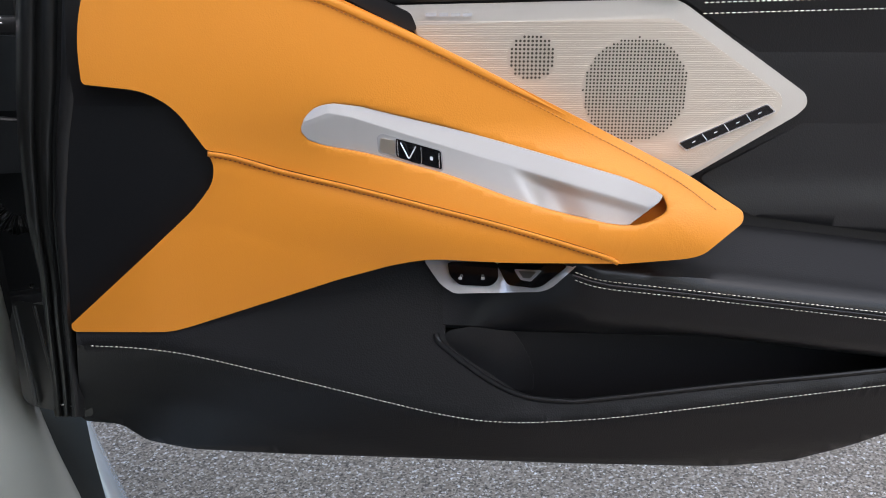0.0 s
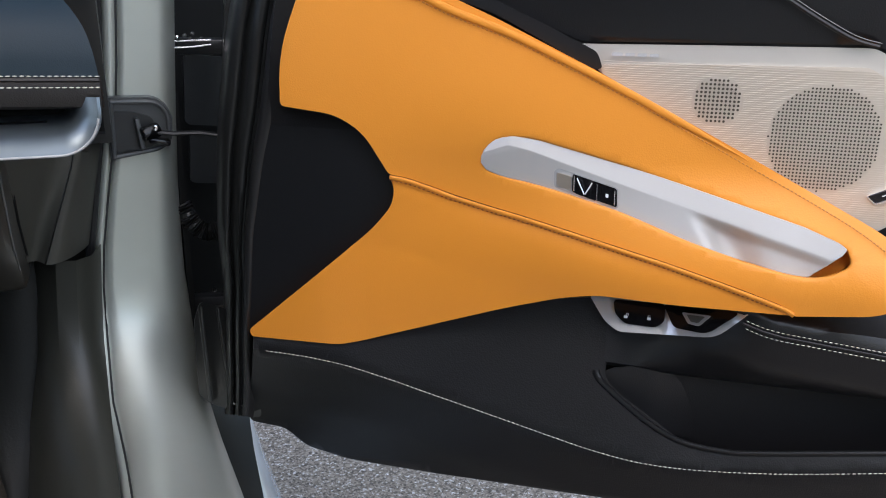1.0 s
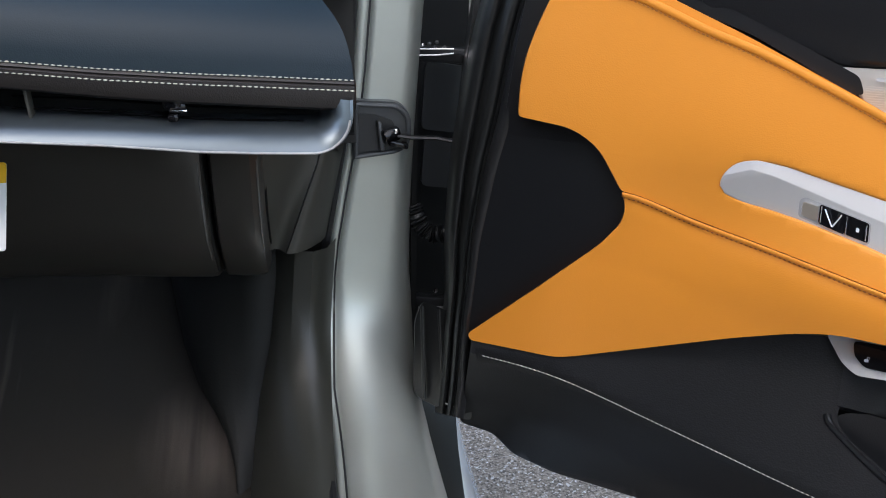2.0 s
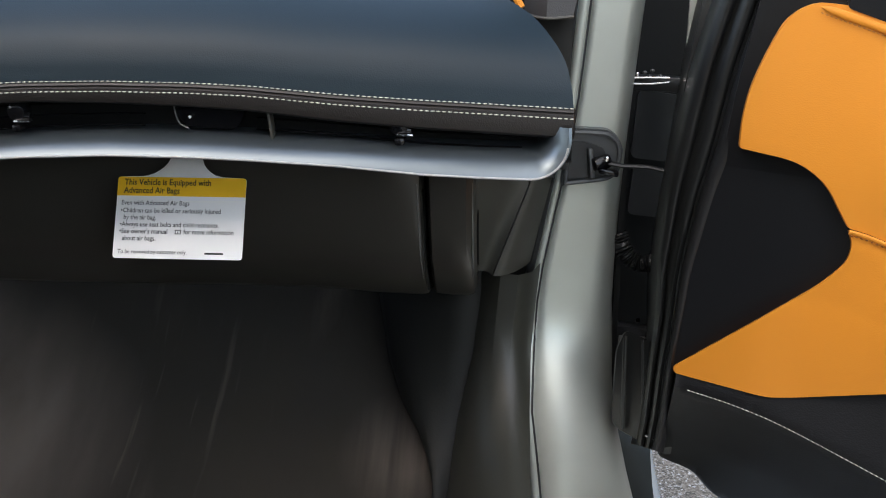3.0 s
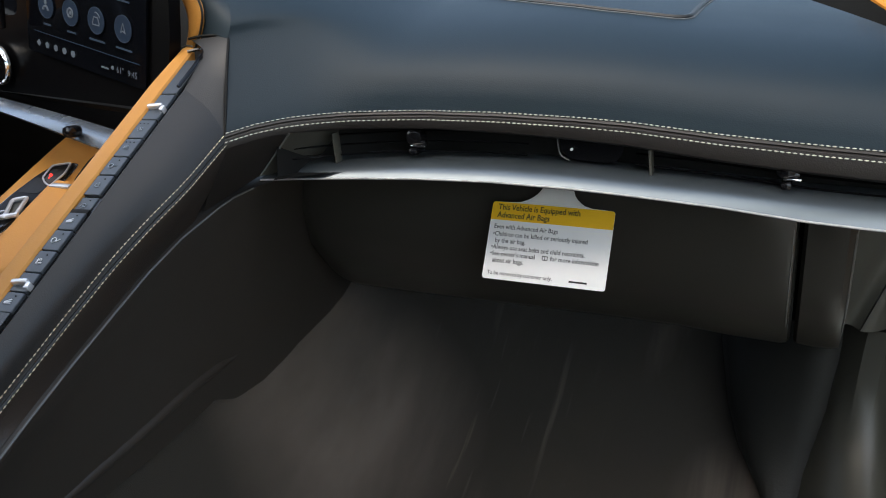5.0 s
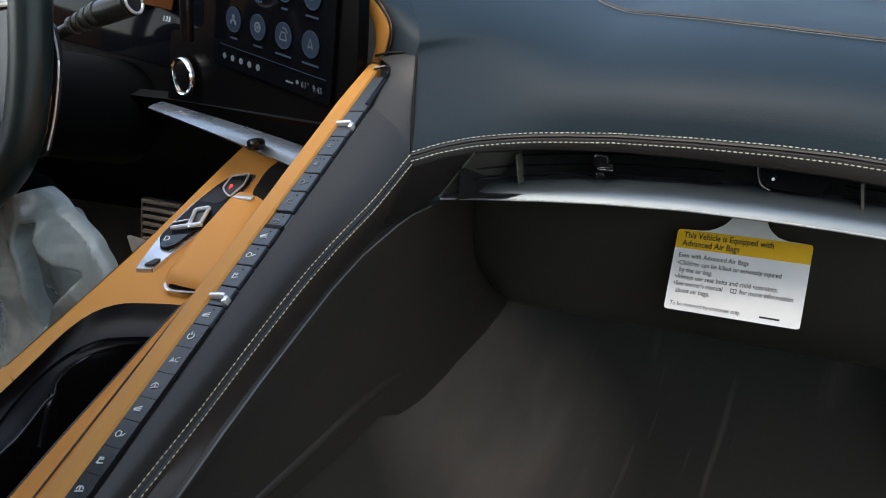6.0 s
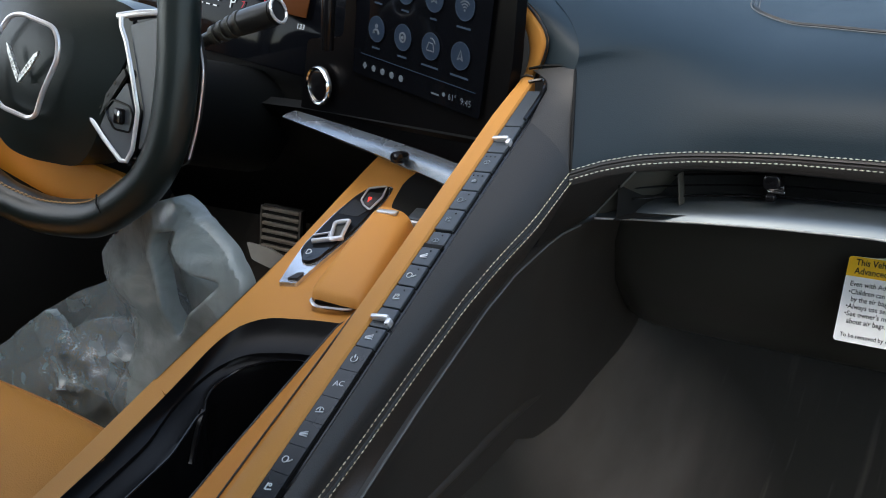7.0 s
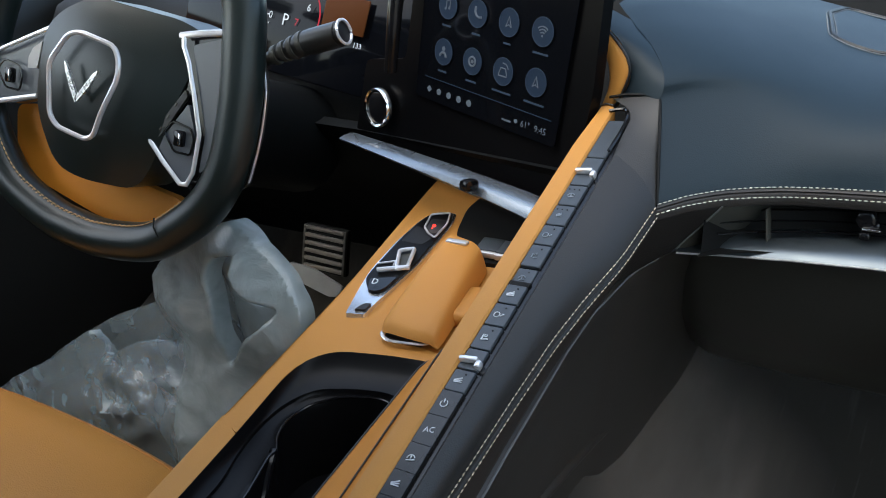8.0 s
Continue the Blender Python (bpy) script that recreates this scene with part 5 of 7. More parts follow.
# ---- footwell carpet ----
wall_pile = [[(x, y, z) for z in (0.56, 0.48, 0.40, 0.33, 0.26, 0.20)] for x, y in ((-0.080, 0.95), (-0.088, 1.0), (-0.10, 1.08), (-0.12, 1.18), (-0.16, 1.25))]
carpet = thing("footwell_carpet", "worn black carpet with pale streaks in the footwell", "carpet")
rows = []
for x, rise, fwd in ((-0.66, 0.26, -0.02), (-0.64, 0.20, -0.01), (-0.60, 0.10, 0.0), (-0.565, 0.035, 0.0), (-0.54, 0.008, 0.0), (-0.50, 0.0, 0.0), (-0.40, 0.0, 0.0), (-0.30, 0.0, 0.0), (-0.20, 0.0, 0.0), (-0.16, 0.004, 0.0), (-0.12, 0.012, 0.0), (-0.06, 0.02, 0.0)):
    row = []
    for y, z in ((-0.6, 0.20), (-0.2, 0.20), (0.2, 0.205), (0.5, 0.21), (0.7, 0.225), (0.82, 0.245), (0.92, 0.29), (1.0, 0.34), (1.07, 0.395), (1.13, 0.45), (1.18, 0.52), (1.20, 0.62)):
        row.append((x, y + fwd, z + rise * smoothstep(1.25, 0.8, y) + 0.003 * noise.noise(Vector((x * 8, y * 8, 0)))))
    rows.append(row)
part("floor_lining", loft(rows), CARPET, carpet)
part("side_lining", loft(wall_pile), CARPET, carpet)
# windscreen pillar trim and a tan cord at the far end of the dashboard
corner = thing("pillar_trim", "brown-grey plastic windscreen pillar trim", "car trim")
rows = [[(-0.030, 0.87, 0.765), (-0.034, 0.88, 0.80), (-0.036, 0.90, 0.90)], [(-0.012, 0.85, 0.763), (-0.010, 0.86, 0.80), (-0.008, 0.88, 0.90)], [(0.012, 0.855, 0.764), (0.020, 0.865, 0.80), (0.03, 0.89, 0.90)]]
part("cover", loft(rows), LIP_LEATHER, corner)
part("cover_edge", tube(spline([(-0.030, 0.868, 0.765), (-0.012, 0.848, 0.763), (0.012, 0.853, 0.764)]), 0.0016, 6), GREY_PLASTIC, corner)
rows = [[(-0.06, 0.90, 0.62), (-0.05, 0.90, 0.77)], [(-0.02, 0.875, 0.62), (-0.02, 0.865, 0.765)], [(0.014, 0.87, 0.62), (0.012, 0.865, 0.765)], [(0.016, 0.94, 0.62), (0.016, 0.94, 0.765)]]
part("lower_cover", loft(rows), BLACK_PLASTIC, corner)
part("tan_cord", tube(spline([(-0.085, 0.90, 0.815), (-0.060, 0.87, 0.800), (-0.044, 0.855, 0.787), (-0.034, 0.85, 0.772)]), 0.0035, 8), TAN, corner)
rows = []
for f in [k / 6 for k in range(7)]:
    x0 = -0.569 + 0.039 * f
    top_ = Vector((x0, edge_y(x0) - 0.0015, edge_z(x0) - 0.0125))
    foot_ = Vector((-0.603 + 0.036 * f, 0.632 + 0.036 * f, 0.640 + 0.027 * f))
    out_ = Vector((0.35, -0.9, 0.1)) * (0.004 * (1 - f))
    rows.append([top_ + (foot_ - top_) * g + out_ * math.sin(math.pi * g) for g in [k / 8 for k in range(9)]])
part("inner_corner", loft(rows), LIP_LEATHER, dash, "brown-black leather turning under into the footwell", 70)
# Pale cord painting the highlight on the slanted vent edge.
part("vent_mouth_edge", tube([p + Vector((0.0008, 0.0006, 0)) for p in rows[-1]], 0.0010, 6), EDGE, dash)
part("vent_mouth_cheek", loft([rows[-1], [p + Vector((0.020, 0.022, 0.0)) for p in rows[-1]], [p + Vector((0.030, 0.040, 0.0)) for p in rows[-1]]]), GREY_PLASTIC, dash)


# ---- centre console and its divider ----
console = thing("centre_console", "tan leather centre console with a row of buttons", "car console")


def strip_z(y):
    return 0.724 + 0.609 * (y - 0.586)


def console_z(y):
    return 0.592 + 0.32 * (y - 0.5)


def tun_x(y):
    """Edge of the tunnel trim, flaring out towards the seat."""
    return lerp([(0.10, -0.572), (0.35, -0.587), (0.40, -0.5905), (0.45, -0.595), (0.50, -0.5985), (0.55, -0.602), (0.60, -0.6043), (0.628, -0.604), (0.67, -0.596), (0.70, -0.585), (0.95, -0.585)], y)


def tun_z(y):
    return lerp([(0.10, 0.41), (0.38, 0.543), (0.4565, 0.573), (0.546, 0.607), (0.628, 0.632), (0.67, 0.644), (0.70, 0.650), (0.80, 0.645), (0.95, 0.63)], y)


YS = [0.10 + 0.02 * i for i in range(29)]
# passenger-side leather band between buttons and stitching
rows = []
for y in [0.10 + 0.0125 * i for i in range(42)] + [0.622]:
    zt = strip_z(y) + 0.0012
    zs = lerp([(0.10, 0.42), (0.38, 0.5706), (0.495, 0.640), (0.57, 0.683), (0.622, 0.711)], y)
    x0, gap = -0.605, lerp([(0.10, 0.9), (0.38, 0.92), (0.50, 1.0)], y)
    xs_ = lerp([(0.10, -0.615), (0.38, -0.5970), (0.448, -0.5918), (0.495, -0.5872), (0.53, -0.5812), (0.57, -0.5718), (0.622, -0.568)], y)
    row = [(x0 - 0.002, y, zt - 0.005), (x0, y, zt - 0.001), (x0 + 0.002, y, zt + 0.0005)]
    for k in range(1, 6):
        f = k / 6
        row.append((x0 + 0.002 + (xs_ - x0 - 0.002) * f + 0.005 * math.sin(math.pi * f), y, zt + (zs - zt) * f + 0.002 * math.sin(math.pi * f)))
    row += [(xs_, y, zs), (xs_ + 0.0012, y, zs - 0.004 * gap), (xs_ + 0.0002, y, zs - 0.006 * gap), (xs_ + 0.0012, y, zs - 0.008 * gap), (xs_ + 0.0002, y, zs - 0.014), (0.5 * (xs_ + tun_x(y)) - 0.001, y, zs - 0.5 * (zs - tun_z(y)) - 0.008), (tun_x(y) - 0.003, y, tun_z(y) + 0.0028)]
    rows.append(row)
band_end = rows[-1]
part("divider_leather", loft([r[:12] for r in rows]), DIVIDER, console, "blue-black leather divider")
part("divider_skirt", loft([r[11:] for r in rows]), BROWN_FOLD, console, "brown-black leather skirt")
for k, dx, dz in ((9, 0.0008, 0.0006), (12, 0.0012, 0.001)):
    part("stitching", stitches([Vector(r[k - 1]) + Vector((dx, 0, dz)) for r in rows], 0.0044, 0.0031, 0.0006, (0.8, -0.1, 0.6)), SAND_THREAD, console, "sand coloured contrast stitching")
# upper leather corner that closes the band against the dashboard
LEFT = [(-0.606, 0.640, 0.7600), (-0.607, 0.656, 0.7700), (-0.616, 0.668, 0.778), (-0.632, 0.676, 0.783)]
RIGHT = [(-0.577, 0.643, 0.746), (-0.583, 0.656, 0.767), (-0.5885, 0.667, 0.786), (-0.590, 0.671, 0.7885)]
rows = [band_end[1:9]] + [[Vector(l) * (1 - f) + Vector(r) * f + Vector((0.003, 0, 0.001)) * math.sin(math.pi * f) * (1 - k / 4) for f in [i / 7 for i in range(8)]] for k, (l, r) in enumerate(zip(LEFT, RIGHT))]
part("divider_corner", loft(rows), DIVIDER, console)
rows = [[(-0.588 + 0.0205 * f, 0.669 - 0.046 * f, 0.7865 - 0.074 * f + 0.006 * math.sin(math.pi * f)) for f in [k / 10 for k in range(11)]]]
part("divider_seam", tube([(-0.634, 0.675, 0.784), (-0.62, 0.676, 0.787), (-0.602, 0.674, 0.788)] + rows[0], 0.0013, 6), DEEP_BLACK, console)

# tan leather rail beside the buttons, curling up round the screen
def rail_x(y):
    return lerp([(0.10, -0.646), (0.40, -0.6438), (0.633, -0.6435), (0.672, -0.640)], y)


rail = []
for y in [0.10 + 0.0204 * i for i in range(28)] + [0.666, 0.673]:
    z, x = strip_z(y), rail_x(y)
    rail.append([(x - 0.025, y, console_z(y) - 0.03), (x - 0.018, y, z - 0.060), (x - 0.006, y, z - 0.024), (x - 0.0025, y, z - 0.008), (x, y, z - 0.0012), (x + 0.004, y, z), (-0.634, y, z), (-0.6290, y, z - 0.0006), (-0.6275, y, z - 0.0025), (-0.6275, y, z - 0.012)])
part("tan_rail", loft(rail), CONSOLE_TAN, console, "tan leather rail")
part("rail_seam", tube([(-0.6405, 0.6735, 0.7772), (-0.636, 0.6735, 0.7785), (-0.6295, 0.6735, 0.7778)], 0.0009, 6), LIP_LEATHER, console)
outer = spline([(0.0072, -0.0100), (0.0136, 0.0001), (0.0187, 0.0107), (0.0214, 0.0213), (0.0178, 0.0310), (0.0090, 0.0408), (-0.0022, 0.0503), (-0.0111, 0.0572)], 5)
inner = spline([(-0.0062, -0.0115), (-0.0024, -0.0037), (0.0012, 0.0060), (0.0018, 0.0153), (-0.0006, 0.0257), (-0.0060, 0.0346), (-0.0110, 0.0445), (-0.0150, 0.0560)], 5)
rows = []
for o, q in zip(outer, inner):
    row = [(q[0] + (o[0] - q[0]) * f, -0.0025 * math.sin(math.pi * f) ** 0.5, q[1] + (o[1] - q[1]) * f) for f in (0.0, 0.08, 0.25, 0.5, 0.75, 0.92, 1.0)]
    rows.append([(row[0][0] + 0.001, 0.010, row[0][2])] + row + [(row[-1][0], 0.006, row[-1][2])])
part("screen_hoop", loft(rows), CONSOLE_TAN, console, "tan leather edge round the screen").matrix_world = pose(-0.640, 0.683, 0.785, 0, 0, -15.5)
part("hoop_seam", tube(spline([(-0.640 + 0.9636 * u, 0.6825 - 0.267 * u, 0.785 + z) for u, z in ((0.0080, -0.0105), (0.0148, 0.0001), (0.0199, 0.0107), (0.0226, 0.0213), (0.0190, 0.0318), (0.0100, 0.0418), (-0.0012, 0.0513), (-0.0101, 0.0582))], 6), 0.0011, 6), RUBBER, console)
lip = []
for y in [0.10 + 0.0115 * i for i in range(30)] + [0.442, 0.447, 0.450, 0.4515, 0.452]:
    z, o = strip_z(y), lerp([(0.10, 0.055), (0.348, 0.0285), (0.40, 0.021), (0.442, 0.0145), (0.447, 0.0125), (0.450, 0.0095), (0.4515, 0.006), (0.452, 0.001)], y)
    x = rail_x(y)
    lip.append([(x - 0.0015, y, z - 0.0075), (x - 0.0026 - 0.25 * o, y, z - 0.0085), (x - 0.003 - 0.6 * o, y, z - 0.0120), (x - 0.0035 - o, y, z - 0.0175), (x - 0.004 - o, y, z - 0.021), (x - 0.0045 - o, y, z - 0.030)])
# Brown cord painting the shade in the crease beside the rail.
part("lip_crease", tube([Vector(r[1]) + Vector((0.0010, 0, 0.0006)) for r in lip], 0.0008, 6), BROWN_FOLD, console)
part("inner_lip", loft(lip), LIP_TAN, console, "tan leather lip beside the cup holder")
part("piping", tube([Vector(r[3]) + Vector((-0.0012, 0, -0.0008)) for r in lip], 0.0009, 6), LIP_LEATHER, console)
part("stitching", stitches([Vector(r[3]) + Vector((0.001, 0, 0.0006)) for r in lip], 0.004, 0.0028, 0.0004, (0.3, 0, 1)), TAN_THREAD, console)
part("cup_side", loft([[Vector(r[5]), Vector((-0.682 + 0.01 * smoothstep(0.4, 0.52, r[0][1]), r[0][1], console_z(r[0][1]) - 0.012)), Vector((-0.684, r[0][1], console_z(r[0][1]) - 0.05))] for r in lip]), FELT, console)

# button strip
STRIP_BLACK = material("strip_gloss_black", (0.0100, 0.0118, 0.0135), 0.28, mottle=0.1, spec=0.5)
part("strip_bed", solid([[(-0.6305, y, strip_z(y) - 0.006), (-0.604, y, strip_z(y) - 0.003)] for y in YS if y < 0.665], (0.0, 0.004, -0.008)), GLOSS_BLACK, console)
slope = math.degrees(math.atan(0.609))
tilt = 3
cuts = [0.662, 0.622, 0.594, 0.5745, 0.556, 0.538, 0.519, 0.5035, 0.488, 0.4705, 0.4525, 0.437, 0.4215, 0.4045, 0.3855, 0.368, 0.3525, 0.335, 0.318, 0.300, 0.283]


def arc_mark(r, a0, a1, n, m):
    """A thin curved stroke lying on a key."""
    return tube([m @ Vector((r * math.cos(radians(a0 + (a1 - a0) * i / n)), r * math.sin(radians(a0 + (a1 - a0) * i / n)), 0)) for i in range(n + 1)], 0.0004, 5)


for k, (a, b) in enumerate(zip(cuts, cuts[1:])):
    y = (a + b) / 2
    L = (a - b) / math.cos(radians(slope)) - (0.0008 if k < 12 else 0.0001)
    base = pose(-0.6190, y, strip_z(y) - 0.0050 - (0.0015 if k == 6 else 0), slope, 0, 0) @ pose(0, 0, 0, 0, -tilt, 0)
    key = part("strip_key", block(0.0160, L, 0.006, 0.0006 if k < 12 else 0.0002, base, 1), BUTTON if k < 12 else STRIP_BLACK, console, "grey climate control key" if k < 12 else "gloss black climate control key")
    top_ = base @ pose(-0.001, -0.0005, 0.0034, 0, 0, 14)
    if k in (1, 10):
        part("toggle", merged([block(0.014, 0.0036, 0.005, 0.0012, base @ pose(-0.0010, -0.002, 0.005, 0, 0, 6)), block(0.004, 0.0060, 0.006, 0.0012, base @ pose(0.0068, -0.004, 0.003))]), BRIGHT, console, "chrome temperature toggle")
    elif k == 13:
        lettering("key_symbol", "AC", 0.0060, GLYPH, key, base @ pose(-0.0040, -0.0028, 0.0032, 0, 0, 10))
    elif k == 12:
        part("key_symbol", merged([arc_mark(0.0026, -230, 50, 14, top_), block(0.0007, 0.0030, 0.0006, 0, top_ @ pose(0, 0.0022, 0))]), GLYPH, key)
    elif k > 1:
        kind = k % 4
        w = 0.0060 if k > 6 else 0.0042
        if kind == 0:
            marks = [arc_mark(0.0022, 0, 360, 14, top_ @ pose(-0.001, 0, 0)), block(w * 0.6, 0.0006, 0.0006, 0, top_ @ pose(0.003, -0.001, 0, 0, 0, 30))]
        elif kind == 1:
            marks = [block(0.0008, w * 0.8, 0.0006, 0, top_ @ pose(-0.0015, 0.0003, 0, 0, 0, -14)), block(w * 0.7, 0.0008, 0.0006, 0, top_ @ pose(0.0008, -0.0020, 0)), arc_mark(0.0010, 0, 360, 8, top_ @ pose(0.0010, 0.0012, 0))]
        elif kind == 2:
            marks = [arc_mark(0.0028, 10, 170, 10, top_ @ pose(0, -0.001, 0)), block(w, 0.0007, 0.0006, 0, top_ @ pose(0, -0.0018, 0)), block(0.0007, 0.0022, 0.0006, 0, top_ @ pose(0, 0.0002, 0))]
        else:
            marks = [block(w, 0.0007, 0.0006, 0, top_ @ pose(0, 0.0012 * d, 0, 0, 0, 12 * d)) for d in (-1, 0, 1)]
        part("key_symbol", merged(marks), SYMBOL if k < 7 else GLYPH, key)
        if k in (2, 3):
            part("key_dots", merged([disc(0.0006, 0.0006, 6, base @ pose(-0.005 + 0.004 * d, L * 0.28, 0.0031)) for d in range(3)]), DEEP_BLACK, key)
        elif k < 12:
            part("key_dots", disc(0.0007, 0.0006, 6, base @ pose(0.002, L * 0.3, 0.0031)), DEEP_BLACK, key)
    if k == 6:
        part("key_slot", block(0.017, 0.0045, 0.003, 0.0004, base @ pose(0, -L / 2 + 0.002, 0.0022)), DEEP_BLACK, key)
part("strip_end", tube(spline([(-0.630, 0.667, 0.774), (-0.617, 0.668, 0.776), (-0.610, 0.658, 0.773), (-0.608, 0.645, 0.765), (-0.608, 0.62, 0.750)], 6), 0.0016, 6), GLOSS_BLACK, console)

# tan console top with an opening for the cups
CUP = rounded([(-0.775, 0.12), (-0.783, 0.325), (-0.791, 0.392), (-0.800, 0.451, 0.02), (-0.797, 0.477, 0.02), (-0.780, 0.493, 0.02), (-0.734, 0.503), (-0.694, 0.508, 0.006), (-0.689, 0.495, 0.006), (-0.680, 0.40), (-0.672, 0.12)], 0.01, 4)


def left_x(y):
    return lerp([(0.05, -0.782), (0.318, -0.8065), (0.40, -0.8165), (0.456, -0.822), (0.522, -0.829), (0.598, -0.838), (0.737, -0.858), (0.80, -0.866)], y)


def tilted(ob_bm, dz=0.0):
    """Lays a panel built in x-z on the sloping console: x stays, z becomes y."""
    for v in ob_bm.verts:
        x, h, y = v.co
        v.co = (x, y, console_z(y) - h + dz)
    return ob_bm


top = [(left_x(y), y) for y in (0.05, 0.2, 0.318, 0.40, 0.456, 0.522, 0.598, 0.737, 0.78)] + [(-0.70, 0.75), (-0.664, 0.69), (-0.662, 0.516)]
hole = [(p[0], p[1]) for p in CUP]
front = [p for p in hole]
# the ring round the opening: left rail, front deck
deck = top[3:] + [(-0.685, 0.516), (-0.694, 0.5095)] + [(-0.734, 0.5045), (-0.778, 0.495), (-0.7945, 0.481), (-0.8015, 0.468), (-0.8020, 0.452), (-0.792, 0.392)]
part("deck", tilted(relief(rounded(deck, 0.004), lambda u, z: 0.004 * smoothstep(0.55, 0.75, z), rim=0.004, thick=0.02, cell=0.02)), CONSOLE_TAN, console, "tan leather console deck")
side_rail = [(left_x(0.05), 0.05), (left_x(0.2), 0.2), (left_x(0.318), 0.318), (left_x(0.402), 0.402), (-0.7915, 0.39), (-0.783, 0.325), (-0.775, 0.05)]
part("side_rail", tilted(relief(side_rail, None, rim=0.003, thick=0.02)), CONSOLE_TAN, console)
rows = [[(left_x(y) + 0.001, y, console_z(y) - 0.003), (left_x(y) - 0.006, y, console_z(y) - 0.012), (left_x(y) - 0.010, y, console_z(y) - 0.05), (left_x(y) - 0.012, y, console_z(y) - 0.2)] for y in (0.05, 0.2, 0.318, 0.4, 0.46, 0.52, 0.6, 0.74, 0.8)]
part("side_wall", loft(rows), BLACK_PLASTIC, console)
# cup tray: sloping sides, a shelf, and two joined wells
SHELF = [(-0.690, 0.13), (-0.690, 0.36), (-0.7005, 0.44), (-0.7005, 0.478), (-0.718, 0.4815), (-0.7417, 0.4775), (-0.7779, 0.4650), (-0.7915, 0.4430), (-0.7935, 0.4150), (-0.788, 0.388), (-0.7775, 0.360), (-0.772, 0.13)]
WELLS = [(-0.694, 0.14), (-0.694, 0.36), (-0.704, 0.44), (-0.704, 0.474), (-0.7173, 0.4795), (-0.733, 0.4790), (-0.7583, 0.4690), (-0.776, 0.4530), (-0.7815, 0.4320), (-0.7755, 0.4150), (-0.7655, 0.4060), (-0.7670, 0.3990), (-0.7605, 0.3790), (-0.7545, 0.3600), (-0.755, 0.14)]


def round_the_middle(loop, n=72):
    """A closed outline sampled at even turns round the middle of the tray."""
    mx, my, out = -0.738, 0.40, []
    for k in range(n):
        a = 2 * math.pi * (k + 0.5) / n
        dx, dy, best = math.cos(a), math.sin(a), 0.0
        for p, q in zip(loop, loop[1:] + loop[:1]):
            ex_, ey_ = q[0] - p[0], q[1] - p[1]
            den = dx * ey_ - dy * ex_
            if abs(den) > 1e-9:
                r, f = ((p[0] - mx) * ey_ - (p[1] - my) * ex_) / den, ((p[0] - mx) * dy - (p[1] - my) * dx) / den
                if r > 0 and -1e-6 <= f <= 1.000001:
                    best = max(best, r)
        out.append((mx + best * dx, my + best * dy))
    return out


mouth, shelf, wells = (round_the_middle([(p[0], p[1]) for p in lp]) for lp in (CUP, rounded(SHELF, 0.012, 4), rounded(WELLS, 0.006, 4)))
rows = []
for loop_, toward, f, d in ((mouth, shelf, 0.0, 0.002), (mouth, shelf, 0.15, 0.008), (mouth, shelf, 0.5, 0.0125), (mouth, shelf, 0.9, 0.0150), (mouth, shelf, 1.0, 0.0152), (mouth, shelf, 1.0, 0.0185), (shelf, wells, 0.3, 0.0205), (shelf, wells, 0.8, 0.0215), (shelf, wells, 0.92, 0.0205), (shelf, wells, 1.0, 0.0218), (shelf, wells, 1.0, 0.030), (shelf, wells, 1.04, 0.085)):
    rows.append([(p[0] + (q[0] - p[0]) * f, p[1] + (q[1] - p[1]) * f, console_z(p[1] + (q[1] - p[1]) * f) - d) for p, q in zip(loop_, toward)])
tray = part("cup_tray", loft(rows, close_v=True), FELT, console, "gloss black cup holder tray", 50)
bm = bmesh.new()
bm.faces.new([bm.verts.new((p[0], p[1], console_z(p[1]) - 0.084)) for p in wells])
part("tray_floor", bm, FELT, tray)
part("well_lip", tube([(p[0], p[1], console_z(p[1]) - 0.0205) for p in wells], 0.0011, 6, closed=True), GLOSS_BLACK, tray, "polished edge of the cup wells")
part("well_tongue", tube([(-0.7700, 0.4070, console_z(0.407) - 0.0225), (-0.7645, 0.3960, console_z(0.396) - 0.026), (-0.7600, 0.382, console_z(0.382) - 0.045)], 0.0032, 8), GLOSS_BLACK, tray)

# gear selector plate with keys
RED_GLOW = glowing("red_legend", (1.0, 0.03, 0.02), 2.0)
plate = rounded([(-0.8040, 0.5337, 0.001), (-0.7871, 0.5384, 0.002), (-0.7880, 0.5537), (-0.7868, 0.5828), (-0.7858, 0.6151), (-0.7898, 0.6527), (-0.7936, 0.6824), (-0.8000, 0.7010, 0.004), (-0.8148, 0.6995), (-0.8254, 0.6921, 0.006), (-0.829, 0.676), (-0.8287, 0.6386), (-0.8228, 0.5918), (-0.8147, 0.5653)], 0.01)
gear = thing("gear_selector", "chrome framed push-button gear selector", "gear selector")
part("frame", tilted(relief(plate, lambda u, z: 0.0016 * smoothstep(-0.79, -0.82, u), rim=0.0014, thick=0.004, cell=0.006), 0.0012), LOCK_CHROME, gear)
inner = rounded([(-0.8165, 0.577), (-0.8200, 0.5873), (-0.8262, 0.6386), (-0.8265, 0.675), (-0.8235, 0.6895), (-0.8148, 0.6965), (-0.8025, 0.698), (-0.7965, 0.682), (-0.792, 0.6527), (-0.788, 0.6151), (-0.789, 0.5828), (-0.7926, 0.5650), (-0.8017, 0.5633)], 0.006)
part("well", tilted(relief(inner, lambda u, z: 0.0012, rim=0.0004, thick=0.002), 0.0018), FELT, gear)


def on_deck(x, y, h):
    return (x, y, console_z(y) + h)


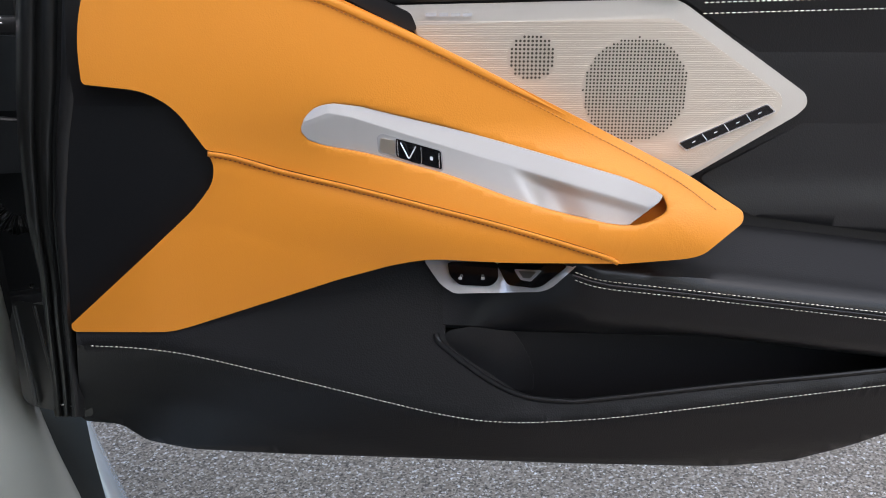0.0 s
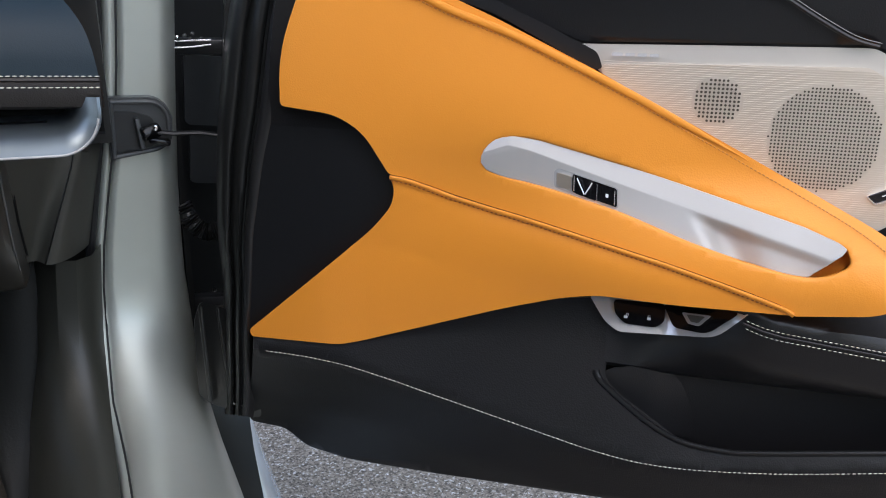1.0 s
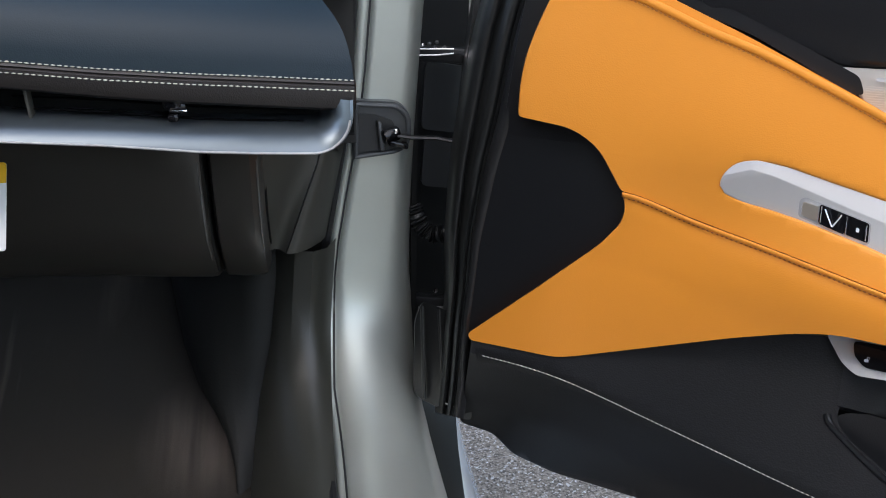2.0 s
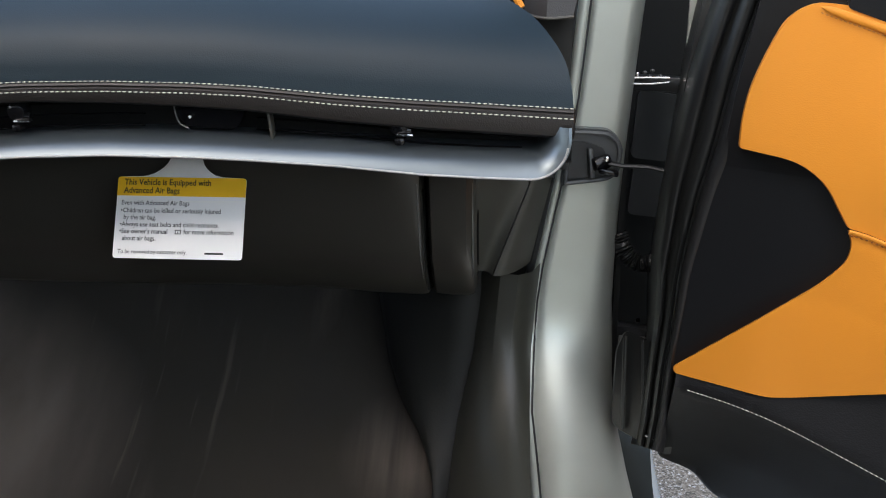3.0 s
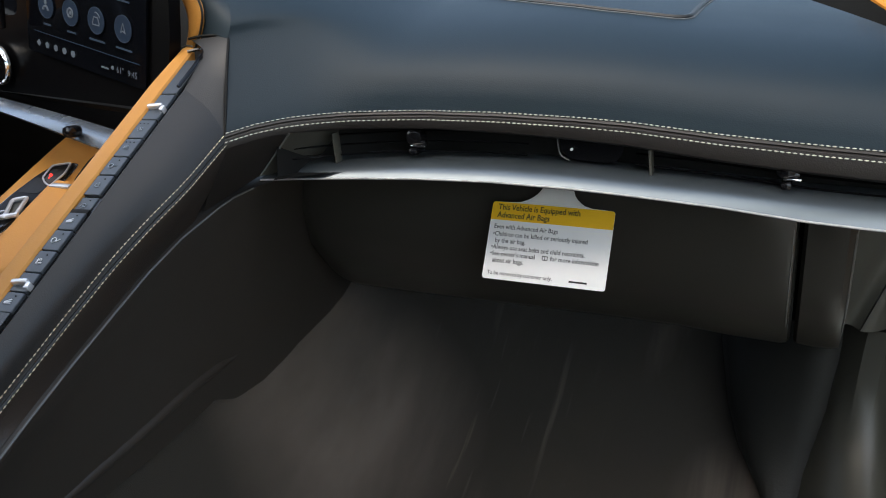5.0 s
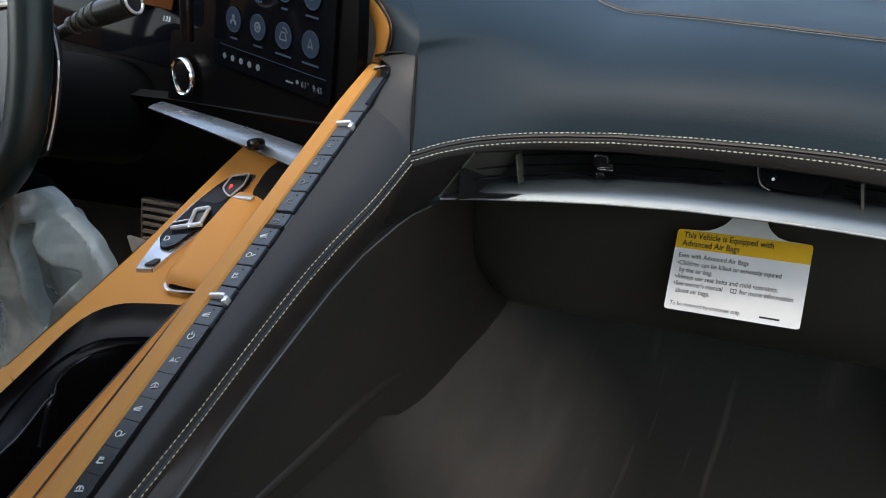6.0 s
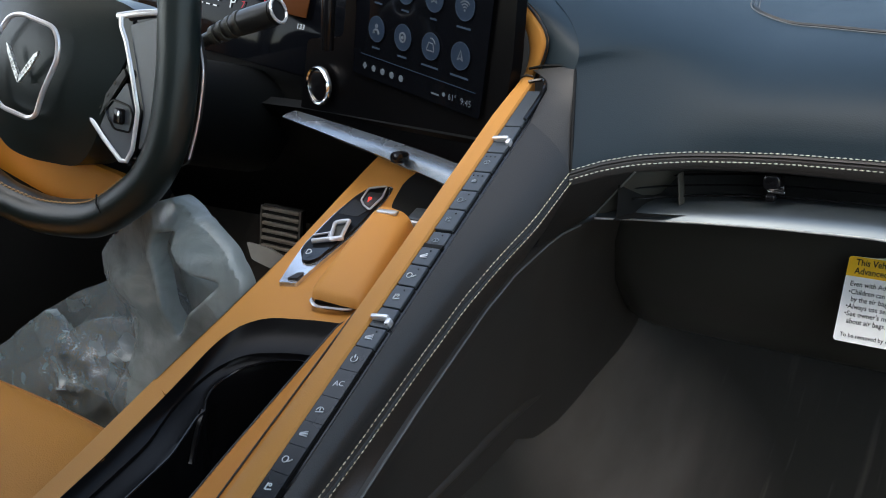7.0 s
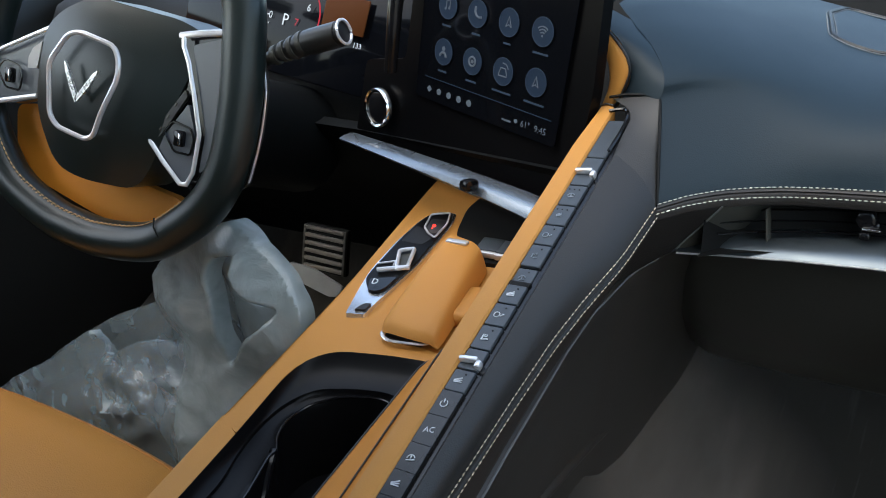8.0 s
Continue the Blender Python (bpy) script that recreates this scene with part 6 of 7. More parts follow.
def loop_bar(name, pts, r, h, mat=None, closed=True):
    return part(name, tube([on_deck(p[0], p[1], h) for p in (rounded(pts, 0.003) if closed else pts)], r, 8, closed=closed), mat or BRIGHT, gear)


park = part("park_key", block(0.0185, 0.022, 0.006, 0.0028, pose(-0.8035, 0.6705, console_z(0.6705) + 0.0020, 26, 0, 10)), RUBBER, gear, "black park key")
loop_bar("park_rim", [(-0.8125, 0.6635), (-0.8195, 0.6850), (-0.8020, 0.6925), (-0.7935, 0.6730), (-0.7920, 0.6500), (-0.8025, 0.6550)], 0.0011, 0.0055)
lettering("park_letter", "P", 0.0078, RED_GLOW, gear, Matrix.Translation((-0.8025, 0.6600, console_z(0.6600) + 0.0068)) @ pose(0, 0, 0, 50, 0, 10))
part("shift_hood", tilted(relief(rounded([(-0.8235, 0.640), (-0.7990, 0.640), (-0.7955, 0.656), (-0.8090, 0.662), (-0.8245, 0.668)], 0.004), lambda u, z: 0.003, rim=0.002, thick=0.006), 0.002), RUBBER, gear)
loop_bar("reverse_key", [(-0.8110, 0.6210), (-0.7985, 0.6280), (-0.7870, 0.6000), (-0.7950, 0.5940)], 0.0020, 0.0060)
part("reverse_dish", tilted(relief(rounded([(-0.8085, 0.6190), (-0.7990, 0.6245), (-0.7895, 0.6010), (-0.7955, 0.5970)], 0.002), lambda u, z: 0.001, rim=0.0006, thick=0.004), 0.003), GREY_PLASTIC, gear)
loop_bar("shift_bar", [(-0.8120, 0.5885), (-0.7975, 0.5955), (-0.7850, 0.6010)], 0.0024, 0.0058, None, False)
loop_bar("side_bar", [(-0.8200, 0.6000), (-0.8060, 0.6080), (-0.8030, 0.6000)], 0.0010, 0.0040, None, False)
part("drive_key", tilted(relief(rounded([(-0.8125, 0.5790), (-0.7895, 0.5880), (-0.7900, 0.5710), (-0.7950, 0.5645), (-0.8040, 0.5640)], 0.003), lambda u, z: 0.002, rim=0.0015, thick=0.006), 0.003), GLOSS_BLACK, gear, "gloss black drive key")
lettering("drive_letter", "D", 0.0090, GLYPH, gear, Matrix.Translation((-0.8045, 0.5690, console_z(0.5690) + 0.0062)) @ pose(0, 0, 0, 30, 0, 10))
part("foot_insert", tilted(relief(rounded([(-0.7985, 0.5385), (-0.7890, 0.5410), (-0.7885, 0.5500), (-0.7945, 0.5485)], 0.001), lambda u, z: 0.0006, rim=0.0004, thick=0.002), 0.0020), LIP_LEATHER, gear)
# palm rest
rest = thing("palm_rest", "tan leather palm rest on a chrome foot", "palm rest")
rows = []
for s, hw, h in ((0.0, 0.0232, 0.004), (0.01, 0.0244, 0.009), (0.04, 0.0250, 0.0125), (0.12, 0.0250, 0.0150), (0.3, 0.0240, 0.0190), (0.5, 0.0226, 0.0232), (0.7, 0.0212, 0.0270), (0.85, 0.0200, 0.0290), (0.94, 0.0190, 0.0280), (0.985, 0.0178, 0.020), (1.0, 0.0165, 0.004)):
    y = 0.5195 + 0.1065 * s
    cx = -0.7300 - 0.0125 * s
    row = []
    for a in range(-90, 91, 6):
        ca, sa = math.sin(radians(a)), math.cos(radians(a))
        px = hw * math.copysign(abs(ca) ** 0.45, ca)
        # flat top that leans towards the driver, and a wider foot on the passenger's side
        row.append((cx + px + 0.006 * (1 - abs(sa) ** 0.4) * (ca > 0), y + 0.006 * (1 - abs(ca) ** 2) * (s - 0.4), console_z(y) + h * abs(sa) ** 0.36 * (1 - 0.10 * px / hw) + 0.0010 * noise.noise(Vector((a * 0.03, s * 4, 2)))))
    rows.append(row)
part("cushion", loft(rows), CONSOLE_TAN, rest)
part("foot", tube(spline([(-0.7544, 0.5300, 0.6030), (-0.7542, 0.5200, 0.6000), (-0.7452, 0.5145, 0.5982), (-0.734, 0.5148, 0.5984), (-0.7167, 0.5178, 0.5994), (-0.7100, 0.5214, 0.6005), (-0.7095, 0.5290, 0.6030)], 6), 0.0019, 8, flat=0.5), BRIGHT, rest)
part("foot_shadow_gap", tilted(relief(rounded([(-0.752, 0.5185), (-0.7145, 0.5205), (-0.714, 0.53), (-0.752, 0.53)], 0.004), None, rim=0.0005, thick=0.003), 0.001), RUBBER, rest)
part("thumb_plate", block(0.021, 0.007, 0.003, 0.0013, pose(-0.7430, 0.6140, console_z(0.6140) + 0.0288, 10, 0, 4)), BRIGHT, rest)
part("side_bolster", block(0.030, 0.046, 0.016, 0.006, pose(-0.7010, 0.574, console_z(0.574) + 0.0005, 17.7, -4, 4), 3), CONSOLE_TAN, rest)
# Flat black sheet laid on the deck where the tan falls off to dark.
recess = rounded([(-0.780, 0.668), (-0.745, 0.632), (-0.668, 0.640), (-0.666, 0.735), (-0.79, 0.765), (-0.795, 0.712)], 0.012)
part("dark_deck_panel", tilted(relief(recess, None, rim=0.002, thick=0.004), 0.0032), DEEP_BLACK, console, "flat black panel on the deck below the screen")
for k in range(2):
    pad_ = part("drive_mode_key", block(0.0215, 0.02, 0.006, 0.0010, pose(-0.7310 + 0.0220 * k, 0.651, console_z(0.651) + 0.006, 18, 0, 6)), BUTTON, console)
    part("key_edge", block(0.0215, 0.004, 0.006, 0.001, pose(-0.7300 + 0.0220 * k, 0.6385, console_z(0.6385) + 0.006, 18, 0, 6)), BRIGHT, pad_)

# side wall of the tunnel towards the passenger
tunnel = thing("tunnel_trim", "dark plastic trim on the tunnel side", "car trim")
rows = []
for y in [0.05 + 0.05 * i for i in range(13)] + [0.669, 0.69, 0.72, 0.7506, 0.789, 0.8412, 0.875, 0.9086, 0.94, 0.975]:
    zt = tun_z(y)
    xt = tun_x(y)
    zb = lerp([(0.05, 0.39), (0.60, 0.427), (0.669, 0.4365), (0.72, 0.415), (0.7506, 0.405), (0.789, 0.409), (0.8412, 0.421), (0.9086, 0.435), (0.975, 0.466)], y)
    row = [(xt - 0.016, y, zt + 0.004), (xt - 0.003, y, zt + 0.003), (xt, y, zt + 0.001), (xt, y, zt - 0.003)]
    for f in (0.15, 0.4, 0.7, 0.95):
        row.append((xt - 0.002 + (-0.636 - xt) * f ** 0.8, y, zt + (zb - zt) * f))
    row += [(-0.638, y, zb), (-0.645, y, zb - 0.002)]
    rows.append(row)
part("panel", loft(rows), TUNNEL, tunnel)
part("pressed_ridge", tube(spline([(-0.636, 0.40, 0.440), (-0.634, 0.483, 0.450), (-0.634, 0.549, 0.457), (-0.634, 0.640, 0.469), (-0.636, 0.758, 0.474), (-0.642, 0.82, 0.474)], 6), 0.0055, 10), TUNNEL, tunnel)
# Pale cord painting the highlight line along the tunnel trim.
part("panel_edge", tube([Vector(r[2]) + Vector((0.0004, 0, 0.0004)) for r in rows if r[0][1] < 0.72], 0.0009, 6), EDGE, tunnel)

# ---- driver's side of the dashboard ----
SCREEN_CASE = material("screen_case", (0.003, 0.003, 0.0035), 0.3, mottle=0.1, spec=0.08)
screen = thing("touch_screen", "glossy touch screen showing round menu icons", "screen")
SC = pose(-0.7002, 0.6729, 0.7923, 0.26, 8.893, -15.518)
screen.matrix_world = SC
part("panel", relief(rounded([(-0.26, -0.118), (-0.1675, -0.108), (0.03, -0.108), (0.058, -0.02), (0.0595, 0.005), (0.054, 0.10), (-0.178, 0.10), (-0.185, -0.02), (-0.25, -0.035)], 0.008), lambda u, z: 0, rim=0.003, thick=0.012), SCREEN_CASE, screen, "gloss black screen surround")
GLASS_FACE = material("display_glass", (0.003, 0.0035, 0.005), 0.08, spec=0.14)
part("display", relief(rounded([(-0.160, -0.050), (0.030, -0.050), (0.034, 0.095), (-0.160, 0.095)], 0.004), lambda u, z: 0.0012, rim=0.0004, thick=0.002), GLASS_FACE, screen, "dark display glass")
ICON = glowing("icon_glow", (0.12, 0.20, 0.36), 0.009)
ICON_RIM = glowing("icon_rim", (0.20, 0.30, 0.48), 0.017)
ICON_MARK = glowing("icon_mark", (0.50, 0.60, 0.75), 0.038)


def icon_stroke(u, z, pts, r=0.0006):
    return tube([(u + x, -0.0024, z + y) for x, y in pts], r, 5, up=(0, 1, 0))


def icon_arc(u, z, r, a0, a1, n=10, w=0.0006):
    return icon_stroke(u, z, [(r * math.cos(radians(a0 + (a1 - a0) * k / n)), r * math.sin(radians(a0 + (a1 - a0) * k / n))) for k in range(n + 1)], w)


def icon_glyph(kind, u, z):
    """Plain line drawings: note, handset, arrow, waves, figure, dial, car, pointer."""
    if kind == 0:
        return [icon_stroke(u, z, [(-0.002, -0.003), (-0.002, 0.004), (0.003, 0.005), (0.003, -0.002)]), disc(0.0013, 0.0006, 10, pose(u - 0.003, -0.0024, z - 0.003, 90)), disc(0.0013, 0.0006, 10, pose(u + 0.002, -0.0024, z - 0.002, 90))]
    if kind == 1:
        return [icon_arc(u + 0.003, z + 0.003, 0.006, 150, 300, 10, 0.0011)]
    if kind in (2, 7):
        return [icon_stroke(u, z, [(-0.0035, -0.004), (0, 0.005), (0.0035, -0.004), (0, -0.002), (-0.0035, -0.004)])]
    if kind == 3:
        return [icon_arc(u, z - 0.0035, r, 45, 135) for r in (0.003, 0.0055, 0.008)] + [disc(0.0010, 0.0006, 10, pose(u, -0.0024, z - 0.0035, 90))]
    if kind == 4:
        return [disc(0.0022, 0.0006, 12, pose(u, -0.0024, z + 0.003, 90)), icon_arc(u, z - 0.0045, 0.0040, 0, 180, 10, 0.0012)]
    if kind == 5:
        return [icon_arc(u, z, 0.0042, 0, 360, 18, 0.0010), disc(0.0018, 0.0006, 12, pose(u, -0.0024, z, 90))]
    return [icon_stroke(u, z, [(-0.005, -0.002), (-0.003, 0.003), (0.003, 0.003), (0.005, -0.002), (0.005, -0.004), (-0.005, -0.004), (-0.005, -0.002)]), icon_arc(u, z + 0.001, 0.0065, 20, 100)]


for i in range(4):
    for j in range(2):
        u, z = -0.041 * (3 - i), 0.0431 * j
        ic = part("icon", disc(0.0122, 0.0008, 28, pose(u, -0.0018, z, 90)), ICON, screen, "round menu icon")
        part("icon_rim", icon_arc(u, z, 0.0122, 0, 360, 28, 0.0004), ICON_RIM, ic)
        part("icon_mark", merged(icon_glyph(i + 4 * (1 - j), u, z)), ICON_MARK, ic)
        part("caption_bar", block((0.012, 0.011, 0.009, 0.018)[i] if j else (0.012, 0.014, 0.024, 0.024)[i], 0.0006, 0.0017, 0, pose(u, -0.0016, z - 0.0185)), ICON_RIM, ic)
for i in range(5):
    part("dock_icon", disc(0.0034, 0.0006, 4 + i, pose(-0.139 + 0.0145 * i, -0.0018, -0.039, 90)), ICON_MARK, screen)
part("divider_line", block(0.17, 0.0004, 0.0008, 0, pose(-0.062, -0.0016, -0.028)), ICON, screen)
lettering("status_text", "61\u00b0", 0.0085, ICON_MARK, screen, pose(-0.012, -0.0020, -0.042, 90))
lettering("status_text", "9:45", 0.0085, ICON_MARK, screen, pose(0.005, -0.0020, -0.042, 90))
part("status_bar", block(0.011, 0.0006, 0.0016, 0, pose(-0.030, -0.0018, -0.0415)), ICON_MARK, screen)
part("status_pin", disc(0.0020, 0.0006, 8, pose(-0.018, -0.0018, -0.039, 90)), ICON_MARK, screen)
start = thing("start_button", "round black start button with a chrome ring", "button", SC @ pose(-0.2149, -0.002, -0.0776))
ring = []
bm = bmesh.new()
rows = [[(rr * math.cos(a), d, rr * math.sin(a)) for a in [2 * math.pi * i / 32 for i in range(32)]] for rr, d in ((0.021, 0.0), (0.021, -0.004), (0.0195, -0.006), (0.0175, -0.005), (0.0165, -0.001))]
part("ring", loft(rows, close_v=True), CHROME, start)
part("cap", disc(0.0165, 0.004, 28, pose(0, -0.002, 0, 90), 0.001), GLOSS_BLACK, start)

# silver ledge under the screen and black lower fascia
ledge = thing("dash_ledge", "satin silver ledge below the screen", "car trim")
rows = []
for s in [k / 16 for k in range(17)]:
    x, y = -0.66 - 0.298 * s, 0.628 + 0.087 * s
    z = 0.674 + 0.038 * s ** 0.8
    rows.append([(x, y + 0.02, z + 0.019 - 0.012 * s), (x, y + 0.006, z + 0.0155 - 0.010 * s), (x, y + 0.001, z + 0.010 - 0.006 * s), (x, y - 0.002, z + 0.003), (x, y + 0.001, z), (x, y + 0.02, z)])
part("ledge", loft(rows), LEDGE, ledge)
part("knob", block(0.013, 0.016, 0.011, 0.004, pose(-0.753, 0.648, 0.7005, 0, 0, -16)), GLOSS_BLACK, ledge, "gloss black vent knob")
FASCIA = material("fascia_black", (0.0046, 0.0052, 0.0055), 0.5, grain=0.1, scale=600, mottle=0.25, spec=0.12)
fascia = thing("driver_fascia", "black fascia under the driver's dashboard", "car trim")
part("panel", solid([[(x, y, 0.72), (x, y + 0.05, 0.66), (x, y + 0.16, 0.60), (x, y + 0.30, 0.50), (x, y + 0.40, 0.30)] for x, y in ((-0.66, 0.66), (-0.80, 0.70), (-0.95, 0.745), (-1.2, 0.78), (-1.6, 0.78))], (0, 0.02, 0.005)), FASCIA, fascia)
part("cowl", solid([[(x, 0.80, 0.72), (x, 0.80, 0.78), (x, 0.83, 0.84), (x, 0.90, 0.88), (x, 1.1, 0.86)] for x in (-1.6, -1.3, -1.15, -0.95, -0.88)], (0, 0.01, -0.01)), FASCIA, fascia)
part("centre_hood", solid([[(-0.675, 0.715, 0.862), (-0.68, 0.80, 0.875), (-0.68, 1.1, 0.86)], [(-0.78, 0.735, 0.875), (-0.80, 0.82, 0.885), (-0.8, 1.1, 0.87)], [(-0.90, 0.78, 0.875), (-0.90, 0.85, 0.885), (-0.9, 1.1, 0.87)]], (0, 0.005, -0.012)), DASH_LEATHER, fascia)

cluster = thing("instrument_cluster", "lit digital instrument cluster with a gear letter", "instrument cluster", pose(-1.09, 0.8, 0.825, 0, 9, 0) @ pose(1.09, -0.8, -0.825))
part("glass", block(0.36, 0.01, 0.12, 0.003, pose(-1.09, 0.797, 0.825, -12)), GLASS_FACE, cluster)
AMBER = glowing("amber_panel", (0.42, 0.14, 0.04), 0.016)
WHITE_GLOW = glowing("white_legend", (0.85, 0.9, 1.0), 0.36)
part("message_panel", block(0.062, 0.002, 0.040, 0.001, pose(-1.012, 0.790, 0.852, -12)), AMBER, cluster, "amber message panel")
lettering("gear_letter", "P", 0.020, WHITE_GLOW, cluster, pose(-1.108, 0.790, 0.8235, 78))
rows = [[(-1.09 + r * math.cos(a), 0.7895, 0.845 + r * math.sin(a)) for r in (0.0402, 0.0414)] for a in [radians(-60 + 5 * k) for k in range(20)]]
DIAL_GLOW = glowing("dial_red", (0.9, 0.06, 0.10), 0.22)
part("dial_arc", solid(rows, (0, 0.001, 0)), DIAL_GLOW, cluster)
for txt, x, z, m in (("0", -1.1290, 0.828, WHITE_GLOW), ("7", -1.0880, 0.826, DIAL_GLOW), ("6", -1.0700, 0.846, WHITE_GLOW)):
    lettering("dial_numeral", txt, 0.012, m, cluster, pose(x, 0.790, z, 78))
for k in range(6):
    part("dial_mark", block(0.005, 0.002, 0.0016, 0, pose(-1.155 + 0.012 * (k % 3), 0.790, 0.822 + 0.010 * (k // 3), -12)), WHITE_GLOW, cluster)

lettering("trip_reading", "133", 0.0085, WHITE_GLOW, cluster, pose(-0.9945, 0.7850, 0.8190, 78))
part("screen_arm", tube(spline([(-0.868, 0.705, 0.885), (-0.8705, 0.700, 0.860), (-0.8735, 0.698, 0.826), (-0.880, 0.702, 0.790)], 6), lambda q: 0.0085 - 0.002 * q, 14), GLOSS_BLACK, screen, "rounded black arm beside the screen").matrix_parent_inverse = SC.inverted()

# ---- steering wheel ----
WINGS = material("badge_silver", (0.62, 0.63, 0.64), 0.28, metal=0.7, mottle=0.2, mottle_scale=300)
WHEEL = pose(-1.0988, 0.5322, 0.7766, -8.5, 12.87, 7.55)
wheel = thing("steering_wheel", "black leather steering wheel with tan inner trim", "steering wheel", WHEEL)


HALF = [(0.0, 0.160), (0.060, 0.158), (0.108, 0.148), (0.1370, 0.1180), (0.1500, 0.0698), (0.1578, 0.0251), (0.1600, -0.0274), (0.1483, -0.0686), (0.1229, -0.1021), (0.0900, -0.1285), (0.0365, -0.1440), (0.0, -0.1465)]
ring2 = spline(HALF + [(-x, z) for x, z in HALF[-2:0:-1]], 8, closed=True)
part("rim", tube([(p[0], 0.0, p[1]) for p in ring2], 0.0197, 18, closed=True, up=(0, 1, 0)), WHEEL_LEATHER, wheel, "thick black leather rim", 60)
inside = grown([tuple(p) for p in ring2], -0.0165)
low = [p for p in inside if p[1] < -0.075]
low.sort(key=lambda p: p[0])
for side_, lean in ((0.0012, 0.0012), (-0.0012, -0.0012)):
    part("rim_stitching", stitches([(p[0] + lean, -0.0108, p[1] + side_ * 0.6) for p in low], 0.0058, 0.0042, 0.0010), GOLD_THREAD, wheel, "twisted gold and brown stitching")
part("rim_joint", tube([(0.1010, -0.0150, -0.0995), (0.1060, -0.0195, -0.1065), (0.1130, -0.0195, -0.1130), (0.1190, -0.014, -0.1180)], 0.0009, 6), DEEP_BLACK, wheel)
hub = rounded([(-0.072, 0.04), (-0.055, 0.06, 0.03), (-0.02, 0.082, 0.04), (0.078, 0.084, 0.02), (0.104, 0.076, 0.008), (0.102, 0.050, 0.03), (0.092, -0.005, 0.03), (0.083, -0.050, 0.025), (0.066, -0.084, 0.025), (0.0, -0.093, 0.03), (-0.036, -0.090, 0.03), (-0.066, -0.04)], 0.02)
part("hub", relief(hub, lambda u, z: 0.037 - 2.0 * (u * u + z * z), rim=0.010, thick=0.05, cell=0.012), WHEEL_LEATHER, wheel, "black leather hub pad")
badge = [(-0.0235, 0.0430), (-0.009, 0.0480), (0.0315, 0.0455), (0.0405, 0.0345), (0.0440, 0.0170), (0.0335, -0.0180), (0.0275, -0.0415), (0.018, -0.0475), (-0.0185, -0.0455), (-0.0295, -0.0375), (-0.040, 0.0120)]
ring = rounded(badge, 0.008)
part("badge_frame", tube([(p[0], -0.0375 + 2.0 * (p[0] ** 2 + p[1] ** 2), p[1]) for p in ring], 0.0025, 8, closed=True, up=(0, 1, 0)), BRIGHT, wheel, "silver badge frame")
for k in range(3):
    q = 0.0034 * k
    part("badge_wing", relief(rounded([(-0.0187 + q, 0.0185 - 1.5 * q), (-0.0157 + q, 0.0160 - 1.5 * q), (0.0026, -0.0085 - 0.6 * q), (0.0026, -0.0120 - 0.6 * q), (-0.0150 + q, 0.0085 - 1.5 * q)], 0.0006), lambda u, z: 0.0385, rim=0.0008, thick=0.003), WINGS, wheel, "plain chrome badge")
    part("badge_wing", relief(rounded([(0.0232 - 0.8 * q, 0.0200 - 1.7 * q), (0.0224 - 0.8 * q, 0.0150 - 1.7 * q), (0.0036, -0.0120 - 0.6 * q), (0.0036, -0.0085 - 0.6 * q), (0.0180 - 0.8 * q, 0.0150 - 1.7 * q)], 0.0006), lambda u, z: 0.0385, rim=0.0008, thick=0.003), WINGS, wheel, "plain chrome badge")
part("lower_trim", relief(rounded([(-0.135, -0.055), (-0.10, -0.045), (-0.06, -0.085), (0.06, -0.085), (0.095, -0.085), (0.115, -0.095), (0.09, -0.125), (0.0, -0.135), (-0.09, -0.125), (-0.125, -0.10)], 0.012), lambda u, z: -0.020, rim=0.004, thick=0.012), TAN, wheel, "tan leather inner trim")
right = part("spoke", relief(rounded([(0.080, 0.072), (0.140, 0.090), (0.160, 0.03), (0.150, -0.045), (0.130, -0.064), (0.115, -0.064), (0.070, -0.028), (0.085, 0.02)], 0.006), lambda u, z: 0.008, rim=0.004, thick=0.016), GLOSS_BLACK, wheel, "charcoal switch spoke")
part("spoke_panel", relief(rounded([(0.101, 0.066), (0.136, 0.082), (0.152, 0.03), (0.150, -0.03), (0.136, -0.045), (0.1345, -0.008), (0.119, 0.026)], 0.004), lambda u, z: 0.0105, rim=0.001, thick=0.004), SPOKE, right)
part("spoke_panel", relief(rounded([(0.109, 0.014), (0.1225, -0.010), (0.1285, -0.052), (0.122, -0.058), (0.116, -0.0575), (0.082, -0.033), (0.088, -0.024)], 0.003), lambda u, z: 0.0105, rim=0.001, thick=0.004), SPOKE, right)
part("key_bar", relief(rounded([(0.104, 0.026), (0.108, 0.020), (0.086, -0.024), (0.078, -0.026), (0.080, -0.018)], 0.002), lambda u, z: 0.0125, rim=0.001, thick=0.004), BLACK_PLASTIC, right)
for k in range(3):
    part("key_mark", block(0.0016, 0.001, 0.004, 0.0003, pose(0.0865 + 0.006 * k, -0.0135, -0.016 + 0.013 * k, 0, 26, 0)), GREY_PLASTIC, right)
part("spoke_edge", tube([(0.087, -0.012, 0.071), (0.110, -0.012, 0.079), (0.134, -0.010, 0.086)], 0.0032, 8, flat=0.7, up=(0, 1, 0)), BRIGHT, right)
part("spoke_edge", tube([(0.092, -0.0130, 0.072), (0.094, -0.013, 0.063), (0.1025, -0.013, 0.051), (0.116, -0.013, 0.0235), (0.1305, -0.013, -0.009), (0.132, -0.0125, -0.045), (0.127, -0.012, -0.058), (0.1195, -0.012, -0.0595), (0.094, -0.012, -0.044), (0.0715, -0.012, -0.0275)], 0.0025, 8, flat=0.7, up=(0, 1, 0)), BRIGHT, right)
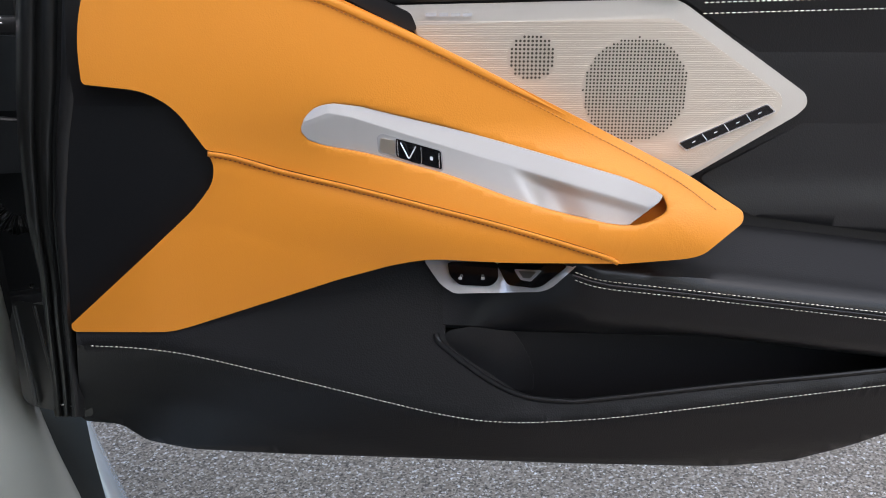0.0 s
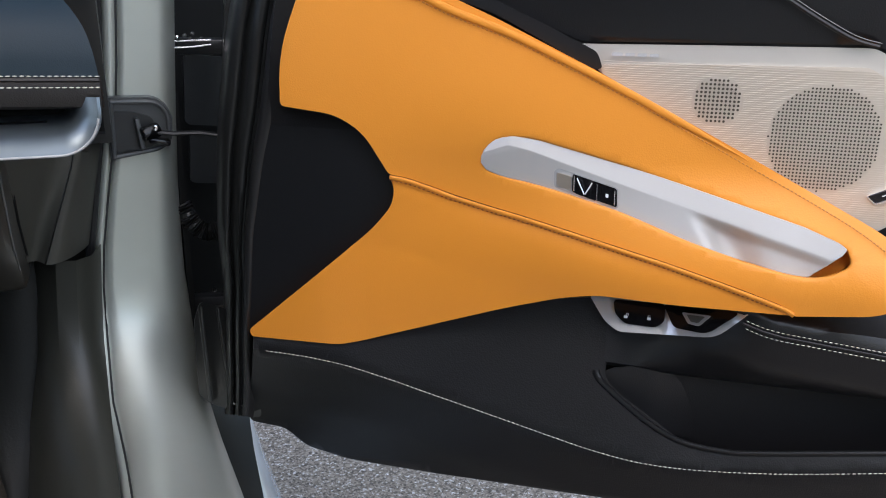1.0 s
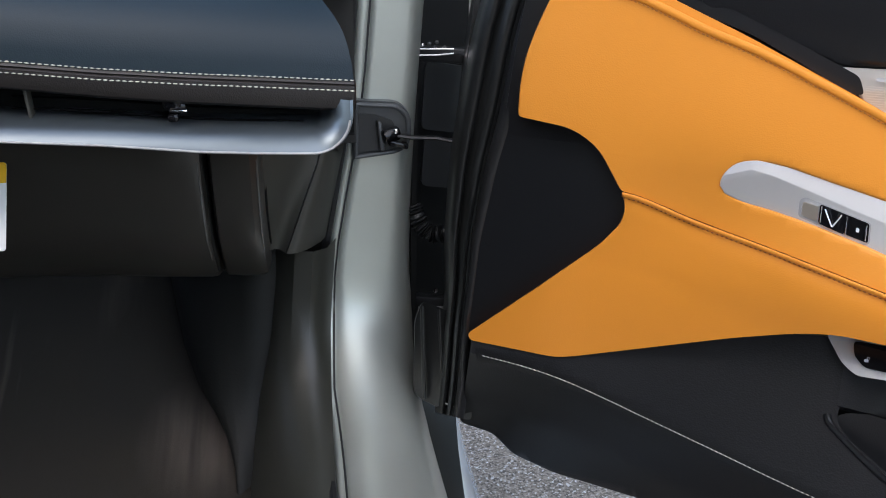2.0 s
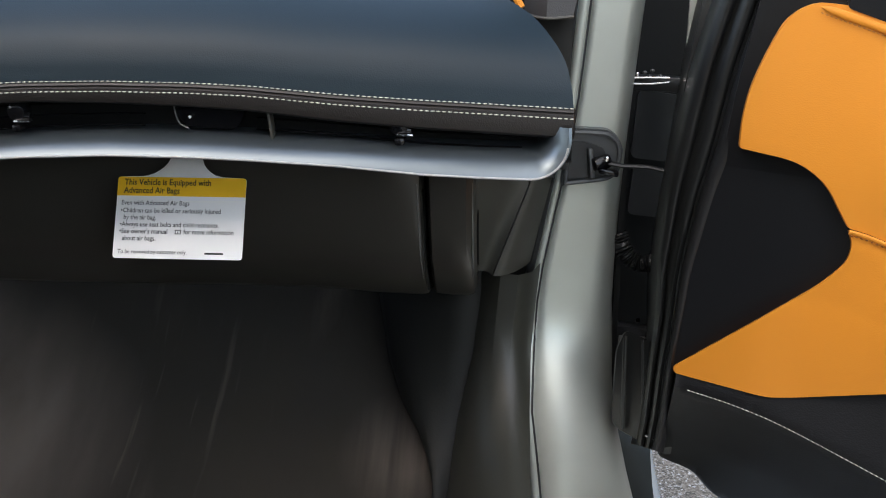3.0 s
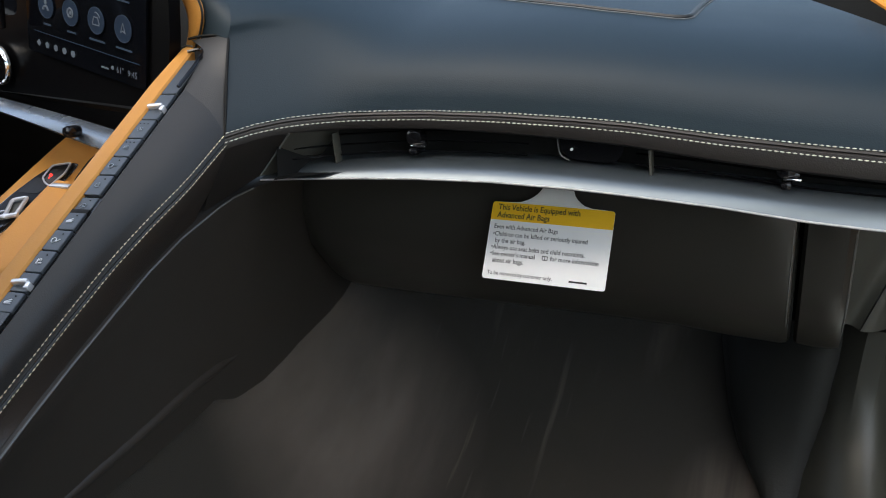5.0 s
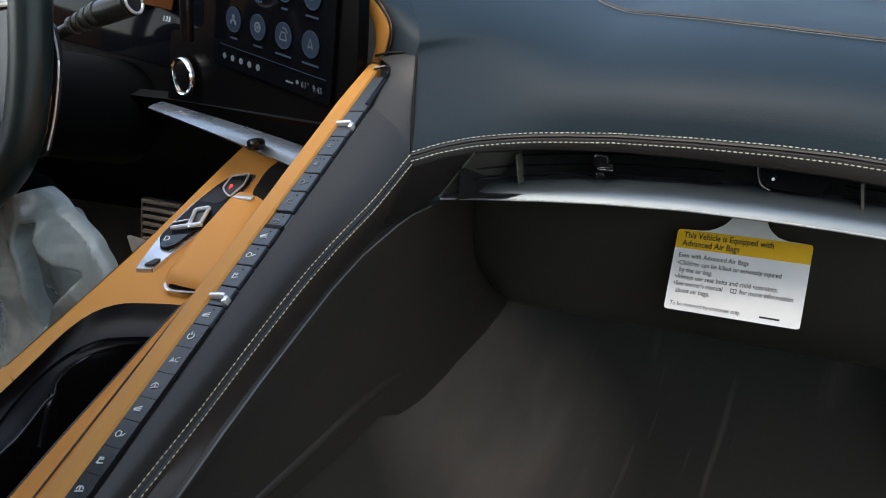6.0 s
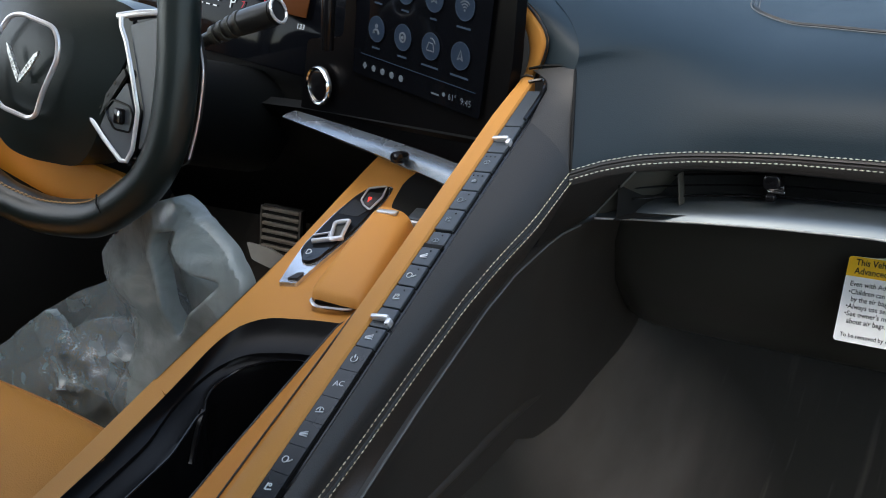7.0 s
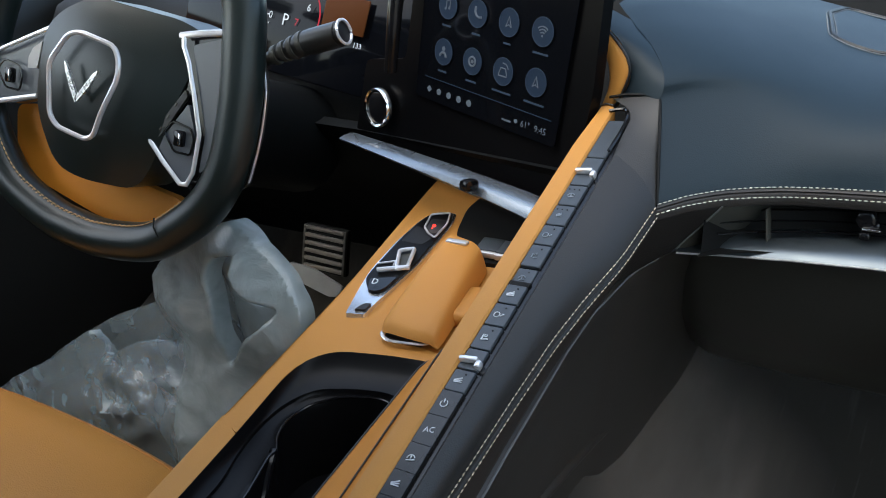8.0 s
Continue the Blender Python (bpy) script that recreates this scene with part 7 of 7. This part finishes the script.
left = part("spoke", relief(rounded([(-0.060, 0.046), (-0.050, 0.0), (-0.068, -0.030), (-0.115, -0.050), (-0.140, -0.050), (-0.160, 0.0), (-0.150, 0.010), (-0.132, 0.002)], 0.005), lambda u, z: 0.008, rim=0.004, thick=0.016), SPOKE, wheel, "charcoal switch spoke")
part("spoke_edge", tube([(-0.058, -0.012, 0.046), (-0.097, -0.012, 0.0225), (-0.132, -0.012, 0.001), (-0.150, -0.010, -0.008)], 0.0021, 8, flat=0.7, up=(0, 1, 0)), BRIGHT, left)
part("spoke_edge", tube([(-0.072, -0.012, -0.030), (-0.098, -0.012, -0.040), (-0.121, -0.012, -0.049), (-0.140, -0.010, -0.052)], 0.0026, 8, flat=0.7, up=(0, 1, 0)), BRIGHT, left)
part("side_key", relief(rounded([(-0.0785, 0.0235), (-0.0887, 0.0142), (-0.0928, 0.0043), (-0.0918, -0.0069), (-0.0795, -0.0038), (-0.0785, 0.0082)], 0.0015), lambda u, z: 0.0115, rim=0.001, thick=0.004), DOOR_SILVER, left, "pale silver key")
for spoke, cx, cz in ((right, 0.1085, -0.019), (left, -0.1120, -0.0195)):
    loop_line = rounded([(cx - 0.019, cz + 0.001), (cx - 0.012, cz + 0.013), (cx + 0.010, cz + 0.012), (cx + 0.0155, cz + 0.004), (cx + 0.015, cz - 0.012), (cx - 0.004, cz - 0.014)], 0.004)
    part("pod_outline", tube([(p[0], -0.0108, p[1]) for p in loop_line], 0.0011, 6, closed=True, up=(0, 1, 0)), GLOSS_BLACK, spoke)
    part("switch_rocker", block(0.011, 0.006, 0.015, 0.002, pose(cx + 0.001, -0.0125, cz, 0, -8, 0)), GLOSS_BLACK, spoke)
    part("rocker_edge", block(0.0022, 0.002, 0.011, 0.0006, pose(cx + 0.0035, -0.0160, cz, 0, -8, 0)), CHROME, spoke)
part("shift_paddle", relief(rounded([(0.125, 0.075), (0.146, 0.074), (0.160, 0.046), (0.165, 0.0), (0.163, -0.05), (0.150, -0.060), (0.135, -0.05)], 0.006), lambda u, z: -0.030, rim=0.002, thick=0.005), BLACK_PLASTIC, wheel, "black shift paddle")
part("paddle_edge", tube(spline([(0.1462, 0.030, 0.0735), (0.1590, 0.030, 0.048), (0.1640, 0.030, 0.025), (0.1667, 0.030, -0.012), (0.1648, 0.030, -0.046)]), 0.0012, 6), BRIGHT, wheel)
part("tan_sliver", relief(rounded([(0.1615, 0.0090), (0.1640, 0.0075), (0.1650, -0.0300), (0.1570, -0.0320)], 0.001), lambda u, z: -0.022, rim=0.0006, thick=0.003), TAN, wheel, "narrow tan sliver behind the rim")
column = thing("steering_column", "black steering column shroud with indicator stalk", "steering column")
part("shroud", tube([(-1.09, 0.53, 0.765), (-1.09, 0.65, 0.725), (-1.09, 0.80, 0.69)], lambda s: 0.055 + 0.01 * s, 16), FASCIA, column)
stalk = part("stalk", tube(spline([(-1.05, 0.63, 0.775), (-0.99, 0.635, 0.798), (-0.945, 0.64, 0.815), (-0.896, 0.645, 0.828)]), lambda s: 0.0065 + 0.0060 * smoothstep(0.4, 0.8, s), 14), BLACK_PLASTIC, column, "black wiper stalk")
for k in range(4):
    q = Vector((-0.972 + 0.011 * k, 0.6370 + 0.0011 * k, 0.8052 + 0.0040 * k))
    part("grip_rib", tube([q, q + Vector((0.005, 0.0005, 0.0018))], 0.0098 + 0.0009 * k, 14), GREY_PLASTIC, stalk)
part("stalk_cap", disc(0.0120, 0.004, 24, Matrix.Translation((-0.894, 0.6455, 0.829)) @ Vector((0.9, 0.1, 0.25)).to_track_quat("Z", "Y").to_matrix().to_4x4(), 0.001), RUBBER, stalk)
bm = tube([Vector((-0.893, 0.6455, 0.8295)) + Vector((0.9, 0.1, 0.25)).to_track_quat("Z", "Y") @ Vector((0.0115 * math.cos(a), 0.0115 * math.sin(a), 0.002)) for a in [2 * math.pi * k / 28 for k in range(28)]], 0.0016, 6, closed=True)
part("stalk_ring", bm, BRIGHT, stalk)

# ---- driver's seat, plastic bag and foot rest ----
seat = thing("bucket_seat", "tan leather driver's seat cushion", "car seat")
rows = []
for x, drop in ((-1.42, 0.10), (-1.40, 0.03), (-1.33, 0.0), (-1.1, -0.012), (-0.93, 0.0), (-0.875, 0.03), (-0.86, 0.10)):
    rows.append([(x, y, z - drop) for y, z in ((-0.45, 0.40), (-0.2, 0.405), (0.0, 0.42), (0.2, 0.445), (0.33, 0.466), (0.40, 0.470), (0.435, 0.462), (0.455, 0.44), (0.46, 0.40), (0.44, 0.30), (0.42, 0.2))])
fine = []
for row in rows:
    fine.append(spline(row, 4))
cols = [[fine[i][j] for i in range(len(fine))] for j in range(len(fine[0]))]
cols = [spline(cc, 5) for cc in cols]
part("cushion", loft(cols[:25]), TAN_SEAT, seat)
part("cushion_front", loft(cols[24:]), TAN_SEAT, seat)
part("cushion_seam", tube(cols[24][6:-6], 0.0012, 6), TAN_THREAD, seat)
def film(name, colour, lo, hi, crease_depth=0.42):
    """Thin polythene: hazy, glossy, with crisp small creases."""
    m = bpy.data.materials.new(name)
    m.use_nodes = True
    nt = m.node_tree
    bs = nt.nodes["Principled BSDF"]
    bs.inputs["Base Color"].default_value = (*colour, 1)
    bs.inputs["Roughness"].default_value, bs.inputs["Specular IOR Level"].default_value = 0.20, 1.0
    tc, wr, vo, bp = nt.nodes.new("ShaderNodeTexCoord"), nt.nodes.new("ShaderNodeTexNoise"), nt.nodes.new("ShaderNodeTexVoronoi"), nt.nodes.new("ShaderNodeBump")
    wr.inputs["Scale"].default_value, wr.inputs["Detail"].default_value, wr.inputs["Distortion"].default_value = 18, 5, 1.8
    vo.inputs["Scale"].default_value = 26
    add = nt.nodes.new("ShaderNodeVectorMath")
    add.operation = "MULTIPLY_ADD"
    add.inputs[1].default_value = (0.06, 0.06, 0.06)
    nt.links.new(tc.outputs["Object"], wr.inputs["Vector"])
    nt.links.new(wr.outputs["Color"], add.inputs[0])
    nt.links.new(tc.outputs["Object"], add.inputs[2])
    nt.links.new(add.outputs["Vector"], vo.inputs["Vector"])
    nt.links.new(vo.outputs["Distance"], bp.inputs["Height"])
    bp.inputs["Strength"].default_value, bp.inputs["Distance"].default_value = crease_depth, 0.011
    nt.links.new(bp.outputs["Normal"], bs.inputs["Normal"])
    haze = nt.nodes.new("ShaderNodeMapRange")
    haze.inputs["From Min"].default_value, haze.inputs["From Max"].default_value = 0.35, 0.66
    haze.inputs["To Min"].default_value, haze.inputs["To Max"].default_value = lo, hi
    nt.links.new(wr.outputs["Fac"], haze.inputs["Value"])
    nt.links.new(haze.outputs["Result"], bs.inputs["Alpha"])
    return m


# One bag, two films: the hood's brighter light is put into its colour.
BAG = film("clear_polythene", (0.29, 0.355, 0.385), 0.40, 0.62, 0.30)
BAG_MOUTH = film("brightened_polythene", (0.38, 0.435, 0.435), 0.58, 0.78, 0.20)
bag = thing("plastic_bag", "crumpled clear plastic bag on the driver's floor", "plastic bag")


def crease(u, z, s, seed):
    """Fine ridges with sharp crests, as film takes when it is balled up."""
    return (1 - abs(noise.noise(Vector((u * s, z * s * 1.3, seed))))) ** 5


def film_w(u, z):
    """Swell of the lower film: two soft bellies and a nest of sharp creases between them."""
    belly = 0.035 * math.exp(-((u + 1.10) / 0.12) ** 2 - ((z - 0.44) / 0.07) ** 2) + 0.04 * smoothstep(0.48, 0.34, z)
    nest = math.exp(-((u + 1.19) / 0.085) ** 2 - ((z - 0.425) / 0.050) ** 2)
    fold = 0.007 * noise.noise(Vector((u * 11, z * 16, 2.0)))
    dart = 0.006 * smoothstep(0.0, 0.006, 0.03 - abs(u + 1.225 + 0.6 * (z - 0.47))) * smoothstep(0.44, 0.48, z)
    return belly + fold - dart + (0.004 + 0.009 * nest) * crease(u, z, 19, 3.0) + 0.008 * nest * crease(u, z, 41, 7.0)


HOOD = [(-1.0755, 0.5063, 0.01), (-1.0937, 0.5135, 0.01), (-1.1054, 0.5243, 0.02), (-1.113, 0.5457, 0.02), (-1.1088, 0.5724, 0.02), (-1.0957, 0.5906, 0.01), (-1.0531, 0.6179, 0.02), (-1.0285, 0.6361, 0.01), (-0.9846, 0.6489, 0.006), (-0.9657, 0.6413, 0.012), (-0.9439, 0.6263, 0.02), (-0.9156, 0.6007, 0.02), (-0.9055, 0.5854, 0.02), (-0.8950, 0.565), (-0.8950, 0.5184), (-1.0104, 0.3842), (-1.0850, 0.3633), (-1.0971, 0.4005), (-1.0856, 0.4382), (-1.0679, 0.4763)]
MOUTH = [(-1.0091, 0.5978, 0.004), (-0.9997, 0.6118, 0.004), (-0.9730, 0.6172, 0.003), (-0.9750, 0.5990, 0.02), (-0.9664, 0.5860, 0.02), (-0.9517, 0.5755, 0.02), (-0.9225, 0.5687, 0.003), (-0.9421, 0.5491, 0.02), (-0.9669, 0.5300, 0.02), (-0.9832, 0.5066, 0.004), (-0.9919, 0.4996, 0.003), (-0.9986, 0.5353, 0.02), (-1.0025, 0.5650, 0.02), (-1.0083, 0.5820, 0.02)]


def hood_w(u, z):
    """A slack balloon of film whose legs run down into the lower film, with long folds up to the tip."""
    swell = 0.032 * math.sqrt(max(0.0, 1 - ((u + 1.0) / 0.125) ** 2 - ((z - 0.545) / 0.115) ** 2))
    a = math.atan2(u + 0.985, z - 0.47)
    upper = swell + 0.0040 * math.sin(a * 6.5 + 1.0) * smoothstep(0.46, 0.58, z) + 0.006 * noise.noise(Vector((u * 14, z * 9, 4.0))) + 0.0030 * crease(u, z, 13, 5.0)
    lower = film_w(u, z) - 0.017 + 0.022 * smoothstep(-1.09, -1.03, u) + 0.003 * math.sin(u * 90 + z * 20)
    f = smoothstep(0.47, 0.55, z)
    return upper * f + lower * (1 - f)


part("hood", relief(rounded(HOOD, 0.012, 4), hood_w, rim=0.005, thick=0.02, cell=0.006, hole=[tuple(p) for p in rounded(MOUTH, 0.004, 3)]), BAG_MOUTH, bag, "slack hood of clear film round an open mouth", 75).location = (0, 0.590, 0)
part("inner_film", relief(rounded([(-1.0 + (x + 1.0) * 0.82 - 0.015, 0.540 + (z - 0.55) * 0.76, 0.01) for x, z, *r in HOOD], 0.012, 4), lambda u, z: 0.012 * math.sin(u * 70 + z * 30) + 0.006 * noise.noise(Vector((u * 30, z * 14, 9.0))), rim=0.003, thick=0.004, cell=0.008), BAG_MOUTH, bag, "far side of the film seen through the mouth", 75).location = (0, 0.622, 0)
lower_edge = [(-1.5946, 0.2402), (-1.4448, 0.3421), (-1.398, 0.3825), (-1.3431, 0.4137), (-1.2962, 0.4488), (-1.2557, 0.4724, 0.006), (-1.2250, 0.4630, 0.006), (-1.1980, 0.4560, 0.004), (-1.170, 0.476), (-1.1350, 0.487), (-1.100, 0.492), (-1.060, 0.490), (-1.020, 0.470), (-0.985, 0.450), (-1.0191, 0.39), (-1.1395, 0.3185), (-1.3129, 0.2474), (-1.5168, 0.1998)]
part("lower_film", relief(rounded(lower_edge, 0.015, 4), film_w, rim=0.006, thick=0.01, cell=0.006), BAG, bag, "creased clear film lying on the floor", 70).location = (0, 0.60, 0)
back_edge = [(-1.330, 0.430), (-1.2962, 0.452), (-1.2557, 0.4760, 0.01), (-1.2181, 0.4957, 0.006), (-1.1644, 0.5171), (-1.1284, 0.5335), (-1.085, 0.540), (-1.04, 0.53), (-1.0, 0.50), (-1.0, 0.40), (-1.129, 0.36), (-1.30, 0.36)]
part("back_film", relief(rounded(back_edge, 0.015, 4), lambda u, z: -0.010 + 0.006 * noise.noise(Vector((u * 16, z * 20, 6.0))) + 0.004 * crease(u, z, 22, 2.0), rim=0.004, thick=0.004, cell=0.009), BAG, bag, "", 70).location = (0, 0.604, 0)
SLAT = material("dull_slat_metal", (0.17, 0.155, 0.13), 0.45, metal=0.3, mottle=0.2, mottle_scale=60)
rest2 = thing("foot_rest", "slotted metal driver's foot rest", "foot rest", pose(-1.144, 0.90, 0.518, -6, 2, 2))
part("plate", block(0.074, 0.010, 0.066, 0.003), DEEP_BLACK, rest2)
for k in range(6):
    part("slat", block(0.066, 0.006, 0.0052, 0.0010, pose(0, -0.007, -0.0265 + 0.0108 * k)), SLAT, rest2)
for x in (-0.035, 0.035):
    part("edge_bar", block(0.004, 0.006, 0.062, 0.001, pose(x, -0.006, 0)), GREY_PLASTIC, rest2)
part("sill_bracket", relief(rounded([(-0.03, -0.017), (0.012, -0.019), (0.062, -0.034), (0.056, -0.049), (0.040, -0.052), (-0.02, -0.040)], 0.004), lambda u, z: 0.0, rim=0.002, thick=0.004), PALE_EDGE, rest2).location = (0, -0.045, 0)
floor_d = thing("driver_carpet", "dark carpet in the driver's footwell", "carpet")
part("floor_lining", loft([[(x, y, z) for y, z in ((-0.4, 0.2), (0.5, 0.21), (0.85, 0.26), (1.05, 0.40), (1.2, 0.6))] for x in (-0.875, -1.1, -1.4, -1.62)]), CARPET, floor_d)

# ---- airbag hang tag ----
tag = thing("airbag_hang_tag", "white and yellow airbag warning tag hanging from the vent trim", "warning tag")
TL, TR, BL = Vector((-0.3785, 0.757, 0.6375)), Vector((-0.2680, 0.757, 0.6355)), Vector((-0.3780, 0.725, 0.5755))
ex = (TR - TL).normalized()
ez = (TL - BL).normalized()
ey = ez.cross(ex).normalized()
TAG = Matrix.Translation(TL) @ Matrix((ex, ey, ez)).transposed().to_4x4()
tag.matrix_world = TAG
W, Hh = 0.1112, 0.0705
card = rounded([(0, -Hh), (W, -Hh), (W, 0), (W * 0.76, 0.001, 0.008), (W * 0.665, 0.010, 0.008), (W * 0.635, 0.0205), (W * 0.415, 0.0205), (W * 0.37, 0.010, 0.008), (W * 0.25, 0.001, 0.008), (0, 0)], 0.003)
part("card", relief(card, None, rim=0.0, thick=0.0008), WHITE_CARD, tag, "white card")
part("yellow_band", relief(rounded([(0, -0.0165, 0.0002), (W, -0.0165, 0.0002), (W, 0, 0.003), (0, 0, 0.003)], 0.003), None, rim=0.0, thick=0.0003), YELLOW_CARD, tag, "yellow header band").location = (0, -0.0004, 0)
for txt, size, z, bold in (("This Vehicle is Equipped with", 0.0074, -0.0070, 0.00010), ("Advanced Air Bags", 0.0074, -0.0142, 0.00010), ("Even with Advanced Air Bags", 0.0058, -0.0245, 0.00004), ("\u2022Children can be killed or seriously injured", 0.0058, -0.0312, 0.00004), ("  by the air bag.", 0.0058, -0.0372, 0.00004), ("\u2022Always use seat belts and child restraints.", 0.0058, -0.0432, 0.00004), ("\u2022See owner's manual", 0.0058, -0.0492, 0.00004), ("  about air bags.", 0.0058, -0.0552, 0.00004), ("To be removed by customer only.", 0.0050, -0.0665, 0.00004)):
    lettering("print", txt, size, INK, tag, Matrix.Translation((0.0045 if size < 0.0074 else 0.006, -0.0009, z)) @ pose(0, 0, 0, 90) @ Matrix.Diagonal((0.86, 1, 1, 1)), bold=bold)
part("print_bar", block(0.016, 0.0002, 0.0016, 0, pose(0.087, -0.0003, -0.0655)), INK, tag)
lettering("print", "for more information", 0.0058, INK, tag, Matrix.Translation((0.0600, -0.0009, -0.0492)) @ pose(0, 0, 0, 90) @ Matrix.Diagonal((0.86, 1, 1, 1)), bold=0.00004)
for dz in (0.0, 0.0032):
    part("print_bar", block(0.0048, 0.0002, 0.0006, 0, pose(0.0550, -0.0003, -0.0490 + dz)), INK, tag)
for dx in (-0.0022, 0.0, 0.0022):
    part("print_bar", block(0.0005, 0.0002, 0.0034, 0, pose(0.0550 + dx, -0.0003, -0.0474)), INK, tag)
